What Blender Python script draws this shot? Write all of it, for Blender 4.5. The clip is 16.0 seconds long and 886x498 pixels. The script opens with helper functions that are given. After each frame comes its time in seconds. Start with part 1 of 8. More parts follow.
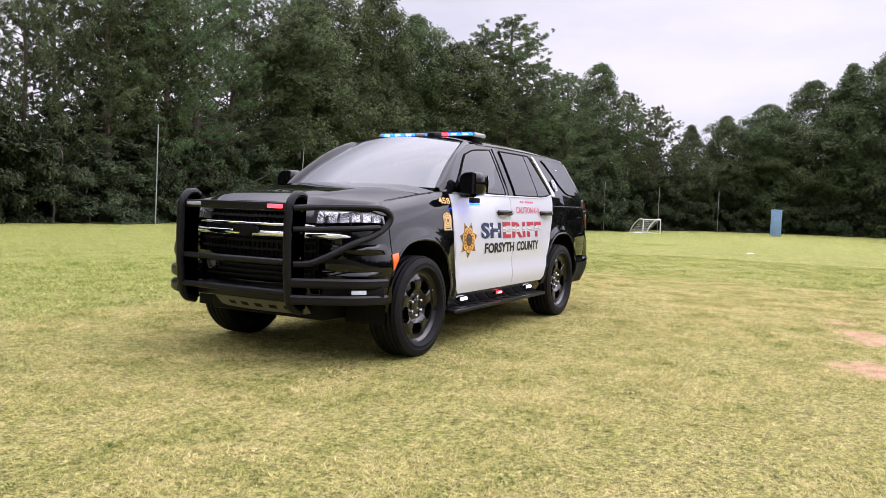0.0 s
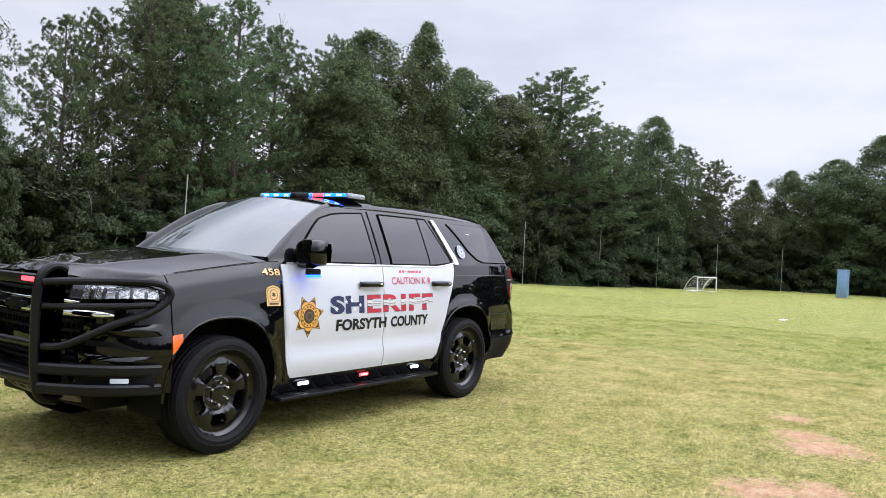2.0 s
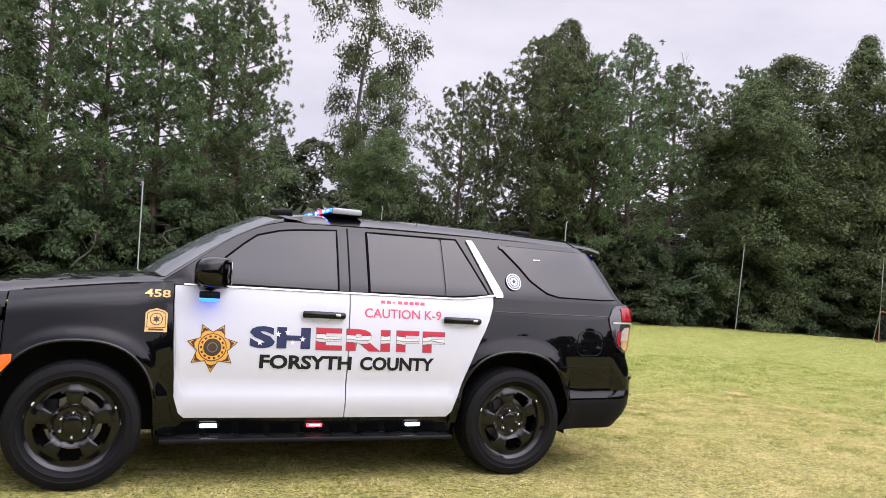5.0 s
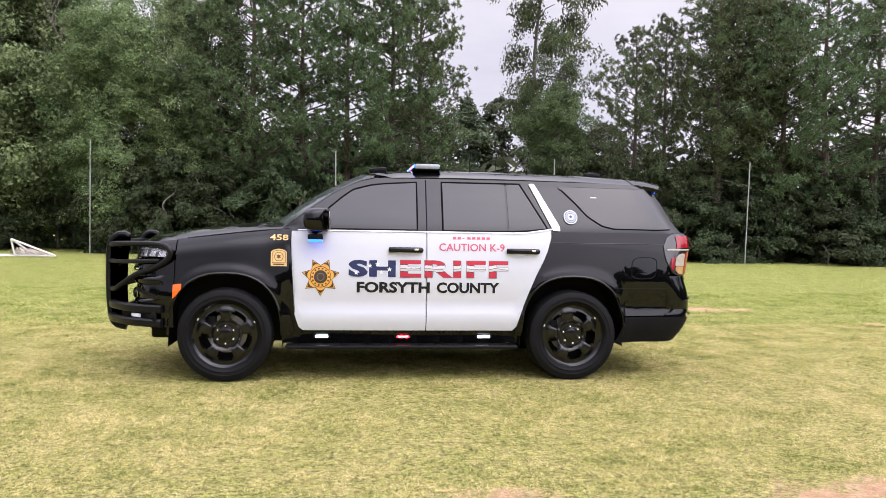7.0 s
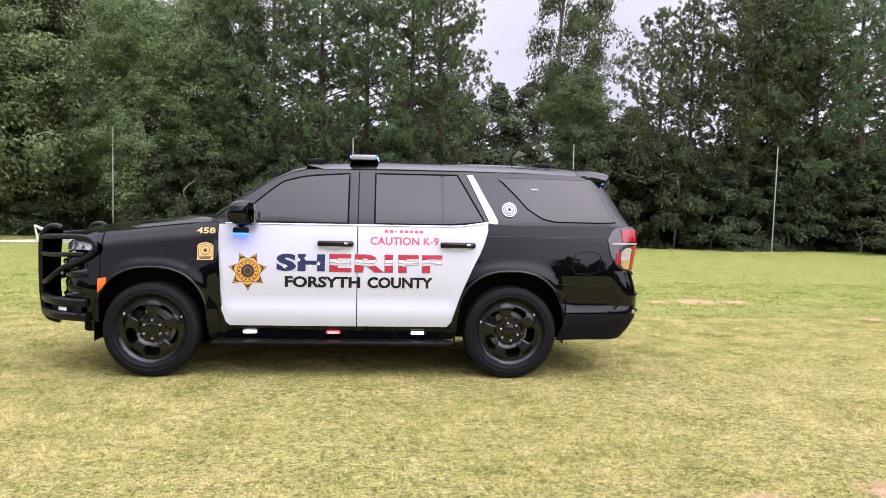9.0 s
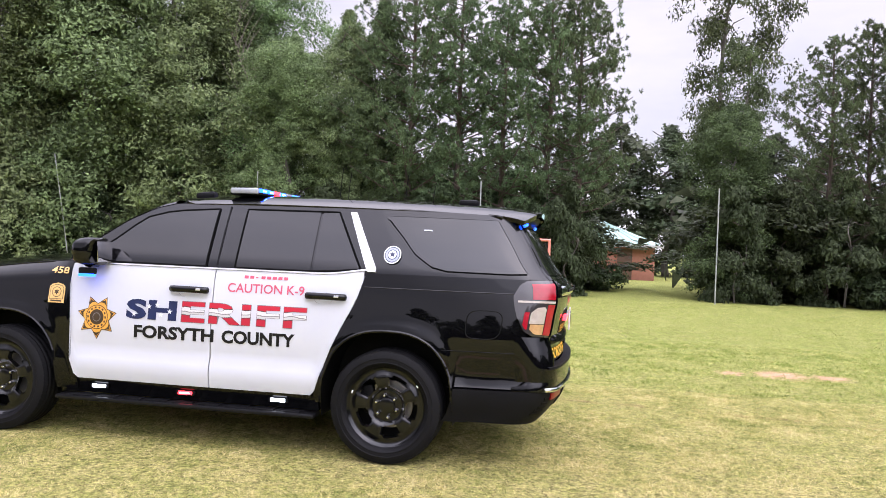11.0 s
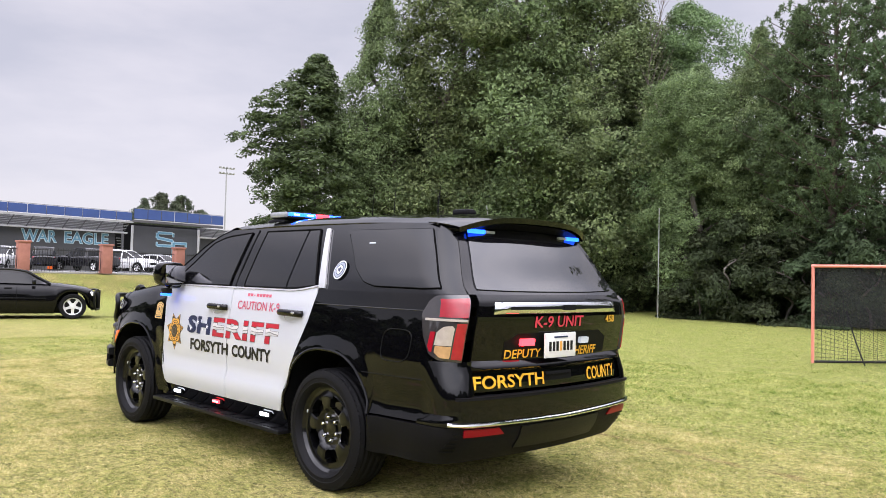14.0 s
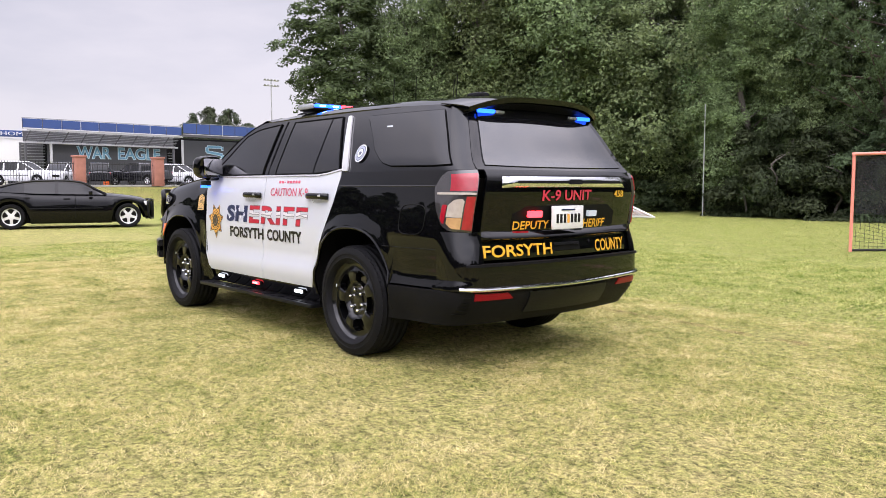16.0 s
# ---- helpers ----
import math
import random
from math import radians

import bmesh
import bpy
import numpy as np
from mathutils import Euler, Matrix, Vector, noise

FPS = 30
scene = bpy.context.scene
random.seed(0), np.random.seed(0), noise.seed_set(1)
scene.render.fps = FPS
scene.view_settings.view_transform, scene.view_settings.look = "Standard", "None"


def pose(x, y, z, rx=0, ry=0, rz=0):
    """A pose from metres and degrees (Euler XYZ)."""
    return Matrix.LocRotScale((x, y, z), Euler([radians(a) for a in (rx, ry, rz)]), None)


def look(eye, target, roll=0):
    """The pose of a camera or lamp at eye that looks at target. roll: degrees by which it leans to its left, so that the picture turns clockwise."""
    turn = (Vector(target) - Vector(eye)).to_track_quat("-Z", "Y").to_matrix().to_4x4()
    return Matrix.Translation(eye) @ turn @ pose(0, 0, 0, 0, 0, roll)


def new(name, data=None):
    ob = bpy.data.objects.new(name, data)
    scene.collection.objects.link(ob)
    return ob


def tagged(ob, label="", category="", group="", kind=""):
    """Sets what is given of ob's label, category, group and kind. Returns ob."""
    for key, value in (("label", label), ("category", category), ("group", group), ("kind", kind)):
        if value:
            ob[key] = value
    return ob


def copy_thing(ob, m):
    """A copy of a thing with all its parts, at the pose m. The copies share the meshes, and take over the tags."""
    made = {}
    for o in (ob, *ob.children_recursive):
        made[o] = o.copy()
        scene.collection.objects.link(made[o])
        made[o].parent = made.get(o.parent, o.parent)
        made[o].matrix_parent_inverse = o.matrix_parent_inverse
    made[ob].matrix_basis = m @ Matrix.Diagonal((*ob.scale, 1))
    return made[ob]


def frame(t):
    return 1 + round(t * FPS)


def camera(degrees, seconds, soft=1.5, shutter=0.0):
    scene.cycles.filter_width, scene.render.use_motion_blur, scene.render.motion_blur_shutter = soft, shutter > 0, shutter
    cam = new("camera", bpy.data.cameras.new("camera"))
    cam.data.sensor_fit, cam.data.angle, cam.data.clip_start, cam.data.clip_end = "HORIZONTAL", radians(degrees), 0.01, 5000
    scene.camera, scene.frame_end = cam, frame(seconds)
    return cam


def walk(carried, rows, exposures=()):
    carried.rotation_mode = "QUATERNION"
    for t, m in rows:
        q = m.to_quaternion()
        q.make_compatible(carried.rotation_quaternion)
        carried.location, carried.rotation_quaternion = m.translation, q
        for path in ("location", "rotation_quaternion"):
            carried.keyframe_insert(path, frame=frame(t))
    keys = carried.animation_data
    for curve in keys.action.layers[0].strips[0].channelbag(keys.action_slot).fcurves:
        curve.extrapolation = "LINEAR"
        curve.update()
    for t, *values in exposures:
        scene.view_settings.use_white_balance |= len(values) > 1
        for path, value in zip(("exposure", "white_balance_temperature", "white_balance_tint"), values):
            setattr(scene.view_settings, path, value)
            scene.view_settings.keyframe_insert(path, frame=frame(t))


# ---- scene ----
cam = camera(59.2, 16.0, soft=0.7)
PATH = [
    (0, (6.855, 4.144, 1.223), (5.112, 3.17, 1.108), 1.9),
    (0.5, (6.735, 4.278, 1.322), (4.994, 3.297, 1.236), 2.0),
    (1, (6.339, 4.613, 1.46), (4.612, 3.605, 1.417), 2.3),
    (1.5, (5.727, 4.868, 1.474), (4.029, 3.811, 1.467), 2.6),
    (2, (5.154, 5.238, 1.472), (3.504, 4.108, 1.478), 3.0),
    (2.5, (4.5, 5.459, 1.477), (2.918, 4.235, 1.474), 3.3),
    (3, (3.869, 5.777, 1.479), (2.383, 4.438, 1.467), 3.5),
    (3.5, (3.191, 5.945, 1.482), (1.836, 4.474, 1.473), 3.8),
    (4, (2.523, 6.134, 1.479), (1.337, 4.523, 1.493), 4.0),
    (4.5, (1.889, 6.248, 1.474), (0.913, 4.502, 1.517), 3.9),
    (5, (1.275, 6.361, 1.48), (0.534, 4.504, 1.551), 3.7),
    (5.2, (1.071, 6.491, 1.464), (0.42, 4.601, 1.541), 3.5),
    (7.3, (0.452, 7.921, 1.352), (0.233, 5.935, 1.257), 0.6),
    (7.5, (0.427, 7.934, 1.322), (0.217, 5.948, 1.206), 0.4),
    (8, (0.396, 7.946, 1.306), (0.204, 5.96, 1.162), 0.3),
    (8.5, (0.068, 7.903, 1.41), (-0.103, 5.915, 1.275), 0.5),
    (8.7, (-0.153, 7.84, 1.464), (-0.312, 5.85, 1.341), 0.7),
    (10.8, (-2.612, 6.456, 1.497), (-2.328, 4.477, 1.49), 2.3),
    (11, (-2.869, 6.313, 1.531), (-2.513, 4.345, 1.531), 2.3),
    (11.5, (-3.422, 5.837, 1.502), (-2.882, 3.911, 1.517), 2.5),
    (12, (-3.99, 5.359, 1.483), (-3.25, 3.501, 1.52), 2.4),
    (12.3, (-4.196, 5.0, 1.466), (-3.332, 3.197, 1.517), 2.4),
    (12.5, (-4.385, 4.788, 1.466), (-3.434, 3.029, 1.532), 2.3),
    (13, (-4.839, 4.327, 1.443), (-3.685, 2.696, 1.54), 2.1),
    (13.5, (-5.357, 4.202, 1.447), (-4.036, 2.705, 1.557), 1.9),
    (14, (-5.83, 4.125, 1.442), (-4.402, 2.726, 1.514), 1.4),
    (14.5, (-6.107, 4.044, 1.397), (-4.625, 2.7, 1.395), 0.9),
    (15, (-6.205, 4.187, 1.316), (-4.703, 2.869, 1.238), 0.6),
    (15.5, (-6.236, 4.207, 1.253), (-4.728, 2.9, 1.117), 0.2),
    (16, (-6.23, 4.177, 1.243), (-4.724, 2.871, 1.08), 0.0),
]
walk(cam, [(t, look(eye, target, roll)) for t, eye, target, roll in PATH], exposures=[(0.0, 0.18, 6250, 19), (1.2, 0.18, 6200, 17), (2.0, 0.14, 6000, 10), (3.0, 0.15, 6250, 12), (4.5, 0.22, 6350, 18), (8.0, 0.26, 6280, 17), (11.0, 0.40, 6150, 20), (12.5, 0.38, 6180, 20), (13.0, 0.34, 6260, 18), (14.0, 0.25, 6260, 15), (15.0, 0.24, 6300, 16), (16.0, 0.24, 6300, 17)])

# ---- world, sun ----
SUN_ELEV, SUN_AZ = radians(52), radians(132)   # azimuth from +x towards +y
world = bpy.data.worlds.new("overcast_sky")
scene.world = world
world.use_nodes = True
wn, wl = world.node_tree.nodes, world.node_tree.links
wn.clear()
w_out = wn.new("ShaderNodeOutputWorld")
w_bg = wn.new("ShaderNodeBackground")
w_sky = wn.new("ShaderNodeTexSky")
w_sky.sky_type = "NISHITA"
w_sky.sun_disc = False
w_sky.sun_elevation = SUN_ELEV
w_sky.sun_rotation = math.pi / 2 - SUN_AZ
w_gain = wn.new("ShaderNodeMix")
w_gain.data_type = "RGBA"
w_gain.blend_type = "MULTIPLY"
w_gain.inputs["Factor"].default_value = 1.0
w_gain.inputs["B"].default_value = (0.12, 0.12, 0.12, 1)
w_tc = wn.new("ShaderNodeTexCoord")
w_map = wn.new("ShaderNodeMapping")
w_map.inputs["Scale"].default_value = (1.0, 1.0, 3.2)
w_noise = wn.new("ShaderNodeTexNoise")
w_noise.inputs["Scale"].default_value = 1.7
w_noise.inputs["Detail"].default_value = 6.0
w_noise.inputs["Roughness"].default_value = 0.55
w_cloud = wn.new("ShaderNodeValToRGB")
w_cloud.color_ramp.elements[0].position = 0.38
w_cloud.color_ramp.elements[0].color = (0.60, 0.595, 0.65, 1)
w_cloud.color_ramp.elements[1].position = 0.60
w_cloud.color_ramp.elements[1].color = (0.80, 0.765, 0.79, 1)
w_mix = wn.new("ShaderNodeMix")
w_mix.data_type = "RGBA"
w_mix.inputs["Factor"].default_value = 0.88
wl.new(w_sky.outputs["Color"], w_gain.inputs["A"])
wl.new(w_tc.outputs["Generated"], w_map.inputs["Vector"])
wl.new(w_map.outputs["Vector"], w_noise.inputs["Vector"])
wl.new(w_noise.outputs["Fac"], w_cloud.inputs["Fac"])
wl.new(w_gain.outputs["Result"], w_mix.inputs["A"])
wl.new(w_cloud.outputs["Color"], w_mix.inputs["B"])
# an overcast sky is brightest overhead
w_sep = wn.new("ShaderNodeSeparateXYZ")
w_lift = wn.new("ShaderNodeMapRange")
w_lift.interpolation_type = "SMOOTHSTEP"
w_lift.inputs["From Min"].default_value = 0.38
w_lift.inputs["From Max"].default_value = 0.78
w_lift.inputs["To Min"].default_value = 1.0
w_lift.inputs["To Max"].default_value = 4.0
# and brighter towards the veiled sun
w_dot = wn.new("ShaderNodeVectorMath")
w_dot.operation = "DOT_PRODUCT"
w_dot.inputs[1].default_value = (math.cos(SUN_AZ) * math.cos(radians(40)), math.sin(SUN_AZ) * math.cos(radians(40)), math.sin(radians(40)))
w_side = wn.new("ShaderNodeMapRange")
w_side.interpolation_type = "SMOOTHSTEP"
w_side.inputs["From Min"].default_value = 0.62
w_side.inputs["From Max"].default_value = 0.97
w_side.inputs["To Min"].default_value = 0.0
w_side.inputs["To Max"].default_value = 2.0
w_sum = wn.new("ShaderNodeMath")
wl.new(w_tc.outputs["Generated"], w_dot.inputs[0])
wl.new(w_dot.outputs["Value"], w_side.inputs["Value"])
wl.new(w_side.outputs[0], w_sum.inputs[0])
w_scaled = wn.new("ShaderNodeMix")
w_scaled.data_type = "RGBA"
w_scaled.blend_type = "MULTIPLY"
w_scaled.inputs["Factor"].default_value = 1.0
wl.new(w_tc.outputs["Generated"], w_sep.inputs[0])
wl.new(w_sep.outputs["Z"], w_lift.inputs["Value"])
wl.new(w_mix.outputs["Result"], w_scaled.inputs["A"])
wl.new(w_lift.outputs[0], w_sum.inputs[1])
w_west = wn.new("ShaderNodeMapRange")
w_west.inputs["From Min"].default_value = 1.0
w_west.inputs["From Max"].default_value = -1.0
w_west.inputs["To Min"].default_value = -0.09
w_west.inputs["To Max"].default_value = 0.13
wl.new(w_sep.outputs["X"], w_west.inputs["Value"])
w_all = wn.new("ShaderNodeMath")
wl.new(w_sum.outputs[0], w_all.inputs[0])
wl.new(w_west.outputs[0], w_all.inputs[1])
wl.new(w_all.outputs[0], w_scaled.inputs["B"])
wl.new(w_scaled.outputs["Result"], w_bg.inputs["Color"])
w_bg.inputs["Strength"].default_value = 1.0
wl.new(w_bg.outputs["Background"], w_out.inputs["Surface"])

sun_data = bpy.data.lights.new("sun", "SUN")
sun_data.energy = 0.6
sun_data.angle = radians(80)
sun_data.color = (1.0, 0.97, 0.93)
sun = new("sun", sun_data)
sun.matrix_world = look((30 * math.cos(SUN_ELEV) * math.cos(SUN_AZ), 30 * math.cos(SUN_ELEV) * math.sin(SUN_AZ), 30 * math.sin(SUN_ELEV)), (0, 0, 0))


# ---- materials ----
def material(name, color=(0.5, 0.5, 0.5), rough=0.5, metal=0.0, coat=0.0, spec=0.5, vary=0.0, scale=8.0, bump=0.0,
             bump_scale=60.0, emit=None, power=0.0, ior=1.5, coat_ior=1.5, coat_rough=0.03, island=0.0, translucent=0.0, rough_vary=0.0, fine=None, obj_vary=0.0):
    """A principled material with noise at two scales in colour, roughness and relief."""
    m = bpy.data.materials.new(name)
    m.use_nodes = True
    n, l = m.node_tree.nodes, m.node_tree.links
    b = n["Principled BSDF"]
    b.inputs["Base Color"].default_value = (*color, 1)
    b.inputs["Roughness"].default_value = rough
    b.inputs["Metallic"].default_value = metal
    b.inputs["Coat Weight"].default_value = coat
    b.inputs["Coat Roughness"].default_value = coat_rough
    b.inputs["Specular IOR Level"].default_value = spec
    b.inputs["IOR"].default_value = ior
    b.inputs["Coat IOR"].default_value = coat_ior
    if emit:
        b.inputs["Emission Color"].default_value = (*emit, 1)
        b.inputs["Emission Strength"].default_value = power
    tc = n.new("ShaderNodeTexCoord")
    if vary or island or obj_vary:
        hsv = n.new("ShaderNodeHueSaturation")
        hsv.inputs["Color"].default_value = (*color, 1)
        terms = []
        if vary:
            big = n.new("ShaderNodeTexNoise")
            big.inputs["Scale"].default_value = scale
            big.inputs["Detail"].default_value = 5
            l.new(tc.outputs["Object"], big.inputs["Vector"])
            small = n.new("ShaderNodeTexNoise")
            small.inputs["Scale"].default_value = scale * 14
            small.inputs["Detail"].default_value = 3
            l.new(tc.outputs["Object"], small.inputs["Vector"])
            for tex, weight in ((big, 2.0 * vary), (small, 1.2 * vary)):
                mm = n.new("ShaderNodeMath")
                mm.operation = "MULTIPLY_ADD"
                mm.inputs[1].default_value = weight
                mm.inputs[2].default_value = -0.5 * weight
                l.new(tex.outputs["Fac"], mm.inputs[0])
                terms.append(mm)
        if island:
            geo = n.new("ShaderNodeNewGeometry")
            mm = n.new("ShaderNodeMath")
            mm.operation = "MULTIPLY_ADD"
            mm.inputs[1].default_value = island
            mm.inputs[2].default_value = -0.5 * island
            l.new(geo.outputs["Random Per Island"], mm.inputs[0])
            terms.append(mm)
        if obj_vary:
            info = n.new("ShaderNodeObjectInfo")
            mm = n.new("ShaderNodeMath")
            mm.operation = "MULTIPLY_ADD"
            mm.inputs[1].default_value = obj_vary
            mm.inputs[2].default_value = -0.5 * obj_vary
            l.new(info.outputs["Random"], mm.inputs[0])
            terms.append(mm)
            hue = n.new("ShaderNodeMath")
            hue.operation = "MULTIPLY_ADD"
            hue.inputs[1].default_value = 0.045
            hue.inputs[2].default_value = 0.486
            l.new(info.outputs["Random"], hue.inputs[0])
            l.new(hue.outputs[0], hsv.inputs["Hue"])
        total = None
        for mm in terms:
            if total is None:
                total = mm
            else:
                add = n.new("ShaderNodeMath")
                l.new(total.outputs[0], add.inputs[0])
                l.new(mm.outputs[0], add.inputs[1])
                total = add
        one = n.new("ShaderNodeMath")
        one.inputs[1].default_value = 1.0
        l.new(total.outputs[0], one.inputs[0])
        l.new(one.outputs[0], hsv.inputs["Value"])
        l.new(hsv.outputs["Color"], b.inputs["Base Color"])
        if rough_vary and vary:
            rr = n.new("ShaderNodeMath")
            rr.operation = "MULTIPLY_ADD"
            rr.inputs[1].default_value = rough_vary
            rr.inputs[2].default_value = rough - rough_vary * 0.5
            l.new(big.outputs["Fac"], rr.inputs[0])
            l.new(rr.outputs[0], b.inputs["Roughness"])
        if translucent:
            tr = n.new("ShaderNodeBsdfTranslucent")
            l.new(hsv.outputs["Color"], tr.inputs["Color"])
            mix = n.new("ShaderNodeMixShader")
            mix.inputs[0].default_value = translucent
            l.new(b.outputs[0], mix.inputs[1])
            l.new(tr.outputs[0], mix.inputs[2])
            l.new(mix.outputs[0], n["Material Output"].inputs["Surface"])
    if bump:
        bt = n.new("ShaderNodeTexNoise")
        bt.inputs["Scale"].default_value = bump_scale
        bt.inputs["Detail"].default_value = 4
        l.new(tc.outputs["Object"], bt.inputs["Vector"])
        bn = n.new("ShaderNodeBump")
        bn.inputs["Strength"].default_value = bump
        bn.inputs["Distance"].default_value = 0.01
        l.new(bt.outputs["Fac"], bn.inputs["Height"])
        l.new(bn.outputs[0], b.inputs["Normal"])
    return m


M = {}
M["black"] = material("black_paint", (0.002, 0.002, 0.0025), 0.3, coat=1.0, coat_rough=0.02, coat_ior=1.42, vary=0.25, scale=3, spec=0.0)
M["white"] = material("white_paint", (0.545, 0.56, 0.605), 0.3, coat=0.6, coat_rough=0.03, vary=0.02, scale=2)
M["rearglass"] = material("tinted_rear_glass", (0.006, 0.006, 0.007), 0.010, ior=1.95, vary=0.1, scale=2)
M["mirrorglass"] = material("mirror_glass", (0.42, 0.42, 0.44), 0.06, metal=1.0, vary=0.03)
M["glass"] = material("tinted_glass", (0.006, 0.006, 0.007), 0.012, ior=1.54, vary=0.1, scale=2)
M["windshield"] = material("windshield_glass", (0.06, 0.07, 0.075), 0.02, ior=2.0, vary=0.1, scale=2)
M["frame"] = material("window_frame_black", (0.004, 0.004, 0.005), 0.25, coat=1.0, coat_rough=0.03, coat_ior=1.48, vary=0.15, scale=6, spec=0.0)
M["seal"] = material("rubber_window_seal", (0.002, 0.002, 0.002), 0.7, vary=0.2, spec=0.05)
M["plastic"] = material("black_plastic", (0.007, 0.007, 0.008), 0.55, vary=0.2, scale=6, bump=0.12, bump_scale=500, spec=0.1)
M["guard"] = material("powder_coated_steel", (0.005, 0.005, 0.006), 0.36, vary=0.2, scale=5, bump=0.08, bump_scale=700, spec=0.22)
M["rubber"] = material("tyre_rubber", (0.0060, 0.0060, 0.0068), 0.6, vary=0.3, scale=9, bump=0.2, bump_scale=160, spec=0.14)
M["rim"] = material("black_wheel_enamel", (0.003, 0.003, 0.0035), 0.3, coat=1.0, coat_rough=0.03, coat_ior=1.42, vary=0.2, scale=9, spec=0.1)
M["chrome"] = material("chrome", (0.82, 0.83, 0.85), 0.08, metal=1.0, vary=0.03)
M["silver"] = material("silver_trim", (0.72, 0.72, 0.73), 0.25, metal=0.6, vary=0.04)
M["grey"] = material("grey_skid_plate", (0.16, 0.15, 0.14), 0.5, vary=0.15, scale=8)
# near-black, also standing in for shade in the wheels and the stand
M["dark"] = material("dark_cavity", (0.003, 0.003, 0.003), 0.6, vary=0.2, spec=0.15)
M["steel"] = material("brake_steel", (0.30, 0.29, 0.28), 0.4, metal=0.8, vary=0.2)
M["amber"] = material("amber_reflector", (0.80, 0.13, 0.01), 0.25, coat=0.6, vary=0.15, scale=60)
M["redlens"] = material("red_lens", (0.30, 0.006, 0.016), 0.15, coat=0.7, vary=0.25, scale=30)
M["backlens"] = material("red_back_reflector", (0.22, 0.003, 0.009), 0.3, vary=0.2, scale=60, spec=0.25)
M["clearlens"] = material("clear_lens", (0.80, 0.80, 0.82), 0.08, coat=0.9, vary=0.25, scale=40)
M["tailamber"] = material("pale_amber_tail_lens", (0.46, 0.27, 0.12), 0.08, coat=0.7, vary=0.4, scale=26)
M["tailclear"] = material("clear_tail_lens", (0.40, 0.35, 0.30), 0.08, coat=0.7, vary=0.3, scale=20)
M["reflector"] = material("headlamp_reflector", (0.46, 0.47, 0.49), 0.14, metal=0.95, vary=0.6, scale=30, bump=1.0, bump_scale=38)
M["outline"] = material("grey_vinyl_edge", (0.16, 0.15, 0.16), 0.4, vary=0.15, scale=30)
M["smoke"] = material("smoked_lens", (0.035, 0.032, 0.034), 0.05, coat=0.9, coat_ior=1.48, vary=0.2)
M["gold"] = material("gold_vinyl", (0.72, 0.36, 0.06), 0.35, vary=0.12, scale=30)
M["goldpale"] = material("pale_gold_vinyl", (0.72, 0.45, 0.17), 0.38, vary=0.12, scale=30)
M["brown"] = material("dark_brown_vinyl", (0.05, 0.03, 0.015), 0.4, vary=0.2, scale=40)
M["yellow"] = material("amber_reflective_vinyl", (0.80, 0.42, 0.03), 0.35, vary=0.08, scale=20)
M["redvinyl"] = material("red_vinyl", (0.58, 0.035, 0.07), 0.35, vary=0.1, scale=20)
M["pinkvinyl"] = material("faded_red_vinyl", (0.55, 0.085, 0.14), 0.35, vary=0.12, scale=20)
M["navy"] = material("navy_vinyl", (0.010, 0.018, 0.070), 0.35, vary=0.3, scale=18)
M["blackvinyl"] = material("black_vinyl", (0.006, 0.006, 0.007), 0.4, vary=0.1, scale=20, spec=0.3)
M["whitevinyl"] = material("white_vinyl", (0.72, 0.73, 0.76), 0.4, vary=0.06, scale=20)
M["sealgrey"] = material("grey_blue_seal_print", (0.34, 0.37, 0.46), 0.4, vary=0.25, scale=90)
M["plate"] = material("plate_white", (0.70, 0.70, 0.68), 0.4, vary=0.06, scale=20)
M["blue_on"] = material("lit_blue_led", (0.02, 0.06, 0.6), 0.3, emit=(0.012, 0.085, 1.0), power=6.0)
M["blue_core"] = material("lit_blue_led_core", (0.3, 0.5, 0.8), 0.3, emit=(0.30, 0.62, 1.0), power=7.0)
M["red_core"] = material("lit_red_led_core", (0.8, 0.3, 0.3), 0.3, emit=(1.0, 0.30, 0.28), power=6.0)
M["white_on"] = material("lit_white_led", (0.8, 0.8, 0.8), 0.3, emit=(0.85, 0.93, 1.0), power=5.0)
M["red_on"] = material("lit_red_led", (0.6, 0.02, 0.02), 0.3, emit=(1.0, 0.03, 0.04), power=6.0)
M["led_off"] = material("clear_led_lens", (0.30, 0.32, 0.34), 0.15, coat=0.5, vary=0.25, scale=80)


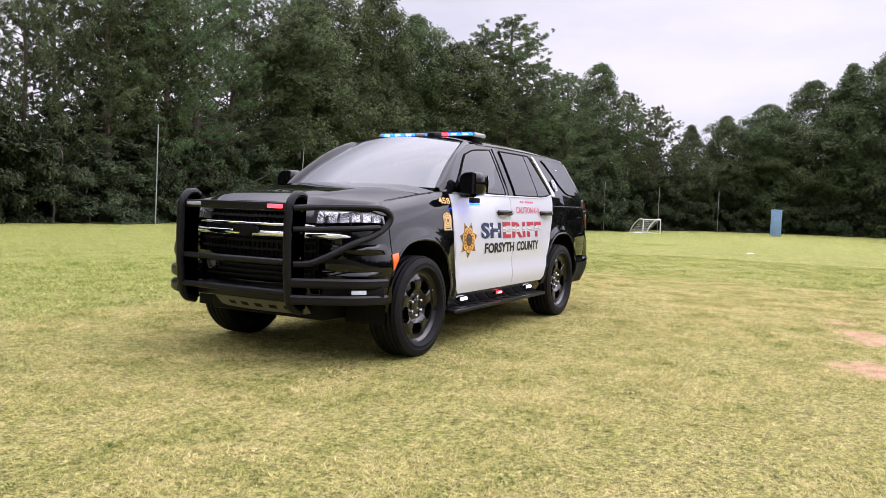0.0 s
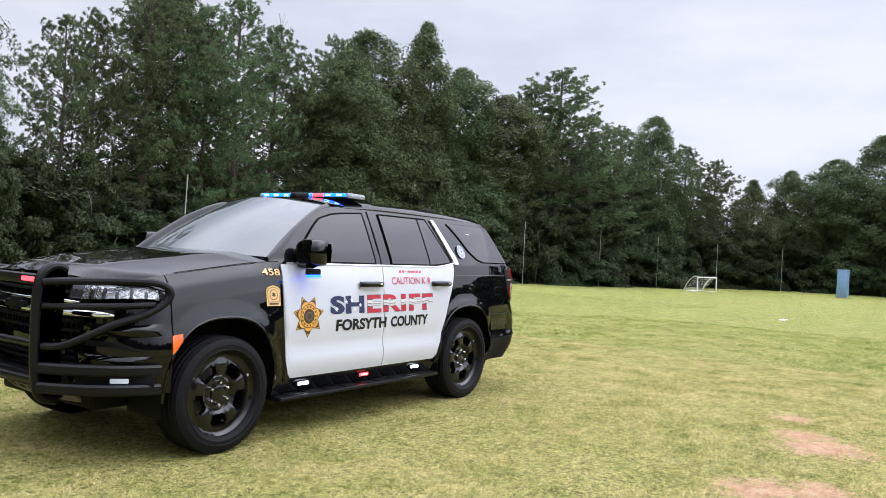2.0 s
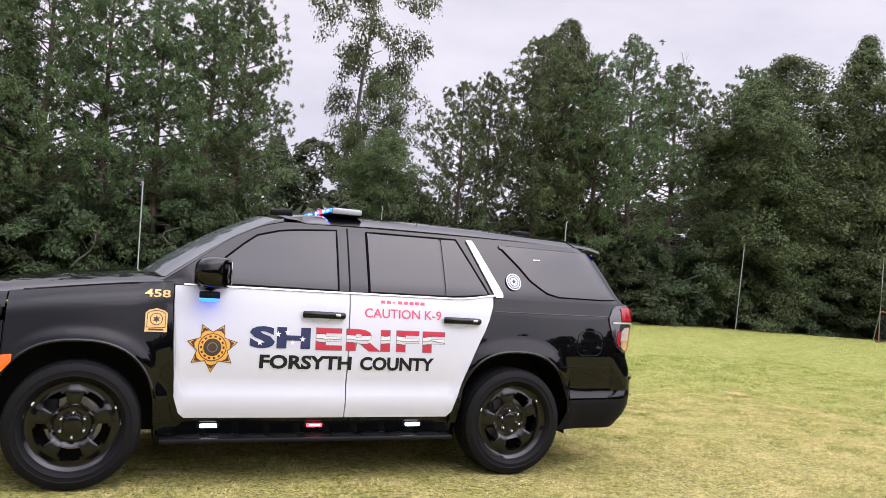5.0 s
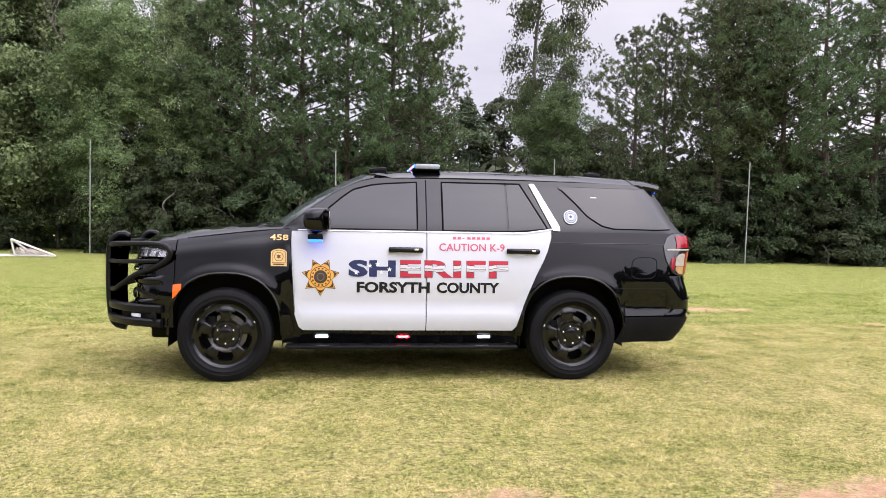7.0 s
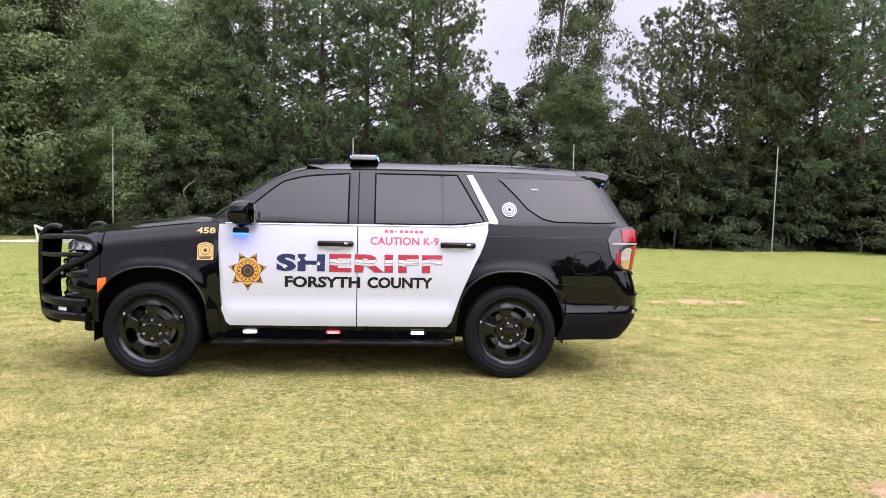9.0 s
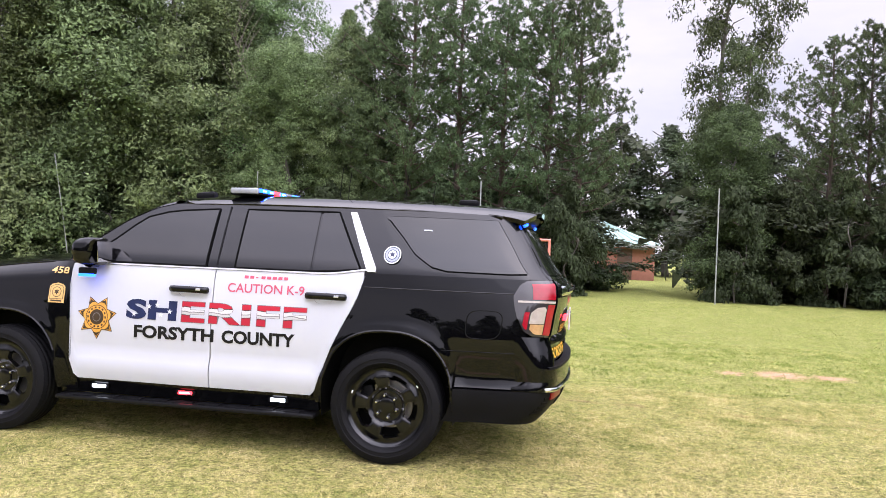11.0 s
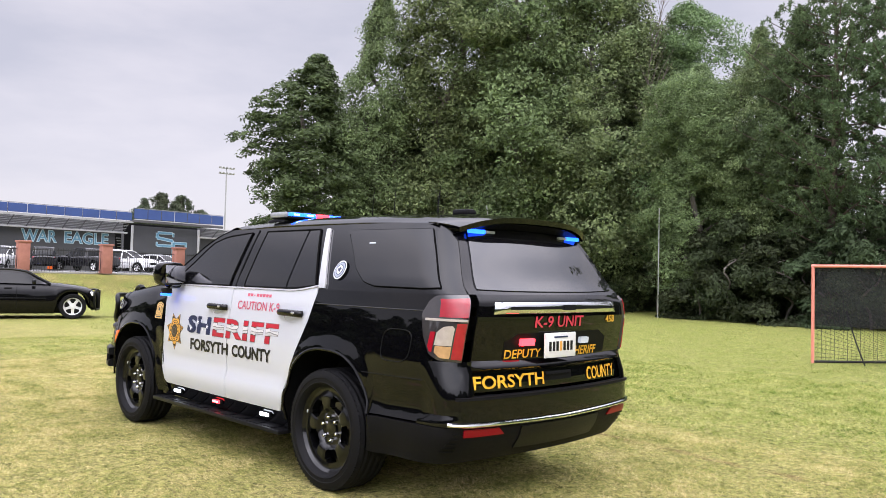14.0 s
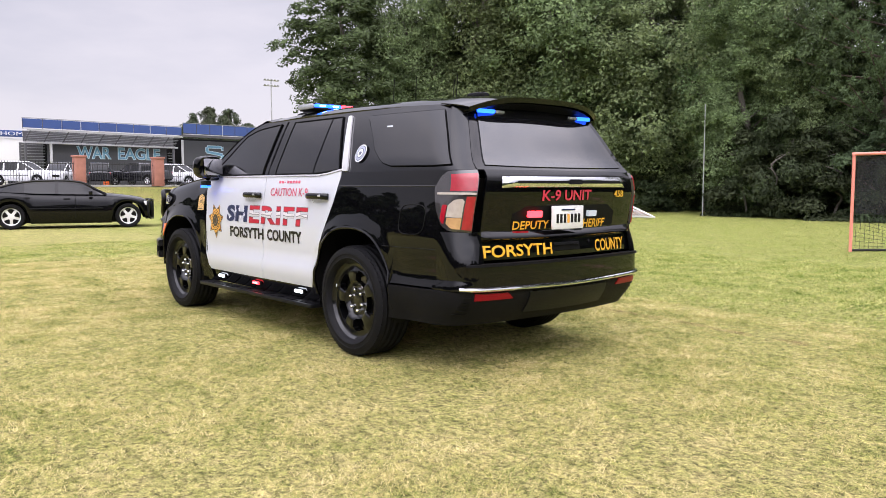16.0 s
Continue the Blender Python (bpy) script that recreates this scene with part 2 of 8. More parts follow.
def stripes():
    """A printed flag: a red band above and below a weathered white one."""
    m = bpy.data.materials.new("striped_flag_vinyl")
    m.use_nodes = True
    n, l = m.node_tree.nodes, m.node_tree.links
    tc = n.new("ShaderNodeTexCoord")
    noi = n.new("ShaderNodeTexNoise")
    noi.inputs["Scale"].default_value = 9.0
    noi.inputs["Detail"].default_value = 4
    sep = n.new("ShaderNodeSeparateXYZ")
    wob = n.new("ShaderNodeMath")
    wob.operation = "MULTIPLY_ADD"
    wob.inputs[1].default_value = 0.035
    band = n.new("ShaderNodeMapRange")
    band.inputs["From Min"].default_value = 0.918 + 0.017
    band.inputs["From Max"].default_value = 1.066 + 0.017
    ramp = n.new("ShaderNodeValToRGB")
    ramp.color_ramp.interpolation = "CONSTANT"
    stops = ((0.0, (0.40, 0.012, 0.030)), (0.33, (0.05, 0.035, 0.035)), (0.37, (0.50, 0.49, 0.48)), (0.50, (0.20, 0.19, 0.19)), (0.54, (0.62, 0.61, 0.61)), (0.72, (0.05, 0.035, 0.035)), (0.755, (0.47, 0.014, 0.035)))
    while len(ramp.color_ramp.elements) < len(stops):
        ramp.color_ramp.elements.new(0.5)
    for e, (p, c) in zip(ramp.color_ramp.elements, stops):
        e.position, e.color = p, (*c, 1)
    l.new(tc.outputs["Object"], noi.inputs["Vector"])
    l.new(tc.outputs["Object"], sep.inputs[0])
    l.new(noi.outputs["Fac"], wob.inputs[0])
    l.new(sep.outputs["Z"], wob.inputs[2])
    l.new(wob.outputs[0], band.inputs["Value"])
    l.new(band.outputs[0], ramp.inputs["Fac"])
    l.new(ramp.outputs["Color"], n["Principled BSDF"].inputs["Base Color"])
    n["Principled BSDF"].inputs["Roughness"].default_value = 0.38
    return m


M["flag"] = stripes()
M["led_dim"] = material("dim_led", (0.4, 0.42, 0.45), 0.2, emit=(0.8, 0.9, 1.0), power=0.25)


# ---- mesh helpers ----
def link(name, mesh, mat, parent=None, label="", smooth=None):
    ob = new(name, mesh)
    for m in (mat if isinstance(mat, (list, tuple)) else [mat]):
        mesh.materials.append(m)
    if smooth is not None:
        for p in mesh.polygons:
            p.use_smooth = True
        mesh.set_sharp_from_angle(angle=radians(smooth))
    if parent is not None:
        ob.parent = parent
    if label:
        ob["label"] = label
    return ob


def part(name, bm, mat, parent=None, label="", smooth=35):
    mesh = bpy.data.meshes.new(name)
    bm.normal_update()
    bm.to_mesh(mesh)
    bm.free()
    return link(name, mesh, mat, parent, label, smooth)


def box_bm(size, centre=(0, 0, 0), bevel=0.0, segments=2, turn=None, bm=None):
    own = bmesh.new()
    bmesh.ops.create_cube(own, size=1.0)
    for v in own.verts:
        v.co = Vector((v.co.x * size[0], v.co.y * size[1], v.co.z * size[2]))
    if bevel:
        bmesh.ops.bevel(own, geom=list(own.edges), offset=bevel, segments=segments, affect="EDGES", profile=0.5)
    m = Matrix.Translation(centre) @ (turn if turn is not None else Matrix())
    bmesh.ops.transform(own, matrix=m, verts=own.verts)
    if bm is None:
        return own
    join(bm, own)
    return bm


def join(bm, other):
    mesh = bpy.data.meshes.new("tmp")
    other.to_mesh(mesh)
    other.free()
    bm.from_mesh(mesh)
    bpy.data.meshes.remove(mesh)
    return bm


def revolve(profile, steps, axis="y", bm=None):
    """profile: (radius, along) pairs, turned round the axis."""
    bm = bm or bmesh.new()
    rings = []
    for r, a in profile:
        ring = []
        for k in range(steps):
            th = 2 * math.pi * k / steps
            c, s = r * math.cos(th), r * math.sin(th)
            ring.append(bm.verts.new({"y": (c, a, s), "z": (c, s, a), "x": (a, c, s)}[axis]))
        rings.append(ring)
    for i in range(len(rings) - 1):
        for k in range(steps):
            bm.faces.new((rings[i][k], rings[i][(k + 1) % steps], rings[i + 1][(k + 1) % steps], rings[i + 1][k]))
    bmesh.ops.recalc_face_normals(bm, faces=bm.faces)
    return bm


def smooth_path(points, n=8):
    """Catmull-Rom through the points."""
    pts = [Vector(p) for p in points]
    pts = [pts[0] * 2 - pts[1]] + pts + [pts[-1] * 2 - pts[-2]]
    out = []
    for i in range(1, len(pts) - 2):
        a, b, c, d = pts[i - 1:i + 3]
        for k in range(n):
            t = k / n
            out.append(0.5 * ((2 * b) + (c - a) * t + (2 * a - 5 * b + 4 * c - d) * t * t + (3 * b - a - 3 * c + d) * t ** 3))
    out.append(pts[-2])
    return out


def tube_bm(path, radius, sides=10, bm=None, flat=1.0, closed=False):
    """A tube along a path; radius may be a function of 0..1."""
    bm = bm or bmesh.new()
    path = [Vector(p) for p in path]
    rings, up = [], None
    n = len(path)
    for i, p in enumerate(path):
        a, b = path[max(i - 1, 0)], path[min(i + 1, n - 1)]
        d = (b - a).normalized()
        if up is None:
            up = Vector((0, 0, 1)) if abs(d.z) < 0.9 else Vector((1, 0, 0))
        side = d.cross(up).normalized()
        up = side.cross(d).normalized()
        r = radius(i / max(n - 1, 1)) if callable(radius) else radius
        rings.append([bm.verts.new(p + r * (math.cos(2 * math.pi * k / sides) * side * flat + math.sin(2 * math.pi * k / sides) * up)) for k in range(sides)])
    for i in range(n - 1):
        for k in range(sides):
            bm.faces.new((rings[i][k], rings[i][(k + 1) % sides], rings[i + 1][(k + 1) % sides], rings[i + 1][k]))
    bm.faces.new(list(reversed(rings[0])))
    bm.faces.new(rings[-1])
    return bm


def array_mesh(name, verts, faces):
    mesh = bpy.data.meshes.new(name)
    verts = np.asarray(verts, np.float32)
    faces = np.asarray(faces, np.int32)
    k = faces.shape[1]
    mesh.vertices.add(len(verts))
    mesh.vertices.foreach_set("co", verts.ravel())
    mesh.loops.add(faces.size)
    mesh.loops.foreach_set("vertex_index", faces.ravel())
    mesh.polygons.add(len(faces))
    mesh.polygons.foreach_set("loop_start", np.arange(0, faces.size, k, dtype=np.int32))
    mesh.update(calc_edges=True)
    return mesh


def ease(points):
    """A smooth interpolating function through (x, y) pairs."""
    xs = np.array([p[0] for p in points], float)
    ys = np.array([p[1] for p in points], float)
    order = np.argsort(xs)
    xs, ys = xs[order], ys[order]
    d = np.diff(ys) / np.diff(xs)
    m = np.concatenate([[d[0]], np.where(d[:-1] * d[1:] > 0, 2 * d[:-1] * d[1:] / np.where(np.abs(d[:-1] + d[1:]) < 1e-9, 1, d[:-1] + d[1:]), 0), [d[-1]]])

    def f(x):
        x = min(max(x, xs[0]), xs[-1])
        i = min(max(int(np.searchsorted(xs, x)) - 1, 0), len(xs) - 2)
        h = xs[i + 1] - xs[i]
        t = (x - xs[i]) / h
        return float((2 * t ** 3 - 3 * t * t + 1) * ys[i] + (t ** 3 - 2 * t * t + t) * h * m[i] + (-2 * t ** 3 + 3 * t * t) * ys[i + 1] + (t ** 3 - t * t) * h * m[i + 1])
    return f


def lines(points):
    xs = [p[0] for p in points]
    ys = [p[1] for p in points]
    if xs[0] > xs[-1]:
        xs, ys = xs[::-1], ys[::-1]
    return lambda x: float(np.interp(x, xs, ys))


# ---- ground ----
def ground_z(x, y):
    dip = -0.60 * ss(-12, -55, x)
    bank = 1.20 * ss(31.0, 34.6, x) * ss(60, 40, abs(y))
    return dip + bank


def ss(a, b, x):
    t = min(max((x - a) / (b - a), 0.0), 1.0)
    return t * t * (3 - 2 * t)


def turf():
    """Mown late-summer turf: green and straw patches, bare reddish earth where it is worn."""
    m = bpy.data.materials.new("mown_turf")
    m.use_nodes = True
    n, l = m.node_tree.nodes, m.node_tree.links
    b = n["Principled BSDF"]
    b.inputs["Roughness"].default_value = 0.92
    b.inputs["Specular IOR Level"].default_value = 0.15
    tc = n.new("ShaderNodeTexCoord")

    def tex(scale, detail=5.0, rough=0.55, stretch=None):
        t = n.new("ShaderNodeTexNoise")
        t.inputs["Scale"].default_value = scale
        t.inputs["Detail"].default_value = detail
        t.inputs["Roughness"].default_value = rough
        if stretch:
            mp = n.new("ShaderNodeMapping")
            mp.inputs["Scale"].default_value = stretch
            l.new(tc.outputs["Object"], mp.inputs["Vector"])
            l.new(mp.outputs[0], t.inputs["Vector"])
        else:
            l.new(tc.outputs["Object"], t.inputs["Vector"])
        return t.outputs["Fac"]

    def ramp(fac, stops):
        r = n.new("ShaderNodeValToRGB")
        while len(r.color_ramp.elements) < len(stops):
            r.color_ramp.elements.new(0.5)
        for e, (p, c) in zip(r.color_ramp.elements, stops):
            e.position, e.color = p, (*c, 1)
        l.new(fac, r.inputs["Fac"])
        return r.outputs["Color"]

    def mix(fac, a, c, mode="MIX"):
        x = n.new("ShaderNodeMix")
        x.data_type, x.blend_type = "RGBA", mode
        for sock, val in (("Factor", fac), ("A", a), ("B", c)):
            if isinstance(val, (int, float)):
                x.inputs[sock].default_value = val
            elif isinstance(val, tuple):
                x.inputs[sock].default_value = (*val, 1)
            else:
                l.new(val, x.inputs[sock])
        return x.outputs["Result"]

    patch = ramp(tex(0.22, 4), [(0.30, GRASS_GREEN), (0.50, GRASS_MID), (0.70, GRASS_STRAW)])
    mid = ramp(tex(1.6, 6, 0.65), [(0.34, GRASS_GREEN), (0.50, GRASS_MID), (0.66, GRASS_STRAW)])
    col = mix(0.5, patch, mid)
    tuft = ramp(tex(9, 6, 0.75), [(0.40, GRASS_GREEN), (0.50, GRASS_MID), (0.60, GRASS_STRAW)])
    col = mix(0.45, col, tuft)
    # lusher towards the wood, where the mower goes less often
    sep_xyz = n.new("ShaderNodeSeparateXYZ")
    l.new(tc.outputs["Object"], sep_xyz.inputs[0])
    lush = n.new("ShaderNodeMapRange")
    lush.inputs["From Min"].default_value = 1.0
    lush.inputs["From Max"].default_value = -7.0
    lush.inputs["To Max"].default_value = 0.74
    l.new(sep_xyz.outputs["Y"], lush.inputs["Value"])
    lush_x = n.new("ShaderNodeMapRange")
    lush_x.inputs["From Min"].default_value = -4.0
    lush_x.inputs["From Max"].default_value = -18.0
    lush_x.inputs["To Max"].default_value = 0.62
    l.new(sep_xyz.outputs["X"], lush_x.inputs["Value"])
    lush_max = n.new("ShaderNodeMath")
    lush_max.operation = "MAXIMUM"
    l.new(lush.outputs[0], lush_max.inputs[0])
    l.new(lush_x.outputs[0], lush_max.inputs[1])
    col = mix(lush_max.outputs[0], col, mix(0.36, GRASS_LUSH, mid))
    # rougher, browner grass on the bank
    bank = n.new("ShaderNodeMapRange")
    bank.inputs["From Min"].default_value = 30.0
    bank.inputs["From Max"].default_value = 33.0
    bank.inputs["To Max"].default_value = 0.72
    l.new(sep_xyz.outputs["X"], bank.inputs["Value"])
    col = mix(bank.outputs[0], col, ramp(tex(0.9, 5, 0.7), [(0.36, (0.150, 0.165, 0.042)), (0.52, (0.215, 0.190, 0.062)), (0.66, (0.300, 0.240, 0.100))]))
    # worn earth
    earth = ramp(tex(7, 6, 0.75), [(0.34, (0.40, 0.23, 0.135)), (0.50, (0.53, 0.330, 0.205)), (0.64, (0.60, 0.42, 0.285))])
    # worn earth: soft discs broken up by noise
    ragged = tex(5.5, 9, 0.85)
    total = None
    for cx, cy, r in DIRT:
        vd = n.new("ShaderNodeVectorMath")
        vd.operation = "DISTANCE"
        vd.inputs[1].default_value = (cx, cy, 0)
        l.new(tc.outputs["Object"], vd.inputs[0])
        mr = n.new("ShaderNodeMapRange")
        mr.inputs["From Min"].default_value = 0.0
        mr.inputs["From Max"].default_value = r
        mr.inputs["To Min"].default_value = 1.0
        mr.inputs["To Max"].default_value = 0.0
        l.new(vd.outputs["Value"], mr.inputs["Value"])
        if total is None:
            total = mr.outputs[0]
        else:
            mx = n.new("ShaderNodeMath")
            mx.operation = "MAXIMUM"
            l.new(total, mx.inputs[0])
            l.new(mr.outputs[0], mx.inputs[1])
            total = mx.outputs[0]
    add = n.new("ShaderNodeMath")
    add.operation = "MULTIPLY_ADD"
    add.inputs[1].default_value = 0.42
    l.new(total, add.inputs[0])
    l.new(ragged, add.inputs[2])
    worn = ramp(add.outputs[0], [(0.0, (0, 0, 0)), (0.68, (0, 0, 0)), (0.80, (0.95, 0.95, 0.95))])
    sep = n.new("ShaderNodeSeparateColor")
    l.new(worn, sep.inputs[0])
    # an old field line, worn into the turf
    across = n.new("ShaderNodeVectorMath")
    across.operation = "DOT_PRODUCT"
    across.inputs[1].default_value = (0.115, 0.9934, 0)
    l.new(tc.outputs["Object"], across.inputs[0])
    gap = n.new("ShaderNodeMath")
    gap.operation = "ADD"
    gap.inputs[1].default_value = 0.115 * 1.6 + 0.9934 * 2.15
    l.new(across.outputs["Value"], gap.inputs[0])
    wide = n.new("ShaderNodeMath")
    wide.operation = "ABSOLUTE"
    l.new(gap.outputs[0], wide.inputs[0])
    groove = n.new("ShaderNodeMapRange")
    groove.inputs["From Min"].default_value = 0.10
    groove.inputs["From Max"].default_value = 0.02
    l.new(wide.outputs[0], groove.inputs["Value"])
    ends = n.new("ShaderNodeMapRange")
    ends.inputs["From Min"].default_value = -0.8
    ends.inputs["From Max"].default_value = -1.6
    l.new(sep_xyz.outputs["X"], ends.inputs["Value"])
    broken = ramp(tex(3.0, 5, 0.7), [(0.44, (0, 0, 0)), (0.56, (0.75, 0.75, 0.75))])
    times_out = groove.outputs[0]
    for other in (ends.outputs[0], broken):
        times = n.new("ShaderNodeMath")
        times.operation = "MULTIPLY"
        l.new(times_out, times.inputs[0])
        l.new(other, times.inputs[1])
        times_out = times.outputs[0]
    col = mix(times_out, col, (0.24, 0.155, 0.075))
    # the dark lows of this noise paint shadow between blades into the colour
    fine = ramp(tex(34, 6, 0.8), [(0.41, (0.26, 0.26, 0.23)), (0.50, (1.0, 1.0, 1.0)), (0.60, (1.42, 1.40, 1.34))])
    col = mix(0.92, col, fine, "MULTIPLY")
    clump = ramp(tex(13, 5, 0.7), [(0.40, (0.58, 0.60, 0.55)), (0.50, (1.0, 1.0, 1.0)), (0.60, (1.22, 1.20, 1.16))])
    col = mix(0.9, col, clump, "MULTIPLY")
    # dark flecks painted for the shadows of tufts
    tuft_shade = ramp(tex(4.2, 7, 0.75), [(0.34, (0.62, 0.66, 0.58)), (0.43, (1.0, 1.0, 1.0))])
    col = mix(0.9, col, tuft_shade, "MULTIPLY")
    tiny = ramp(tex(150, 3, 0.8), [(0.40, (0.35, 0.35, 0.32)), (0.60, (1.55, 1.55, 1.50))])
    col = mix(0.8, col, tiny, "MULTIPLY")
    crumb = ramp(tex(48, 5, 0.75), [(0.36, (0.62, 0.58, 0.55)), (0.47, (1.0, 1.0, 1.0)), (0.64, (1.16, 1.14, 1.12))])
    col = mix(sep.outputs[0], col, mix(0.9, earth, crumb, "MULTIPLY"))
    l.new(col, b.inputs["Base Color"])
    bp = n.new("ShaderNodeBump")
    bp.inputs["Strength"].default_value = 1.0
    bp.inputs["Distance"].default_value = 0.03
    l.new(tex(60, 4, 0.7), bp.inputs["Height"])
    l.new(bp.outputs[0], b.inputs["Normal"])
    return m


GRASS_LUSH = (0.190, 0.268, 0.044)
GRASS_GREEN, GRASS_MID, GRASS_STRAW = (0.236, 0.256, 0.060), (0.365, 0.342, 0.120), (0.520, 0.428, 0.205)
DIRT = ((-0.35, 4.15, 0.62), (-0.62, 4.45, 0.5), (-0.05, 4.28, 0.4), (-2.05, 4.25, 0.75), (-2.45, 4.02, 0.5), (-3.2, 3.8, 0.4), (-5.55, -4.9, 0.8), (-6.2, -4.9, 0.5), (-4.9, -4.85, 0.4), (2.4, 4.6, 0.22), (-7.4, -3.0, 0.35))
xs = np.concatenate([[-2500, -900, -400, -200, -140], np.arange(-110, 60.1, 2.0), [80, 120, 200, 400, 900, 2500]])
ys = np.concatenate([[-2500, -900, -400, -200, -120], np.arange(-80, 60.1, 4.0), [90, 140, 250, 400, 900, 2500]])
gv = [(x, y, ground_z(x, y)) for x in xs for y in ys]
gf = [(i * len(ys) + j, (i + 1) * len(ys) + j, (i + 1) * len(ys) + j + 1, i * len(ys) + j + 1) for i in range(len(xs) - 1) for j in range(len(ys) - 1)]
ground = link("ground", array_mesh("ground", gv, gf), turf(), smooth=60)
tagged(ground, "mown yellow-green grass field with bare patches", "ground", kind="structure")


# ---- the patrol SUV: one skin, wrapped round the body by (w, z) ----
plan_w = ease([(2.1, 0.965), (1.95, 0.975), (1.5, 0.985), (0.95, 0.975), (0, 0.99), (-1.0, 0.99), (-1.6, 0.995), (-2.0, 0.985), (-2.3, 0.965), (-2.5, 0.94)])
door_prof = ease([(0.30, -0.06), (0.40, -0.03), (0.47, -0.004), (0.56, 0.010), (0.605, 0.006), (0.64, -0.012), (0.72, -0.008), (0.80, 0.0), (0.90, 0.0), (1.0, -0.008), (1.16, -0.027), (1.24, -0.039), (1.31, -0.055),
                  (1.36, -0.068), (1.5, -0.128), (1.7, -0.222), (1.8, -0.275), (1.86, -0.31)])
front_prof = ease([(-0.02, -0.165), (0.0, -0.135), (0.03, -0.102), (0.08, -0.066), (0.16, -0.040), (0.25, -0.023), (0.34, -0.009), (0.41, 0.0), (0.50, 0.004), (0.60, 0.0), (0.80, -0.01), (1.0, -0.03)])
fender_top = ease([(0.9, 1.335), (1.2, 1.315), (1.6, 1.270), (2.0, 1.218), (2.2, 1.190), (2.5, 1.165)])
rear_base = ease([(0.30, 2.55), (0.42, 2.66), (0.55, 2.73), (0.72, 2.735), (0.80, 2.735), (0.90, 2.72), (0.97, 2.735), (1.10, 2.755), (1.20, 2.77), (1.28, 2.765), (1.335, 2.735), (1.37, 2.69), (1.6, 2.535), (1.8, 2.40), (1.9, 2.34)])
front_base = ease([(0.30, 2.20), (0.38, 2.30), (0.46, 2.38), (0.56, 2.43), (0.80, 2.45), (1.0, 2.45), (1.1, 2.43), (1.17, 2.40), (1.24, 2.35)])
WHEELS = (1.5355, -1.5355)
ARCH_A, ARCH_B, ARCH_N = 0.478, 0.535, 2.45


def arch_q(x, z):
    q = 9.0
    for c in WHEELS:
        dz = max(z - 0.405, 0.0)
        q = min(q, (abs((x - c) / ARCH_A) ** ARCH_N + (dz / ARCH_B) ** ARCH_N) ** (1 / ARCH_N))
    return q


def side_y(x, z):
    k = ss(0.85, 1.25, x)
    prof = door_prof(z) * (1 - k)
    if k > 0:
        prof += front_prof(fender_top(x) - z) * k
    return plan_w(x) + prof + 0.017 * (1 - ss(1.0, 1.20, arch_q(x, z)))


def rear_x(y, z):
    return -(rear_base(z) - 0.07 * (abs(y) / 0.78) ** 2.2)


def front_x(y, z):
    return front_base(z) - 0.10 * (abs(y) / 0.62) ** 2


def skin(w, z):
    """The body's outer skin: w runs back along the side as x, then round the corners to the rear and the front."""
    if w > 2.45:
        y = 0.62 - (w - 2.45)
        return Vector((front_x(y, z), y, z))
    if w > 1.95:
        t = (w - 1.95) / 0.5
        a, c = Vector((1.95, side_y(1.95, z))), Vector((front_x(0.62, z), 0.62))
        b = Vector((c.x - 0.03, a.y - 0.015))
        p = a * (1 - t) ** 2 + b * 2 * t * (1 - t) + c * t * t
        return Vector((p.x, p.y, z))
    xc = -(rear_base(z) - 0.32)
    if w >= -1.6:
        return Vector((w, side_y(w, z), z))
    if w >= -2.42:
        x = -1.6 + (xc + 1.6) * (w + 1.6) / -0.82
        return Vector((x, side_y(x, z), z))
    yc = side_y(xc, z)
    yr = min(0.78, yc - 0.14)
    if w >= -2.82:
        t = (-2.42 - w) / 0.4
        a, c = Vector((xc, yc)), Vector((rear_x(yr, z), yr))
        b = Vector((c.x + 0.05, a.y - 0.02))
        p = a * (1 - t) ** 2 + b * 2 * t * (1 - t) + c * t * t
        return Vector((p.x, p.y, z))
    y = yr * (1 - (-2.82 - w) / 0.78)
    return Vector((rear_x(y, z), y, z))


def skin_normal(w, z):
    e = 0.004
    n = (skin(w + e, z) - skin(w - e, z)).cross(skin(w, z + e) - skin(w, z - e))
    n.normalize()
    return -n if n.dot(skin(w, z) - Vector((0, 0, z))) < 0 else n


def stations(w0, w1, step=0.06):
    """Even stations with extra ones where the wheel arches are steep."""
    n = max(int(abs(w1 - w0) / step), 2)
    ws = {round(w0 + (w1 - w0) * i / n, 4) for i in range(n + 1)}
    for c in WHEELS:
        for k in range(41):
            x = c - ARCH_A * math.cos(math.pi * k / 40)
            if w0 < x < w1 and abs(x - w0) > 0.003 and abs(x - w1) > 0.003:
                ws.add(round(x, 4))
    return sorted(ws)


def arch_z(x, z0):
    for c in WHEELS:
        u = abs((x - c) / ARCH_A)
        if u < 1:
            return max(z0, 0.405 + ARCH_B * (1 - u ** ARCH_N) ** (1 / ARCH_N))
    return z0


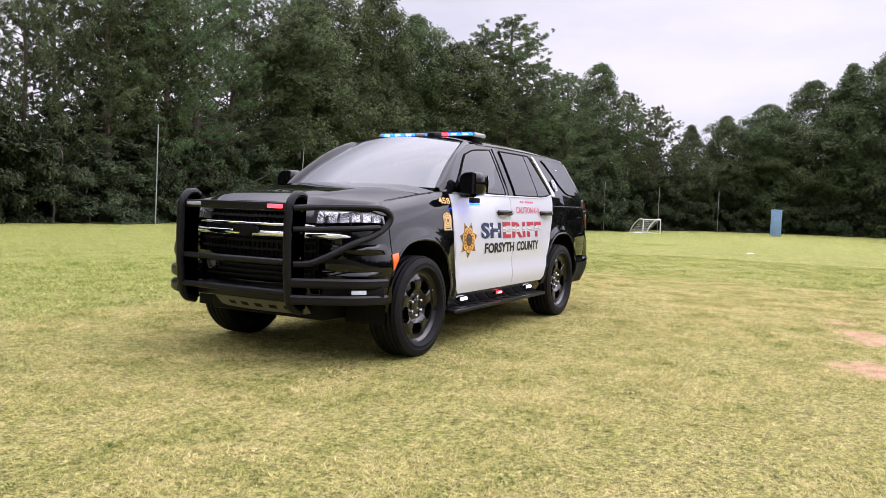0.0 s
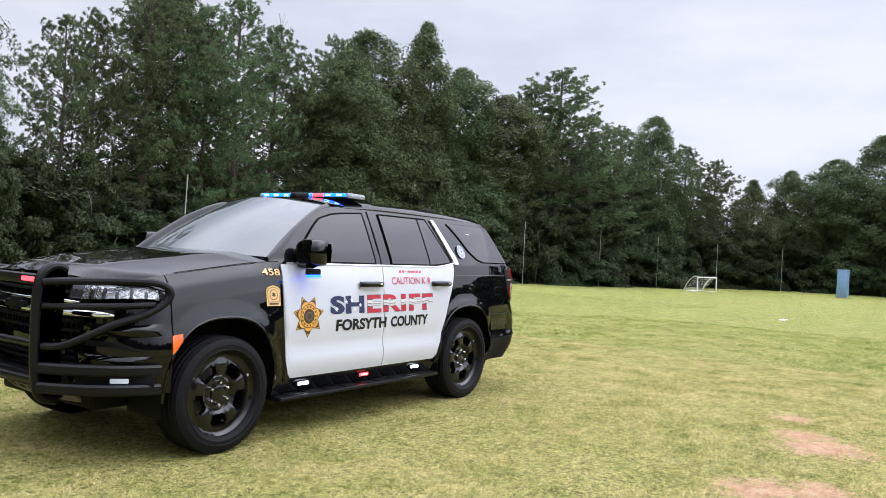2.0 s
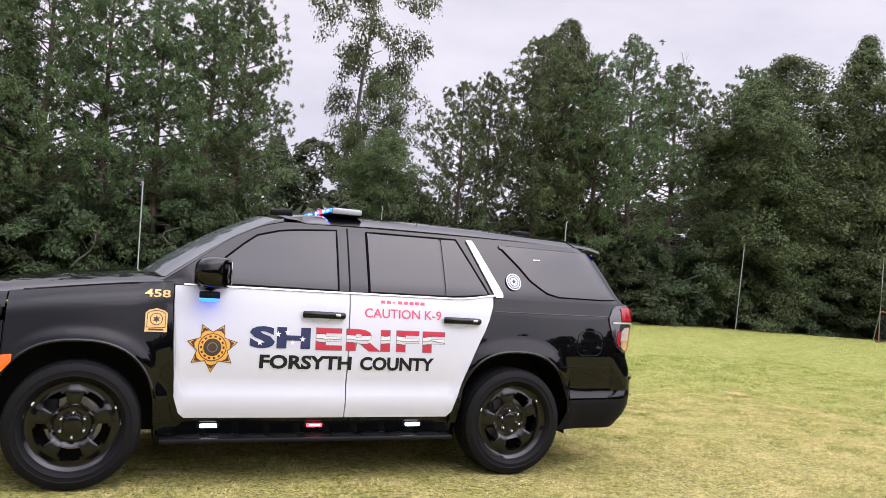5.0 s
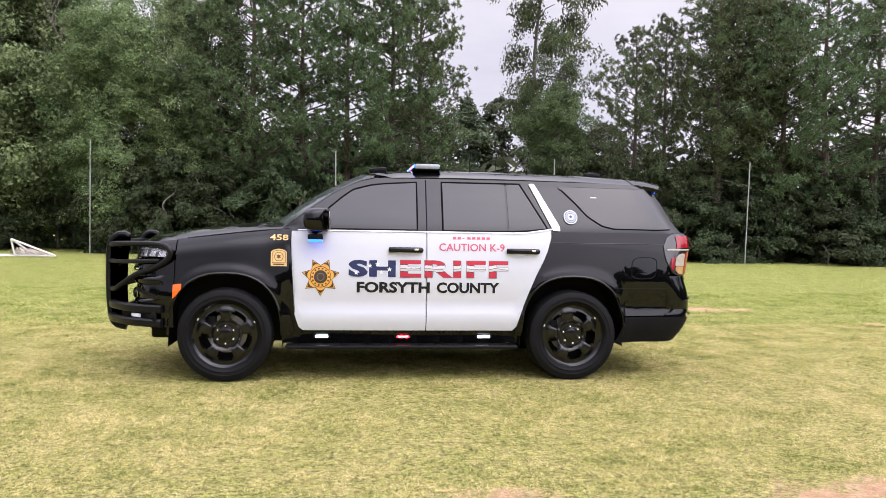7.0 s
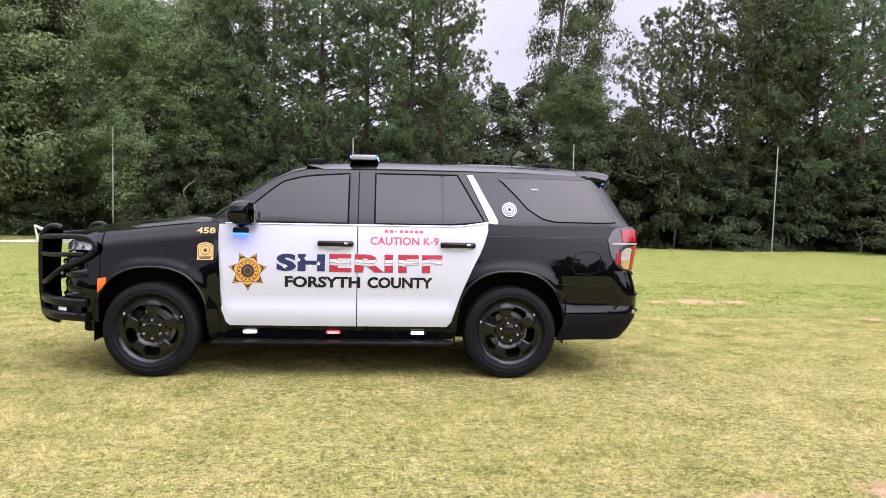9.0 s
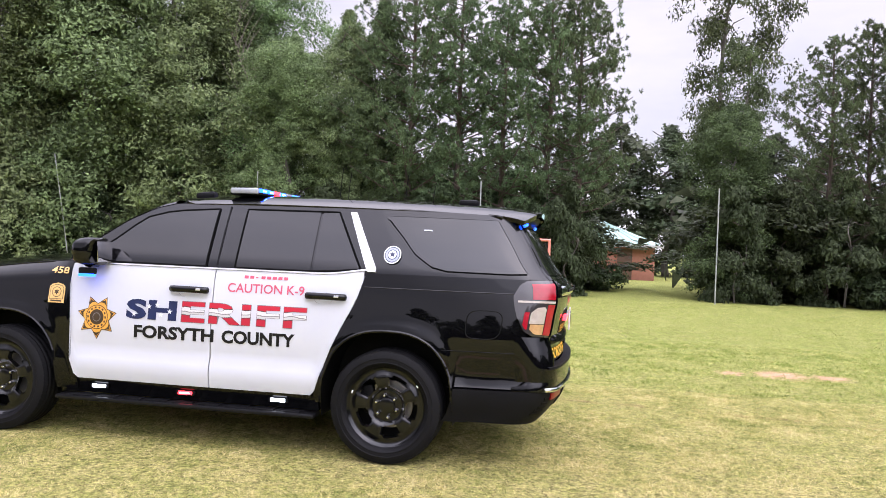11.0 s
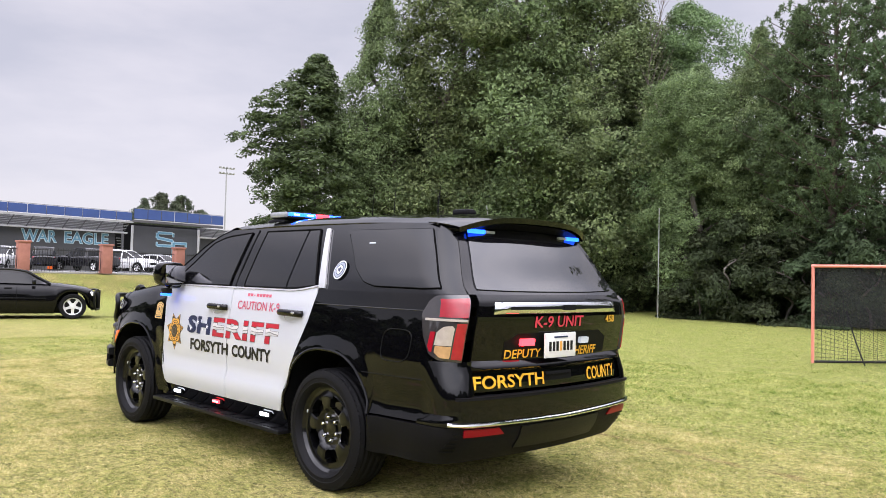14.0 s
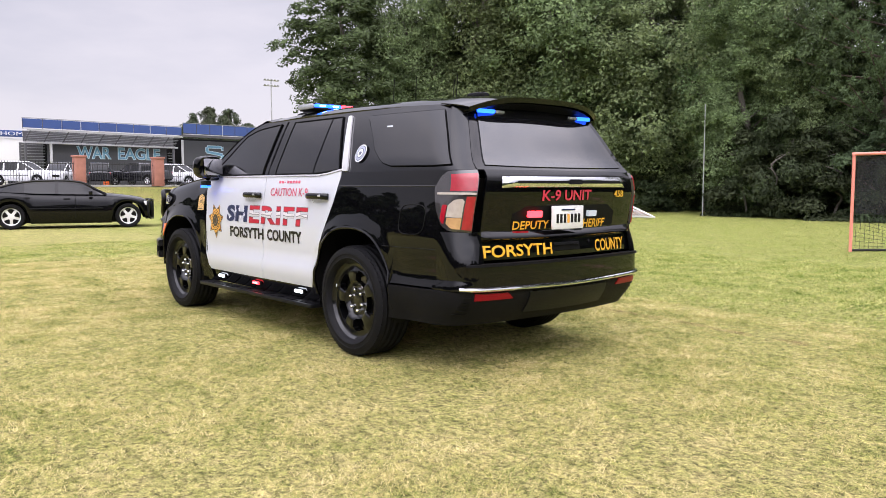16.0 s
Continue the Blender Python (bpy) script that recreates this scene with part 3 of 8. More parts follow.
def panel(name, w0, w1, lo, hi, mat, parent, label="", off=0.0, thick=0.018, nz=10, step=0.06, mirror=False, arches=False, slack=0.0):
    """A sheet-metal panel: the part of the skin between lo(w) and hi(w), with folded edges."""
    ws = stations(w0, w1, step) if arches else [w0 + (w1 - w0) * i / max(int((w1 - w0) / step), 2) for i in range(max(int((w1 - w0) / step), 2) + 1)]
    low = (lambda w: arch_z(w, lo(w))) if arches else lo
    bm = bmesh.new()
    outer, inner = [], []
    for w in ws:
        a, b = low(w), hi(w)
        b = max(b, a + 0.002)
        co, ci = [], []
        for j in range(nz + 1):
            z = a + (b - a) * j / nz
            p, n = skin(w, z), skin_normal(w, z)
            co.append(p + n * off)
            ci.append(p + n * (off - thick))
        outer.append(co)
        inner.append(ci)
    flip = -1 if mirror else 1
    vo = [[bm.verts.new((p.x, p.y * flip, p.z)) for p in c] for c in outer]
    vi = [[bm.verts.new((c[j].x, c[j].y * flip, c[j].z)) for j in (0, nz)] for c in inner]
    ends = [[bm.verts.new((p.x, p.y * flip, p.z)) for p in inner[k]] for k in (0, -1)]
    m = len(ws) - 1
    for i in range(m):
        for j in range(nz):
            bm.faces.new((vo[i][j], vo[i + 1][j], vo[i + 1][j + 1], vo[i][j + 1]))
        bm.faces.new((vo[i][0], vi[i][0], vi[i + 1][0], vo[i + 1][0]))
        bm.faces.new((vo[i][nz], vo[i + 1][nz], vi[i + 1][1], vi[i][1]))
    for j in range(nz):
        bm.faces.new((vo[0][j], vo[0][j + 1], ends[0][j + 1], ends[0][j]))
        bm.faces.new((vo[m][j], ends[1][j], ends[1][j + 1], vo[m][j + 1]))
    want = skin_normal(0.5 * (w0 + w1), 0.5 * (low(0.5 * (w0 + w1)) + hi(0.5 * (w0 + w1))))
    want = Vector((want.x, want.y * flip, want.z))
    bm.normal_update()
    mid = bm.faces[:]
    score = sum(f.normal.dot(want) * f.calc_area() for f in mid)
    if score < 0:
        bmesh.ops.reverse_faces(bm, faces=bm.faces)
    return part(name, bm, mat, parent, label, 40)


def grid_part(name, rows, mat, parent, label="", thick=0.0, smooth=40, up=Vector((0, 0, 1))):
    """A sheet through rows of points."""
    bm = bmesh.new()
    v = [[bm.verts.new(p) for p in r] for r in rows]
    for i in range(len(v) - 1):
        for j in range(len(v[0]) - 1):
            bm.faces.new((v[i][j], v[i + 1][j], v[i + 1][j + 1], v[i][j + 1]))
    bm.normal_update()
    if sum(f.normal.dot(up) for f in bm.faces) < 0:
        bmesh.ops.reverse_faces(bm, faces=bm.faces)
    if thick:
        bm.normal_update()
        edges = [e for e in bm.edges if e.is_boundary]
        normals = {w: w.normal.copy() for w in bm.verts}
        ret = bmesh.ops.extrude_edge_only(bm, edges=edges)
        fresh = [g for g in ret["geom"] if isinstance(g, bmesh.types.BMVert)]
        near = {}
        for w in normals:
            near[tuple(round(c, 5) for c in w.co)] = normals[w]
        for w in fresh:
            w.co -= near.get(tuple(round(c, 5) for c in w.co), up) * thick
    return part(name, bm, mat, parent, label, smooth)


suv = tagged(new("patrol_suv"), "black and white sheriff patrol SUV parked on mown grass", "car")


def const(v):
    return lambda w: v


def both(name, *args, **kw):
    panel(name, *args, **kw)
    panel(name, *args, mirror=True, **kw)


# doors, fenders, quarters
door_front_lo = lines([(0.88, 0.446), (0.915, 0.48), (0.945, 0.56), (0.965, 0.68), (0.982, 0.87), (0.986, 1.24)])
door_rear_lo = lines([(-1.337, 1.30), (-1.285, 1.128), (-1.20, 0.965), (-1.125, 0.80), (-1.06, 0.63), (-1.02, 0.50), (-1.0, 0.446)])
belt = const(1.312)
rear_belt = ease([(-1.345, 1.352), (-1.25, 1.338), (-1.12, 1.320), (-0.98, 1.312), (-0.2, 1.312)])
both("front_door", -0.196, 0.985, lambda w: door_front_lo(w) if w > 0.88 else 0.446, belt, M["white"], suv, "white front door", step=0.035, nz=16)
both("rear_door", -1.332, -0.204, lambda w: door_rear_lo(w) if w < -1.0 else 0.446, rear_belt, M["white"], suv, "white rear door", step=0.035, nz=16)
both("fender", 0.892, 1.955, const(0.36), lambda w: (door_front_lo(w) - 0.008) if w < 0.985 else fender_top(w), M["black"], suv, step=0.05, nz=16, arches=True)
both("quarter_panel", -2.52, -1.008, lambda w: 0.40 if w > -2.02 else 0.585,
     lambda w: (door_rear_lo(w) - 0.008) if w > -1.337 else 1.338, M["black"], suv, step=0.04, nz=16, arches=True)
both("rocker_panel", -1.03, 1.03, const(0.325), const(0.437), M["black"], suv, off=-0.02, step=0.2, nz=4)

# the greenhouse: a black frame with the panes set on it
cab_hi = lines([(1.07, 1.335), (0.925, 1.44), (0.80, 1.535), (0.62, 1.665), (0.42, 1.765), (0.27, 1.802), (0.0, 1.815), (-0.8, 1.82), (-1.6, 1.815), (-2.2, 1.80), (-2.62, 1.79)])
both("cab_side", -2.765, 1.06, const(1.318), cab_hi, M["frame"], suv, off=-0.006, step=0.05, nz=12)
win_f_hi = lines([(0.86, 1.375), (0.68, 1.508), (0.55, 1.62), (0.454, 1.69), (0.30, 1.732), (0.18, 1.748), (-0.12, 1.768)])
both("front_side_window", -0.115, 0.82, const(1.332), win_f_hi, M["glass"], suv, "dark tinted side window", off=0.002, thick=0.01, step=0.04)
both("rear_side_window", -0.925, -0.345, const(1.332), const(1.772), M["glass"], suv, "dark tinted side window", off=0.002, thick=0.01)
both("small_side_window", -1.285, -0.945, lambda w: rear_belt(w) + 0.022, lines([(-1.285, 1.375), (-1.07, 1.765), (-0.945, 1.772)]), M["glass"], suv, off=0.002, thick=0.01, step=0.03)
both("quarter_window", -2.555, -1.44, lines([(-2.555, 1.378), (-2.40, 1.372), (-1.95, 1.376), (-1.84, 1.40), (-1.70, 1.49), (-1.58, 1.61), (-1.46, 1.735)]), lines([(-2.555, 1.745), (-1.46, 1.752)]),
     M["glass"], suv, "dark tinted quarter window", off=0.006, thick=0.012, step=0.03)
for s in (False, True):
    panel("window_lamp", -1.87, -1.785, const(1.652), const(1.661), M["led_dim"], suv, "small lamp behind the quarter window", off=0.010, thick=0.004, nz=2, step=0.03, mirror=s)
def window_seal(outline, r=0.008):
    """A dark rubber seal round a pane: outline in (w, z)."""
    for s in (1, -1):
        pts = []
        for (w0, z0), (w1, z1) in zip(outline, outline[1:] + outline[:1]):
            n = max(2, int(math.hypot(w1 - w0, z1 - z0) / 0.06))
            for k in range(n):
                w, z = w0 + (w1 - w0) * k / n, z0 + (z1 - z0) * k / n
                p = skin(w, z) + skin_normal(w, z) * 0.0
                pts.append(Vector((p.x, p.y * s, p.z)))
        part("window_seal", tube_bm(pts + [pts[0]], r, 6), M["seal"], suv)


window_seal([(-0.115, 1.332), (0.82, 1.335), (0.86, 1.375), (0.68, 1.508), (0.55, 1.62), (0.454, 1.69), (0.30, 1.732), (0.18, 1.748), (-0.115, 1.768)])
window_seal([(-0.345, 1.332), (-0.345, 1.772), (-1.07, 1.772), (-1.30, 1.362), (-1.12, 1.342), (-0.95, 1.332)])
window_seal([(-2.555, 1.378), (-2.40, 1.372), (-1.95, 1.376), (-1.84, 1.40), (-1.70, 1.49), (-1.58, 1.61), (-1.44, 1.752), (-2.555, 1.745)], 0.006)
# silver strip on the pillar behind the rear door and the thin belt trim
both("pillar_trim", -1.415, -1.16, (lambda w: 1.345 + max(0.0, (w + 1.352)) / 0.19 * 0.415 if w > -1.352 else 1.345),
     lambda w: min(1.772, 1.375 + (w + 1.415) / 0.21 * 0.40), M["silver"], suv, "silver pillar trim", off=0.010, thick=0.014, step=0.015)
both("belt_trim", -1.345, 0.93, lambda w: rear_belt(w) + 0.0015, lambda w: rear_belt(w) + 0.013, M["silver"], suv, "thin bright belt moulding", off=0.008, thick=0.02, step=0.05, nz=2)
for s in (1, -1):
    bm = bmesh.new()
    for w in (-0.2,):
        pts = [skin(w, z) + skin_normal(w, z) * -0.003 for z in (1.32, 1.45, 1.6, 1.79)]
        tube_bm([(p.x, p.y * s, p.z) for p in pts], 0.006, 6, bm)
    part("pillar_seal", bm, M["plastic"], suv)

# hood
hood_half = ease([(0.9, 0.850), (1.5, 0.857), (1.95, 0.845), (2.15, 0.80), (2.25, 0.765), (2.45, 0.66)])


def hood_point(u, v):
    xr, xf = 1.17 - 0.19 * v * v, 2.375 - 0.09 * v * v - 0.20 * abs(v) ** 7
    x = xr + (xf - xr) * u
    crown = 0.078 * (1 - abs(v) ** 3) + 0.005 * math.exp(-((abs(v) - 0.60) / 0.10) ** 2)
    nose = -0.045 * ss(0.90, 1.0, u) - 0.006 + 0.015 * 4 * u * (1 - u) * (1 - 0.75 * v ** 4)
    return Vector((x, v * hood_half(x), fender_top(x) + crown + nose))


grid_part("hood", [[hood_point(i / 28, -1 + 2 * j / 32) for j in range(33)] for i in range(29)], M["black"], suv, "glossy black hood", thick=0.03)


# windshield, pillars, roof
def shield_point(u, v):
    base = Vector((1.21 - 0.20 * v * v, 0.775 * v, 1.372 - 0.012 * v * v))
    top = Vector((0.375 - 0.14 * v * v, 0.605 * v, 1.868 - 0.045 * v * v))
    p = base.lerp(top, u)
    bulge = 0.035 * math.sin(math.pi * u)
    return p + Vector((0.55, 0, 0.83)) * bulge


grid_part("windshield", [[shield_point(i / 14, -1 + 2 * j / 24) for j in range(25)] for i in range(15)], M["windshield"], suv, "windshield mirroring the bright sky", thick=0.01)
for s in (1, -1):
    rows = []
    for i in range(17):
        u = i / 16
        a = shield_point(u, s * 1.0)
        z = 1.335 + (1.802 - 1.335) * u
        w = 1.07 + (0.27 - 1.07) * u
        for _ in range(3):
            w = float(np.interp(z, [1.335, 1.44, 1.535, 1.665, 1.765, 1.802], [1.07, 0.925, 0.80, 0.62, 0.42, 0.27]))
        b = skin(w, z)
        b = Vector((b.x, b.y * s, b.z))
        mid = (a + b) / 2 + Vector((0.012, 0.012 * s, 0.016))
        rows.append([a, a.lerp(mid, 0.5) + Vector((0, 0, 0.004)), mid, mid.lerp(b, 0.5) + Vector((0, 0.003 * s, 0.003)), b])
    grid_part("windshield_pillar", rows, M["black"], suv, up=Vector((0.5, 0.3 * s, 0.7)))
roof_c = ease([(0.40, 1.866), (0.25, 1.884), (0.0, 1.900), (-0.5, 1.912), (-1.0, 1.910), (-1.6, 1.900), (-2.3, 1.872)])


def roof_point(u, v):
    xf, xr = 0.375 - 0.14 * v * v, -2.28
    x = xf + (xr - xf) * u
    edge = side_y(min(max(x, -2.2), 0.3), 1.812) + 0.002
    edge -= 0.10 * ss(0.03, -0.0, u)
    drop = 0.095 - 0.045 * ss(0.06, 0.0, u)
    return Vector((x, v * edge, roof_c(x) - drop * abs(v) ** 3.4))


grid_part("roof", [[roof_point(i / 36, -1 + 2 * j / 28) for j in range(29)] for i in range(37)], M["black"], suv, "glossy black roof", thick=0.02)

# tail: spoiler, glass, tailgate, bumper, lamps
sp = []
for i in range(9):
    u = i / 8
    row = []
    for j in range(25):
        v = -1 + 2 * j / 24
        x = -2.18 - (0.36 - 0.10 * v ** 4) * u
        row.append(Vector((x, v * (0.685 - 0.02 * u), roof_c(max(x, -2.3)) + 0.004 - 0.085 * abs(v) ** 3.2 - 0.035 * u * u)))
    sp.append(row)
grid_part("rear_spoiler", sp, M["black"], suv, thick=0.035)
sp2 = [[Vector((-2.50 + 0.10 * v ** 4 + 0.19 * u, v * 0.66, roof_c(-2.3) - 0.035 - 0.08 * abs(v) ** 3.2 - 0.035 - 0.075 * u)) for v in [-1 + j / 10 for j in range(21)]] for u in [i / 4 for i in range(5)]]
grid_part("spoiler_underside", sp2, M["plastic"], suv, up=Vector((-0.6, 0, -0.6)))
for s in (1, -1):
    part("spoiler_lamp", box_bm((0.03, 0.15, 0.026), (-2.435, s * 0.505, 1.738), 0.008), M["blue_on"], suv, "lit blue warning lamp under the spoiler")
    part("spoiler_lamp_bezel", box_bm((0.03, 0.09, 0.02), (-2.435, s * 0.385, 1.738), 0.006), M["led_off"], suv)
panel("liftgate_upper", -4.43, -2.77, const(1.348), const(1.81), M["frame"], suv, off=-0.006, step=0.06)
panel("rear_window", -4.335, -2.865, lambda w: 1.362 + 0.010 * abs((w + 3.6) / 0.73) ** 3, const(1.76), M["rearglass"], suv, "dark rear window mirroring sky and trees", off=0.004, thick=0.012, step=0.05)
panel("liftgate", -4.37, -2.83, const(0.765), const(1.343), M["black"], suv, "black liftgate with lettering", off=0.0, step=0.05, nz=24)
both("corner_panel", -2.815, -2.53, const(0.585), lambda w: 0.945, M["black"], suv, off=0.0, step=0.03)
both("corner_cap", -2.72, -2.53, const(1.325), const(1.345), M["black"], suv, off=0.0, step=0.03, nz=2)


def wrapped(name, w_in, lo, hi, mat, label="", off=0.0, thick=0.02, nz=8, step=0.05):
    """A panel right across the tail, from the side at w_in round to the other side."""
    bm = bmesh.new()
    n = int((3.6 + w_in) / step)
    ws = [w_in - (3.6 + w_in) * i / n for i in range(n + 1)]
    cols, out = [], off if callable(off) else const(off)
    for w in ws:
        a, b = lo(w), hi(w)
        cols.append([skin(w, a + (b - a) * j / nz) + skin_normal(w, a + (b - a) * j / nz) * out(w) for j in range(nz + 1)])
    full = cols + [[Vector((p.x, -p.y, p.z)) for p in c] for c in reversed(cols[:-1])]
    v = [[bm.verts.new(p) for p in c] for c in full]
    vin = [[bm.verts.new(Vector((p.x * (1 - thick / 2.7), p.y * (1 - thick), p.z))) for p in (c[0], c[-1])] for c in full]
    for i in range(len(v) - 1):
        for j in range(nz):
            bm.faces.new((v[i][j], v[i][j + 1], v[i + 1][j + 1], v[i + 1][j]))
        bm.faces.new((v[i][0], v[i + 1][0], vin[i + 1][0], vin[i][0]))
        bm.faces.new((v[i][nz], vin[i][1], vin[i + 1][1], v[i + 1][nz]))
    bm.normal_update()
    if sum(f.normal.dot(Vector((f.calc_center_median().x, f.calc_center_median().y, 0))) for f in bm.faces) < 0:
        bmesh.ops.reverse_faces(bm, faces=bm.faces)
    return part(name, bm, mat, suv, label, 40)


wrapped("rear_bumper", -2.42, const(0.575), lambda w: 0.600 + 0.135 * ss(-2.44, -2.66, w), M["black"], "black rear bumper", off=lambda w: 0.001 + 0.049 * ss(-2.42, -2.66, w), thick=0.04)
wrapped("bumper_valance", -2.02, lambda w: 0.335 + 0.03 * ss(-2.1, -2.9, w), const(0.570), M["plastic"], "matt black lower bumper", off=lambda w: 0.006 + 0.030 * ss(-2.22, -2.64, w), thick=0.08)
wrapped("bumper_step", -2.70, const(0.728), const(0.745), M["plastic"], off=0.060, thick=0.06, nz=2)
panel("bumper_centre_pad", -4.0, -3.2, lambda w: 0.42 + 0.05 * abs(w + 3.6) ** 2, const(0.548), M["guard"], suv, "dark grey centre pad of the bumper", off=0.046, thick=0.02, step=0.05, nz=4)
cw = [-2.66 - 0.94 * k / 30 for k in range(31)]
cp = [skin(w, 0.588 - 0.012 * k / 30) + skin_normal(w, 0.588) * 0.056 for k, w in enumerate(cw)]
part("bumper_chrome", tube_bm(cp + [Vector((p.x, -p.y, p.z)) for p in reversed(cp[:-1])], 0.014, 10), M["chrome"], suv, "chrome bumper strip")
for s in (False, True):
    panel("bumper_reflector", -3.06, -2.77, const(0.525), lines([(-3.06, 0.528), (-3.02, 0.555), (-2.77, 0.560)]), M["backlens"], suv, "red reflector", off=0.044, mirror=s, nz=3, step=0.04)
    for k in range(5):
        panel("bumper_gill", -2.745, -2.64 - 0.014 * k, const(0.43 + 0.024 * k), const(0.442 + 0.024 * k), M["dark"], suv, off=0.042, mirror=s, nz=2, step=0.04)
    # tail lamps
    tl_lo = lines([(-2.755, 0.945), (-2.560, 0.955), (-2.485, 0.985), (-2.405, 1.10), (-2.372, 1.21)])
    tl_hi = lines([(-2.755, 1.335), (-2.490, 1.330), (-2.420, 1.30), (-2.372, 1.225)])
    lamp = panel("tail_lamp", -2.752, -2.374, tl_lo, tl_hi, M["smoke"], suv, "red and clear tail lamp", off=0.010, mirror=s, step=0.02, nz=14)
    panel("upper_lens", -2.745, -2.510, const(1.205), lambda w: tl_hi(w) - 0.022, M["redlens"], lamp, off=0.016, mirror=s, step=0.02)
    panel("lens_bar", -2.745, -2.405, const(1.182), const(1.196), M["tailclear"], lamp, "pale lens bar", off=0.018, mirror=s, step=0.02, nz=2)
    panel("inner_lens", -2.745, -2.662, lambda w: tl_lo(w) + 0.015, const(1.172), M["redlens"], lamp, off=0.016, mirror=s, step=0.02)
    panel("reverse_lens", -2.650, -2.515, const(1.040), lines([(-2.650, 1.142), (-2.625, 1.158), (-2.555, 1.150), (-2.515, 1.115)]), M["tailclear"], lamp, "clear reversing lens", off=0.016, mirror=s, step=0.02)
    panel("signal_lens", -2.650, -2.525, lines([(-2.650, 0.966), (-2.575, 0.968), (-2.525, 1.000)]), const(1.036), M["tailamber"], lamp, "pale amber signal lens", off=0.016, mirror=s, step=0.02)
    panel("edge_lens", -2.504, -2.466, lambda w: tl_lo(w) + 0.02, const(1.118), M["redlens"], lamp, off=0.015, mirror=s, step=0.02)
# liftgate trim
def bulged(name, w0, w1, prof, mat, label="", ends=0.06, rise=0.0, mirror=False, n=40, w_fade=None):
    """A moulding on the skin: prof is (height, how far it stands out), flattened towards both ends."""
    rows = []
    for z, off in prof:
        row = []
        for k in range(n + 1):
            u = k / n
            w = w0 + (w1 - w0) * u
            f = min(1.0, ss(0, ends, u), ss(1, 1 - ends, u)) if w_fade is None else w_fade(w)
            zz = z + rise * (2 * u - 1) ** 2
            p = skin(w, zz) + skin_normal(w, zz) * (off * f + 0.001)
            row.append(Vector((p.x, -p.y if mirror else p.y, p.z)))
        rows.append(row)
    return grid_part(name, rows, mat, suv, label, smooth=50, up=Vector((-1, 0, 0.2)))


bulged("chrome_bar", -4.25, -2.95, ((1.298, 0.0), (1.292, 0.020), (1.278, 0.027), (1.256, 0.029), (1.238, 0.025), (1.229, 0.016), (1.226, 0.0)), M["chrome"], "chrome bar across the liftgate")
for a, b in ((-4.14, -3.67), (-3.53, -3.06)):
    panel("chrome_bar_inset", a, b, const(1.252), const(1.269), M["plastic"], suv, off=0.036, thick=0.012, step=0.06, nz=2)
panel("tail_emblem", -3.66, -3.54, const(1.246), const(1.278), M["plastic"], suv, "small dark emblem", off=0.040, thick=0.02, nz=2, step=0.03)
bulged("liftgate_ledge", -4.37, -2.83, ((0.944, 0.0), (0.938, 0.010), (0.926, 0.026), (0.914, 0.036), (0.900, 0.039), (0.887, 0.028), (0.876, 0.0)), M["black"], ends=0.03, rise=0.006)
for s in (False, True):
    bulged("bumper_shoulder", -2.84, -2.44, ((0.946, 0.0), (0.932, 0.005), (0.905, 0.012), (0.865, 0.021), (0.80, 0.032), (0.735, 0.043), (0.64, 0.050)), M["black"], "glossy shoulder of the bumper under the tail lamp", mirror=s, n=16,
           w_fade=lambda w: ss(-2.42, -2.64, w) * (1 - 0.5 * ss(-2.80, -2.84, w)))
panel("plate_recess", -4.12, -3.06, lambda w: 0.955, lambda w: 1.108 - 0.05 * ss(-3.18, -3.06, w) - 0.05 * ss(-4.02, -4.12, w), M["dark"], suv, off=0.002, thick=0.01, step=0.05)
panel("gate_handle", -3.72, -3.42, const(0.800), const(0.855), M["dark"], suv, "recessed gate handle", off=0.004, thick=0.01, step=0.05, nz=3)
panel("gate_grip", -3.70, -3.44, const(0.835), const(0.852), M["plastic"], suv, off=0.018, thick=0.02, step=0.05, nz=3)
plate = part("number_plate", box_bm((0.012, 0.325, 0.158), (-2.775, 0.058, 1.026), 0.005), M["plate"], suv, "white number plate")
for k in range(7):
    part("plate_bar", box_bm((0.004, 0.022, 0.060), (-2.782, 0.168 - 0.037 * k, 1.020)), M["gold" if k == 3 else "blackvinyl"], plate, smooth=None)
part("plate_bar", box_bm((0.004, 0.14, 0.010), (-2.782, 0.058, 1.078)), M["navy"], plate, smooth=None)
panel("plate_lamp", -3.30, -3.185, const(1.035), const(1.075), M["red_on"], suv, "lit red warning lamp beside the plate", off=0.026, thick=0.03, step=0.04, nz=3)
panel("plate_lamp", -3.865, -3.775, const(1.030), const(1.068), M["led_dim"], suv, "clear warning lamp beside the plate", off=0.026, thick=0.03, step=0.04, nz=3)
part("rear_wiper", tube_bm(smooth_path([(-2.59, -0.02, 1.40), (-2.585, 0.2, 1.395), (-2.575, 0.42, 1.41)], 6), 0.009, 6), M["plastic"], suv)

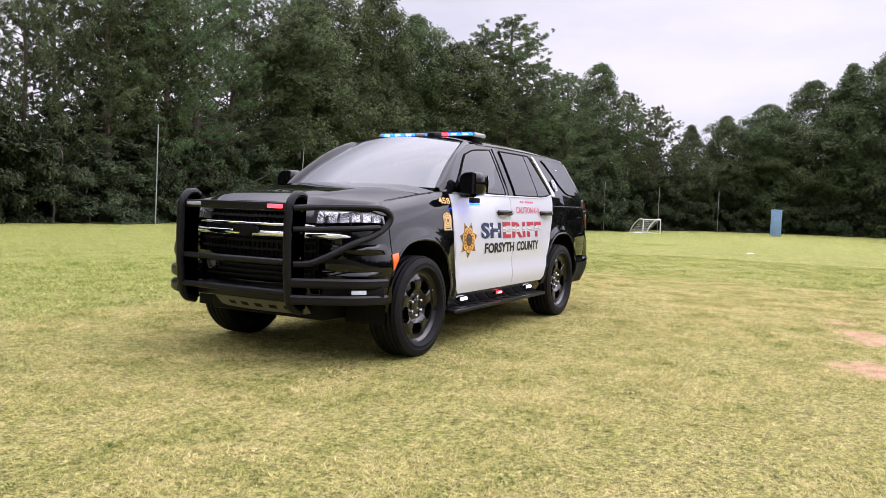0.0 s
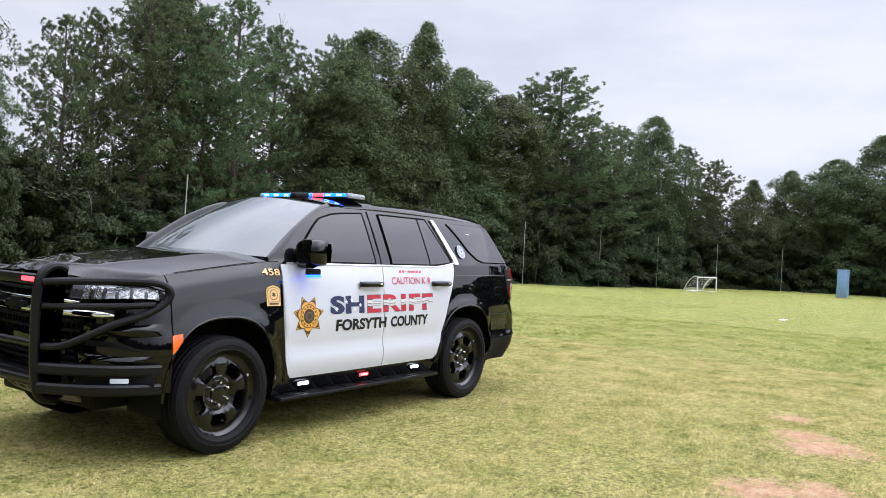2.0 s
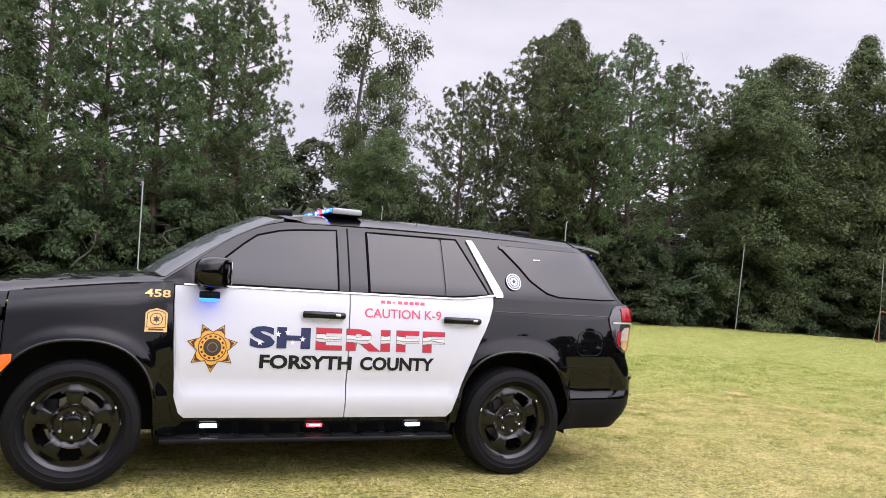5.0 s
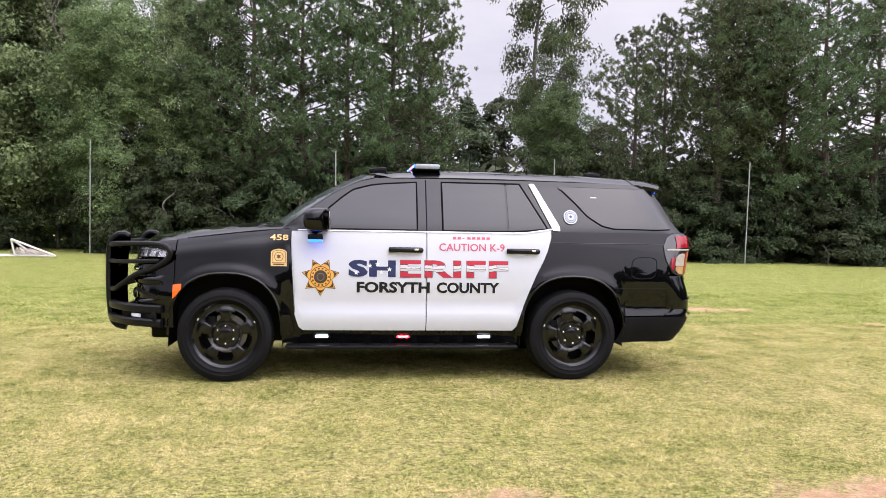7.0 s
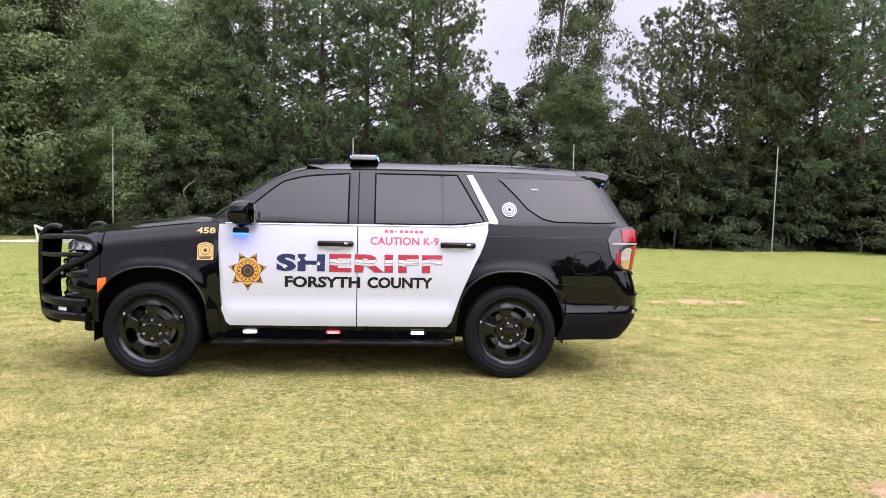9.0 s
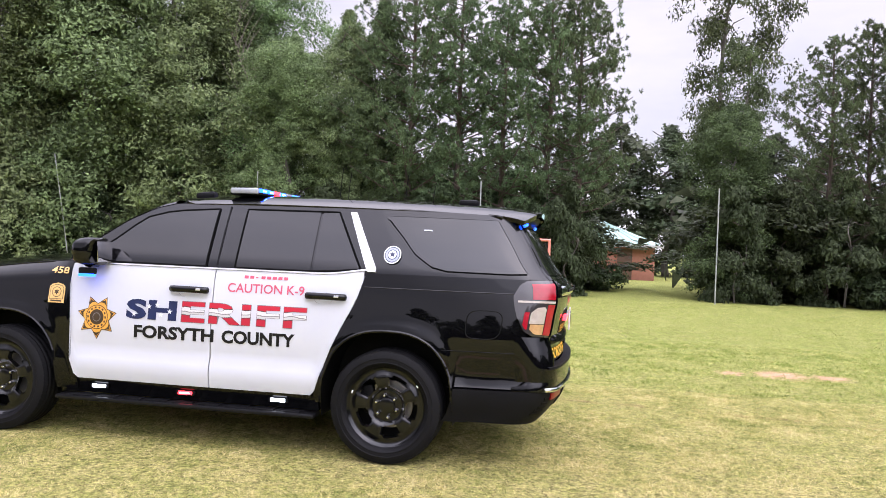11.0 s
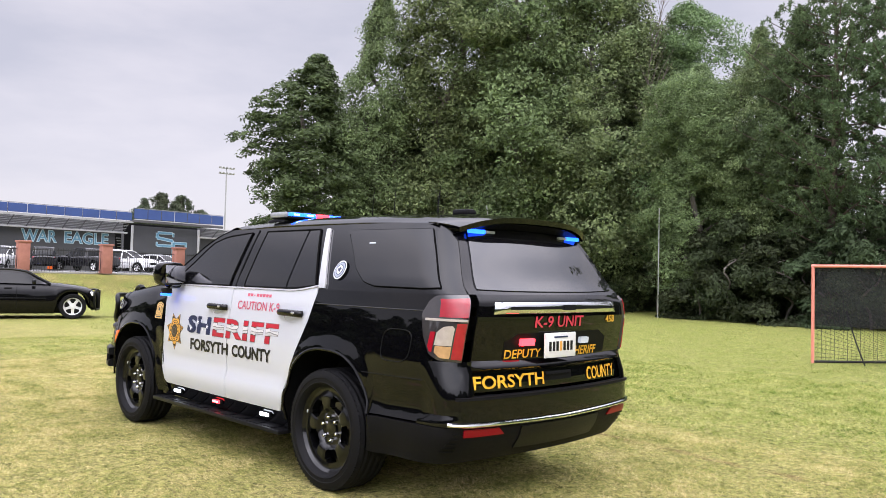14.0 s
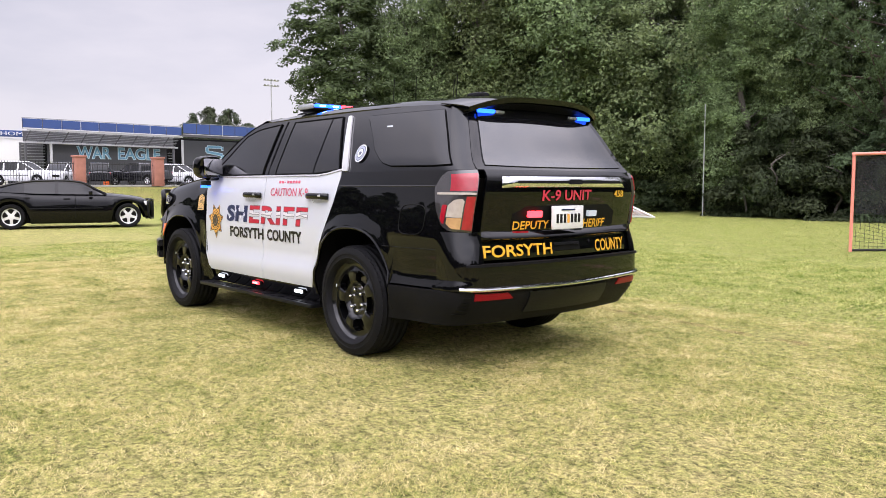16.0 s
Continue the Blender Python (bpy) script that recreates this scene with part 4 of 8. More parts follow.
# front: grille, lamps, bumper
both("front_corner", 1.963, 2.47, const(0.47), lambda w: 1.045 - 0.03 * ss(2.2, 2.47, w), M["black"], suv, step=0.03, nz=14)
both("headlamp", 1.985, 2.60, lambda w: 1.058 + 0.015 * ss(1.98, 2.1, w) - 0.02 * ss(2.2, 2.6, w), lambda w: 1.150 - 0.035 * ss(2.10, 1.98, w), M["smoke"], suv, "clear headlamp with bright reflectors", off=-0.004, step=0.03)
for s in (False, True):
    panel("headlamp_bowl", 2.02, 2.50, lambda w: 1.070 - 0.016 * ss(2.2, 2.5, w), lambda w: 1.140 - 0.030 * ss(2.10, 1.98, w), M["reflector"], suv, "bright faceted headlamp reflector", off=0.002, thick=0.004, mirror=s, nz=6, step=0.02)
    for k in range(5):
        a = 2.03 + 0.085 * k
        panel("headlamp_divider", a + 0.05, a + 0.068, lambda w: 1.072 - 0.018 * ss(2.2, 2.5, w), lambda w, k=k: 1.108 + 0.020 * (k % 2), M["smoke"], suv, off=0.009, thick=0.006, mirror=s, nz=3, step=0.02)
    panel("lamp_brow", 1.963, 2.66, lambda w: 1.158 - 0.035 * ss(2.10, 1.98, w), lambda w: fender_top(min(w, 2.2)) - 0.004 - 0.008 * ss(2.0, 2.6, w), M["black"], suv, mirror=s, step=0.03)
    panel("side_intake", 2.08, 2.44, lambda w: 0.735 + 0.03 * ss(2.1, 2.3, w), lambda w: 0.80 - 0.05 * ss(2.30, 2.10, w), M["plastic"], suv, off=0.006, mirror=s, step=0.04, nz=4)
    panel("side_marker", 1.90, 1.965, lines([(1.90, 0.80), (1.965, 0.715)]), lines([(1.90, 0.845), (1.965, 0.835)]), M["amber"], suv, "orange side marker", off=0.008, thick=0.012, mirror=s, step=0.02, nz=3)
panel("grille_back", 2.47, 3.67, const(0.60), const(1.175), M["dark"], suv, off=-0.05, step=0.08)
for z in (0.835, 0.895, 1.085, 1.135):
    panel("grille_bar", 2.50, 3.64, const(z), const(z + 0.018), M["dark"], suv, off=-0.012, thick=0.04, step=0.08, nz=2)
for k in range(23):
    w = 2.54 + 0.046 * k
    for z0, z1 in ((0.805, 0.930), (1.045, 1.165)):
        panel("grille_rib", w, w + 0.012, const(z0), const(z1), M["dark"], suv, off=-0.034, thick=0.012, step=0.02, nz=2)
part("chrome_grille_bar", tube_bm([skin(2.26 + (3.88 - 2.26) * k / 40, 0.962) + skin_normal(2.26 + (3.88 - 2.26) * k / 40, 0.962) * 0.01 for k in range(41)], lambda t: 0.024 * min(1.0, 0.35 + 12 * t, 0.35 + 12 * (1 - t)), 12, flat=0.8), M["chrome"], suv, "chrome bar across the grille")
part("chrome_grille_line", tube_bm([skin(2.5 + (3.64 - 2.5) * k / 40, 1.03) + skin_normal(2.5 + (3.64 - 2.5) * k / 40, 1.03) * 0.008 for k in range(41)], lambda t: 0.011 * min(1.0, 0.35 + 12 * t, 0.35 + 12 * (1 - t)), 12, flat=1.0), M["chrome"], suv, "thin chrome line in the grille")
bm = bmesh.new()
box_bm((0.03, 0.24, 0.045), (2.475, 0, 0.985), 0.006, bm=bm)
box_bm((0.03, 0.11, 0.09), (2.477, 0, 0.985), 0.006, bm=bm)
part("front_emblem", bm, M["plastic"], suv, "black cross-shaped emblem")
panel("lower_bumper", 2.47, 3.67, const(0.47), const(0.60), M["black"], suv, off=0.0, step=0.06)
panel("bumper_shelf", 2.47, 3.67, const(0.755), const(0.80), M["black"], suv, off=0.0, step=0.06, nz=4)
for s in (False, True):
    bulged("bumper_fold", 2.00, 2.47, ((0.905, 0.0), (0.892, 0.016), (0.868, 0.028), (0.842, 0.016), (0.828, 0.0)), M["black"], ends=0.25, rise=0.01, mirror=s, n=20)
    bulged("intake_lip", 2.06, 2.50, ((0.712, 0.0), (0.702, 0.014), (0.684, 0.022), (0.662, 0.010), (0.650, 0.0)), M["black"], ends=0.2, mirror=s, n=20)
for z in (0.625, 0.665, 0.705):
    panel("intake_bar", 2.55, 3.59, const(z), const(z + 0.014), M["plastic"], suv, off=-0.02, thick=0.03, step=0.1, nz=2)
for s in (1, -1):
    part("fog_lamp", revolve([(0.0, 2.445), (0.042, 2.44), (0.052, 2.43), (0.055, 2.38)], 20, "x"), M["smoke"], suv).location = (0, s * 0.40, 0.715)
panel("skid_plate", 2.62, 3.52, const(0.365), const(0.462), M["grey"], suv, "grey skid plate with slots", off=0.012, step=0.06, nz=4)
for k in range(5):
    panel("skid_slot", 2.74 + 0.14 * k, 2.81 + 0.14 * k, const(0.398), const(0.425), M["dark"], suv, off=0.014, thick=0.004, step=0.03, nz=2)

# wheel wells, underbody
for c in WHEELS:
    for s in (1, -1):
        bm = bmesh.new()
        prof = []
        for k in range(25):
            th = math.pi * k / 24
            cs = math.cos(th)
            prof.append((c + ARCH_A * math.copysign(abs(cs) ** (2 / ARCH_N), cs), 0.405 + ARCH_B * math.sin(th) ** (2 / ARCH_N)))
        prof = [(prof[0][0], 0.30)] + prof + [(prof[-1][0], 0.30)]
        a = [bm.verts.new((x, s * (side_y(x, max(z, 0.4)) - 0.018), z)) for x, z in prof]
        b = [bm.verts.new((x, s * 0.60, z)) for x, z in prof]
        for i in range(len(prof) - 1):
            bm.faces.new((a[i], a[i + 1], b[i + 1], b[i]))
        bm.faces.new(b)
        part("wheel_well", bm, M["dark"], suv)
        lip = [Vector((x, s * (side_y(x, max(z, 0.4)) - 0.003), z)) for x, z in prof[1:-1]]
        part("arch_lip", tube_bm(lip, 0.011, 6), M["black"], suv)
bm = box_bm((2.0, 1.5, 0.22), (0, 0, 0.40), 0.03)
box_bm((4.6, 1.15, 0.20), (-0.05, 0, 0.42), 0.03, bm=bm)
box_bm((0.55, 1.5, 0.15), (-2.3, 0, 0.45), 0.03, bm=bm)
part("underbody", bm, M["dark"], suv)
part("axle", tube_bm([(-1.5355, -0.8, 0.40), (-1.5355, 0.8, 0.40)], 0.05, 10), M["dark"], suv)
# running boards and side lamps
for s in (1, -1):
    bm = box_bm((2.05, 0.155, 0.034), (0.0, s * 0.948, 0.303), 0.012)
    part("running_board", bm, M["guard"], suv, "black running board")
    for k in range(9):
        part("board_tread", box_bm((0.16, 0.10, 0.006), (-0.84 + 0.21 * k, s * 0.955, 0.3225), 0.002), M["plastic"], suv)
    for x, mat in ((0.713, "white_on"), (0.0, "red_on"), (-0.728, "white_on")):
        p = skin(x, 0.388)
        part("side_lamp_housing", box_bm((0.15, 0.02, 0.035), (x, s * (p.y - 0.016), 0.388), 0.006), M["plastic"], suv)
        part("side_lamp", box_bm((0.110, 0.016, 0.026), (x, s * (p.y - 0.002), 0.388), 0.005), M[mat], suv, "lit %s rocker warning lamp" % ("red" if mat == "red_on" else "white"))
        part("side_lamp_core", box_bm((0.080, 0.004, 0.010), (x, s * (p.y + 0.0065), 0.388), 0.0015), M["red_core" if mat == "red_on" else "white_on"], suv, "bright diodes")
# fuel door
bm = bmesh.new()
pts = []
for k in range(40):
    th = 2 * math.pi * k / 40
    cs, sn = math.cos(th), math.sin(th)
    w, z = -2.205 + 0.122 * math.copysign(abs(cs) ** 0.55, cs), 1.018 + 0.098 * math.copysign(abs(sn) ** 0.55, sn)
    pts.append(skin(w, z) + skin_normal(w, z) * 0.001)
tube_bm(pts + [pts[0]], 0.0035, 5, bm)
part("fuel_door_gap", bm, M["dark"], suv)
# crease lines along the quarters
for s in (1, -1):
    part("shoulder_crease", tube_bm([Vector((p.x, p.y * s, p.z)) for p in [skin(w, 1.238) + skin_normal(w, 1.238) * -0.001 for w in [-1.34 - 0.09 * k for k in range(14)]]], 0.004, 5), M["black"], suv)
    part("quarter_seam", tube_bm([Vector((p.x, p.y * s, p.z)) for p in [skin(w, 0.83) for w in [-1.93 - 0.06 * k for k in range(11)]]], 0.003, 5), M["dark"], suv)
    part("hood_seam", tube_bm([Vector((p.x, p.y * s, p.z)) for p in [skin(w, fender_top(w)) + Vector((0, -0.004, 0.0)) for w in [1.0 + 0.08 * k for k in range(12)]]], 0.005, 5), M["dark"], suv)
    part("fender_seam", tube_bm([Vector((p.x, p.y * s, p.z)) for p in [skin(1.958, 0.84 + 0.05 * k) for k in range(5)]], 0.003, 5), M["dark"], suv)


# handles
for s in (1, -1):
    for x in (-0.008, -1.062):
        y = side_y(x, 1.15)
        bm = bmesh.new()
        pts = smooth_path([(x + 0.14, s * (y + 0.012), 1.158), (x + 0.09, s * (y + 0.036), 1.160), (x - 0.03, s * (y + 0.040), 1.160), (x - 0.13, s * (y + 0.030), 1.158), (x - 0.145, s * (y + 0.005), 1.156)], 6)
        tube_bm(pts, 0.024, 12, bm, flat=0.75)
        handle = part("door_handle", bm, M["black"], suv, "gloss black door handle")
        bm = bmesh.new()
        ring = []
        for k in range(24):
            th = 2 * math.pi * k / 24
            ring.append((x + 0.015 + 0.070 * math.cos(th), 1.140 + 0.040 * math.sin(th)))
        vs = [bm.verts.new((a, s * (side_y(a, b) + 0.003), b)) for a, b in ring]
        vc = [bm.verts.new((x + 0.015 + (a - x - 0.015) * 0.9, s * (side_y(a, b) - 0.004), b)) for a, b in ring]
        for k in range(24):
            bm.faces.new((vs[k], vs[(k + 1) % 24], vc[(k + 1) % 24], vc[k]))
        bm.faces.new(vc)
        bmesh.ops.recalc_face_normals(bm, faces=bm.faces)
        part("handle_cup", bm, M["steel"], handle, "grey finger cup behind the handle")
        part("key_cap", box_bm((0.035, 0.006, 0.016), (x - 0.095, s * (y + 0.055), 1.163), 0.002), M["silver"], handle)


# mirrors
for s in (1, -1):
    bm = bmesh.new()
    rings = []
    for i in range(9):
        u = i / 8
        wd = (0.10, 0.135, 0.15, 0.155, 0.155, 0.15, 0.145, 0.135, 0.10)[i]
        x = 0.825 - 0.17 * u
        ring = []
        for k in range(20):
            th = 2 * math.pi * k / 20
            cs, sn = math.cos(th), math.sin(th)
            ring.append(bm.verts.new((x + 0.05 * cs * cs, s * (1.026 + 0.80 * wd * math.copysign(abs(cs) ** 0.6, cs)), 1.410 + 0.106 * (0.75 + 0.25 * wd / 0.155) * math.copysign(abs(sn) ** 0.6, sn))))
        rings.append(ring)
    for i in range(8):
        for k in range(20):
            bm.faces.new((rings[i][k], rings[i][(k + 1) % 20], rings[i + 1][(k + 1) % 20], rings[i + 1][k]))
    bm.faces.new(rings[0])
    bm.faces.new(rings[-1])
    bmesh.ops.recalc_face_normals(bm, faces=bm.faces)
    mirror_ob = part("door_mirror", bm, M["black"], suv, "black door mirror")
    part("mirror_glass", box_bm((0.006, 0.178, 0.150), (0.6525, s * 1.026, 1.410), 0.0015, turn=Matrix.Rotation(radians(2.5), 4, "Y")), M["mirrorglass"], mirror_ob, "grey mirror glass")
    part("mirror_foot", tube_bm(smooth_path([(0.80, s * 0.93, 1.318), (0.78, s * 1.0, 1.315), (0.76, s * 1.05, 1.335)], 5), 0.035, 8, flat=1.5), M["black"], mirror_ob)
    bm = box_bm((0.13, 0.05, 0.05), (0.775, s * 1.045, 1.262), 0.012)
    part("mirror_lamp_body", bm, M["plastic"], mirror_ob)
    part("mirror_lamp", box_bm((0.12, 0.05, 0.022), (0.775, s * 1.05, 1.231), 0.005), M["blue_on" if s > 0 else "led_off"], mirror_ob, "lit blue lamp below the mirror" if s > 0 else "small clear lamp below the mirror")

# roof light bar, antennas
bar = part("light_bar", box_bm((0.26, 1.10, 0.022), (-0.23, 0, 1.906), 0.009), M["plastic"], suv, "low roof light bar")
part("bar_lid", box_bm((0.20, 1.06, 0.010), (-0.23, 0, 1.951), 0.005), M["plastic"], bar)
for k in range(8):
    y = -0.469 + 0.134 * k
    mat = ("blue_on", "blue_on", "blue_on", "led_off", "blue_on", "red_on", "blue_on", "blue_on")[k]
    lab = {"blue_on": "lit blue light bar module", "red_on": "lit red light bar module", "led_off": "unlit clear light bar module"}[mat]
    lens = part("bar_lens", box_bm((0.25, 0.126, 0.034), (-0.23, y, 1.931), 0.010), M[mat], bar, lab)
    if mat == "blue_on":
        part("led_core", box_bm((0.256, 0.060, 0.012), (-0.23, y, 1.931), 0.003), M["blue_core"], lens, "bright white-blue diodes")
for s in (1, -1):
    part("bar_end", box_bm((0.235, 0.04, 0.048), (-0.23, s * 0.560, 1.926), 0.015), M["led_off"], bar, "clear light bar end cap")
    part("bar_foot", box_bm((0.10, 0.07, 0.06), (-0.24, s * 0.42, 1.875), 0.012), M["plastic"], bar)
part("roof_antenna_pod", box_bm((0.17, 0.09, 0.055), (0.22, 0.30, 1.895), 0.022, turn=Matrix.Rotation(0.10, 4, "Y")), M["plastic"], suv, "small black roof pod")
part("roof_antenna_pod", box_bm((0.16, 0.10, 0.05), (-1.95, 0.12, 1.905), 0.02), M["plastic"], suv, "small black roof pod")
for x, y, hgt in ((-0.75, -0.25, 0.30), (-0.95, 0.15, 0.22), (-1.35, -0.2, 0.26), (-1.65, 0.1, 0.16)):
    part("whip_antenna", tube_bm([(x, y, 1.905), (x - 0.005, y, 1.905 + hgt * 0.5), (x - 0.02, y, 1.905 + hgt)], 0.003, 5), M["plastic"], suv)
part("wiper", tube_bm(smooth_path([(1.15, -0.25, 1.385), (1.11, 0.2, 1.395), (1.03, 0.60, 1.395)], 6), 0.008, 6), M["plastic"], suv)
grid_part("cowl", [[shield_point(0.0, -1 + 2 * j / 16) + Vector((0.10 * u - 0.01, 0, -0.012 - 0.012 * u)) for j in range(17)] for u in (0, 0.5, 1)], M["plastic"], suv)


# ---- push bumper ----
guard = part("push_bumper", box_bm((0.25, 0.95, 0.10), (2.38, 0, 0.52), 0.02), M["guard"], suv, "black steel push bumper with headlamp loops")
for s in (1, -1):
    front = smooth_path([(2.47, s * 0.53, 0.415), (2.56, s * 0.53, 0.445), (2.60, s * 0.53, 0.52), (2.62, s * 0.53, 0.70), (2.625, s * 0.53, 0.95), (2.62, s * 0.53, 1.12), (2.60, s * 0.53, 1.20), (2.55, s * 0.53, 1.248), (2.49, s * 0.53, 1.255), (2.45, s * 0.53, 1.235)], 6)
    bm = tube_bm(front, 0.029, 10, flat=1.1)
    upright = part("upright", bm, M["guard"], guard)
    bm = bmesh.new()
    for yy in (0.506, 0.554):
        edge = [p for p in front if 0.43 < p.z < 1.24]
        a = [bm.verts.new((p.x, s * yy, p.z)) for p in edge]
        b = [bm.verts.new((2.44 + 0.03 * math.sin((p.z - 0.4) * 3.6), s * yy, p.z)) for p in edge]
        for i in range(len(edge) - 1):
            bm.faces.new((a[i], a[i + 1], b[i + 1], b[i]))
    geo = bmesh.ops.solidify(bm, geom=bm.faces[:], thickness=0.008)
    bmesh.ops.recalc_face_normals(bm, faces=bm.faces)
    part("side_plate", bm, M["guard"], upright)
    for z in (0.62, 0.80, 0.98, 1.14):
        part("bolt", revolve([(0.0, 0.004), (0.008, 0.003), (0.010, 0.0)], 8, "y"), M["rim"], upright).location = (2.52, s * 0.564, z)
    loop = smooth_path([(2.60, s * 0.56, 1.160), (2.52, s * 0.66, 1.170), (2.33, s * 0.80, 1.178), (2.12, s * 0.925, 1.178), (2.03, s * 0.965, 1.155), (1.995, s * 0.975, 1.105),
                        (2.03, s * 0.965, 1.045), (2.14, s * 0.93, 0.975), (2.30, s * 0.86, 0.915), (2.44, s * 0.76, 0.83), (2.53, s * 0.66, 0.775), (2.59, s * 0.56, 0.765)], 8)
    part("headlamp_loop", tube_bm(loop, 0.024, 10), M["guard"], guard)
    midbar = smooth_path([(2.60, s * 0.56, 1.015), (2.50, s * 0.68, 1.015), (2.30, s * 0.85, 1.025), (2.09, s * 0.945, 1.035)], 8)
    part("headlamp_bar", tube_bm(midbar, 0.020, 10), M["guard"], guard)
    for z0 in (0.625, 0.505):
        wing = smooth_path([(2.60, s * 0.55, z0 + 0.01), (2.52, s * 0.70, z0 + 0.01), (2.36, s * 0.88, z0 + 0.008), (2.20, s * 0.965, z0 + 0.004), (2.06, s * 1.0, z0)], 8)
        bm = bmesh.new()
        rows = []
        for i, p in enumerate(wing):
            a, b = wing[max(i - 1, 0)], wing[min(i + 1, len(wing) - 1)]
            d = (b - a).normalized()
            nrm = Vector((d.y, -d.x, 0)) * (1 if (d.y * p.x - d.x * p.y) > 0 else -1)
            rows.append([bm.verts.new(p + nrm * o + Vector((0, 0, h))) for o, h in ((-0.03, -0.034), (0.012, -0.034), (0.022, -0.020), (0.022, 0.020), (0.012, 0.034), (-0.03, 0.034))])
        for i in range(len(rows) - 1):
            for k in range(6):
                bm.faces.new((rows[i][k], rows[i][(k + 1) % 6], rows[i + 1][(k + 1) % 6], rows[i + 1][k]))
        bm.faces.new(rows[0])
        bm.faces.new(rows[-1])
        bmesh.ops.recalc_face_normals(bm, faces=bm.faces)
        part("wing_bar", bm, M["guard"], guard)
    part("wing_lamp", box_bm((0.02, 0.11, 0.030), (2.29, s * 0.915, 0.568), 0.006, turn=Matrix.Rotation(s * 0.86, 4, "Z")), M["led_dim" if s > 0 else "led_off"], guard, "white lamp between the wing bars")
    part("wing_backing", box_bm((0.03, 0.46, 0.08), (2.28, s * 0.86, 0.565), 0.01, turn=Matrix.Rotation(s * 0.86, 4, "Z")), M["plastic"], guard)
for z, r in ((0.775, 0.024), (0.555, 0.024)):
    part("cross_tube", tube_bm([(2.60, -0.53, z), (2.615, 0, z), (2.60, 0.53, z)], r, 10), M["guard"], guard)
part("lamp_channel", box_bm((0.07, 1.02, 0.062), (2.575, 0, 1.168), 0.012), M["guard"], guard)
for y, mat in ((-0.40, "led_off"), (0.40, "red_on")):
    part("channel_lamp", box_bm((0.02, 0.14, 0.028), (2.612, y, 1.170), 0.006), M[mat], guard, "clear lamp on the push bumper" if mat == "led_off" else "lit red lamp on the push bumper")


# ---- wheels ----
def wheel_thing(name_parent):
    tyre_prof = [(0.262, -0.105), (0.285, -0.128), (0.330, -0.138), (0.372, -0.134), (0.392, -0.122), (0.401, -0.100)]
    for a in (-0.075, -0.025, 0.025, 0.075):
        tyre_prof += [(0.404, a - 0.012 - 0.006), (0.396, a - 0.006), (0.396, a + 0.006), (0.404, a + 0.018)]
    tyre_prof += [(0.401, 0.100), (0.392, 0.122), (0.372, 0.134), (0.345, 0.139), (0.342, 0.136), (0.318, 0.136), (0.315, 0.139), (0.306, 0.133), (0.294, 0.118), (0.284, 0.100)]
    tyre_bm = revolve(tyre_prof, 96)
    for k in range(72):
        th = 2 * math.pi * k / 72
        for sgn in (1, -1):
            box_bm((0.012, 0.028, 0.008), (0.3915 * math.cos(th), sgn * 0.112, 0.3915 * math.sin(th)), 0.0, turn=Matrix.Rotation(-th + math.pi / 2, 4, "Y"), bm=tyre_bm)
    # pressed wheel face with five openings
    rim = bmesh.new()
    NT, radii = 120, [0.0, 0.045, 0.062, 0.066, 0.100, 0.112, 0.128, 0.136, 0.150, 0.175, 0.193, 0.203, 0.210, 0.224, 0.238, 0.248, 0.252, 0.262, 0.270, 0.271]
    depth = ease([(0.0, 0.050), (0.062, 0.050), (0.066, 0.048), (0.100, 0.050), (0.112, 0.068), (0.128, 0.084), (0.150, 0.091), (0.196, 0.089), (0.210, 0.085), (0.224, 0.076), (0.238, 0.072), (0.250, 0.076), (0.262, 0.094), (0.271, 0.102)])
    rings = []
    for r in radii:
        ring = []
        for k in range(NT):
            th = 2 * math.pi * k / NT
            spoke = math.cos(5 * (th - math.pi / 2))
            d = depth(r)
            if 0.115 < r < 0.235:
                near = abs(((th - math.pi / 2) / (2 * math.pi / 5) + 0.5) % 1 - 0.5) * 72
                lift = -0.007 * ss(10.0, 15.5, near)
                d += lift * ss(0.112, 0.128, r) * ss(0.232, 0.206, r)
            ring.append(rim.verts.new((r * math.cos(th), d, r * math.sin(th))))
        rings.append(ring)
    for i in range(len(radii) - 1):
        rm = 0.5 * (radii[i] + radii[i + 1])
        for k in range(NT):
            th = 2 * math.pi * (k + 0.5) / NT
            near = abs(((th - math.pi / 2) / (2 * math.pi / 5) + 0.5) % 1 - 0.5) * 72
            limit = 15.5 if 0.142 < rm < 0.196 else 20.0
            if 0.128 < rm < 0.210 and near > limit:
                continue
            if radii[i] == 0:
                rim.faces.new((rings[0][k], rings[1][k], rings[1][(k + 1) % NT]))
                continue
            rim.faces.new((rings[i][k], rings[i][(k + 1) % NT], rings[i + 1][(k + 1) % NT], rings[i + 1][k]))
    bmesh.ops.remove_doubles(rim, verts=rim.verts, dist=0.0005)
    loose = [v for v in rim.verts if not v.link_faces]
    bmesh.ops.delete(rim, geom=loose, context="VERTS")
    bmesh.ops.recalc_face_normals(rim, faces=rim.faces)
    if sum(f.normal.y for f in rim.faces) < 0:
        bmesh.ops.reverse_faces(rim, faces=rim.faces)
    edges = [e for e in rim.edges if e.is_boundary and max(v.co.xz.length for v in e.verts) < 0.235]
    ret = bmesh.ops.extrude_edge_only(rim, edges=edges)
    for g in ret["geom"]:
        if isinstance(g, bmesh.types.BMVert):
            g.co.y -= 0.045
            g.co.x *= 0.985
            g.co.z *= 0.985
    for v in rim.verts:
        v.co.x *= 1.075
        v.co.z *= 1.075
    wheel = part("wheel", rim, M["rim"], name_parent, "black five-spoke steel wheel", 30)
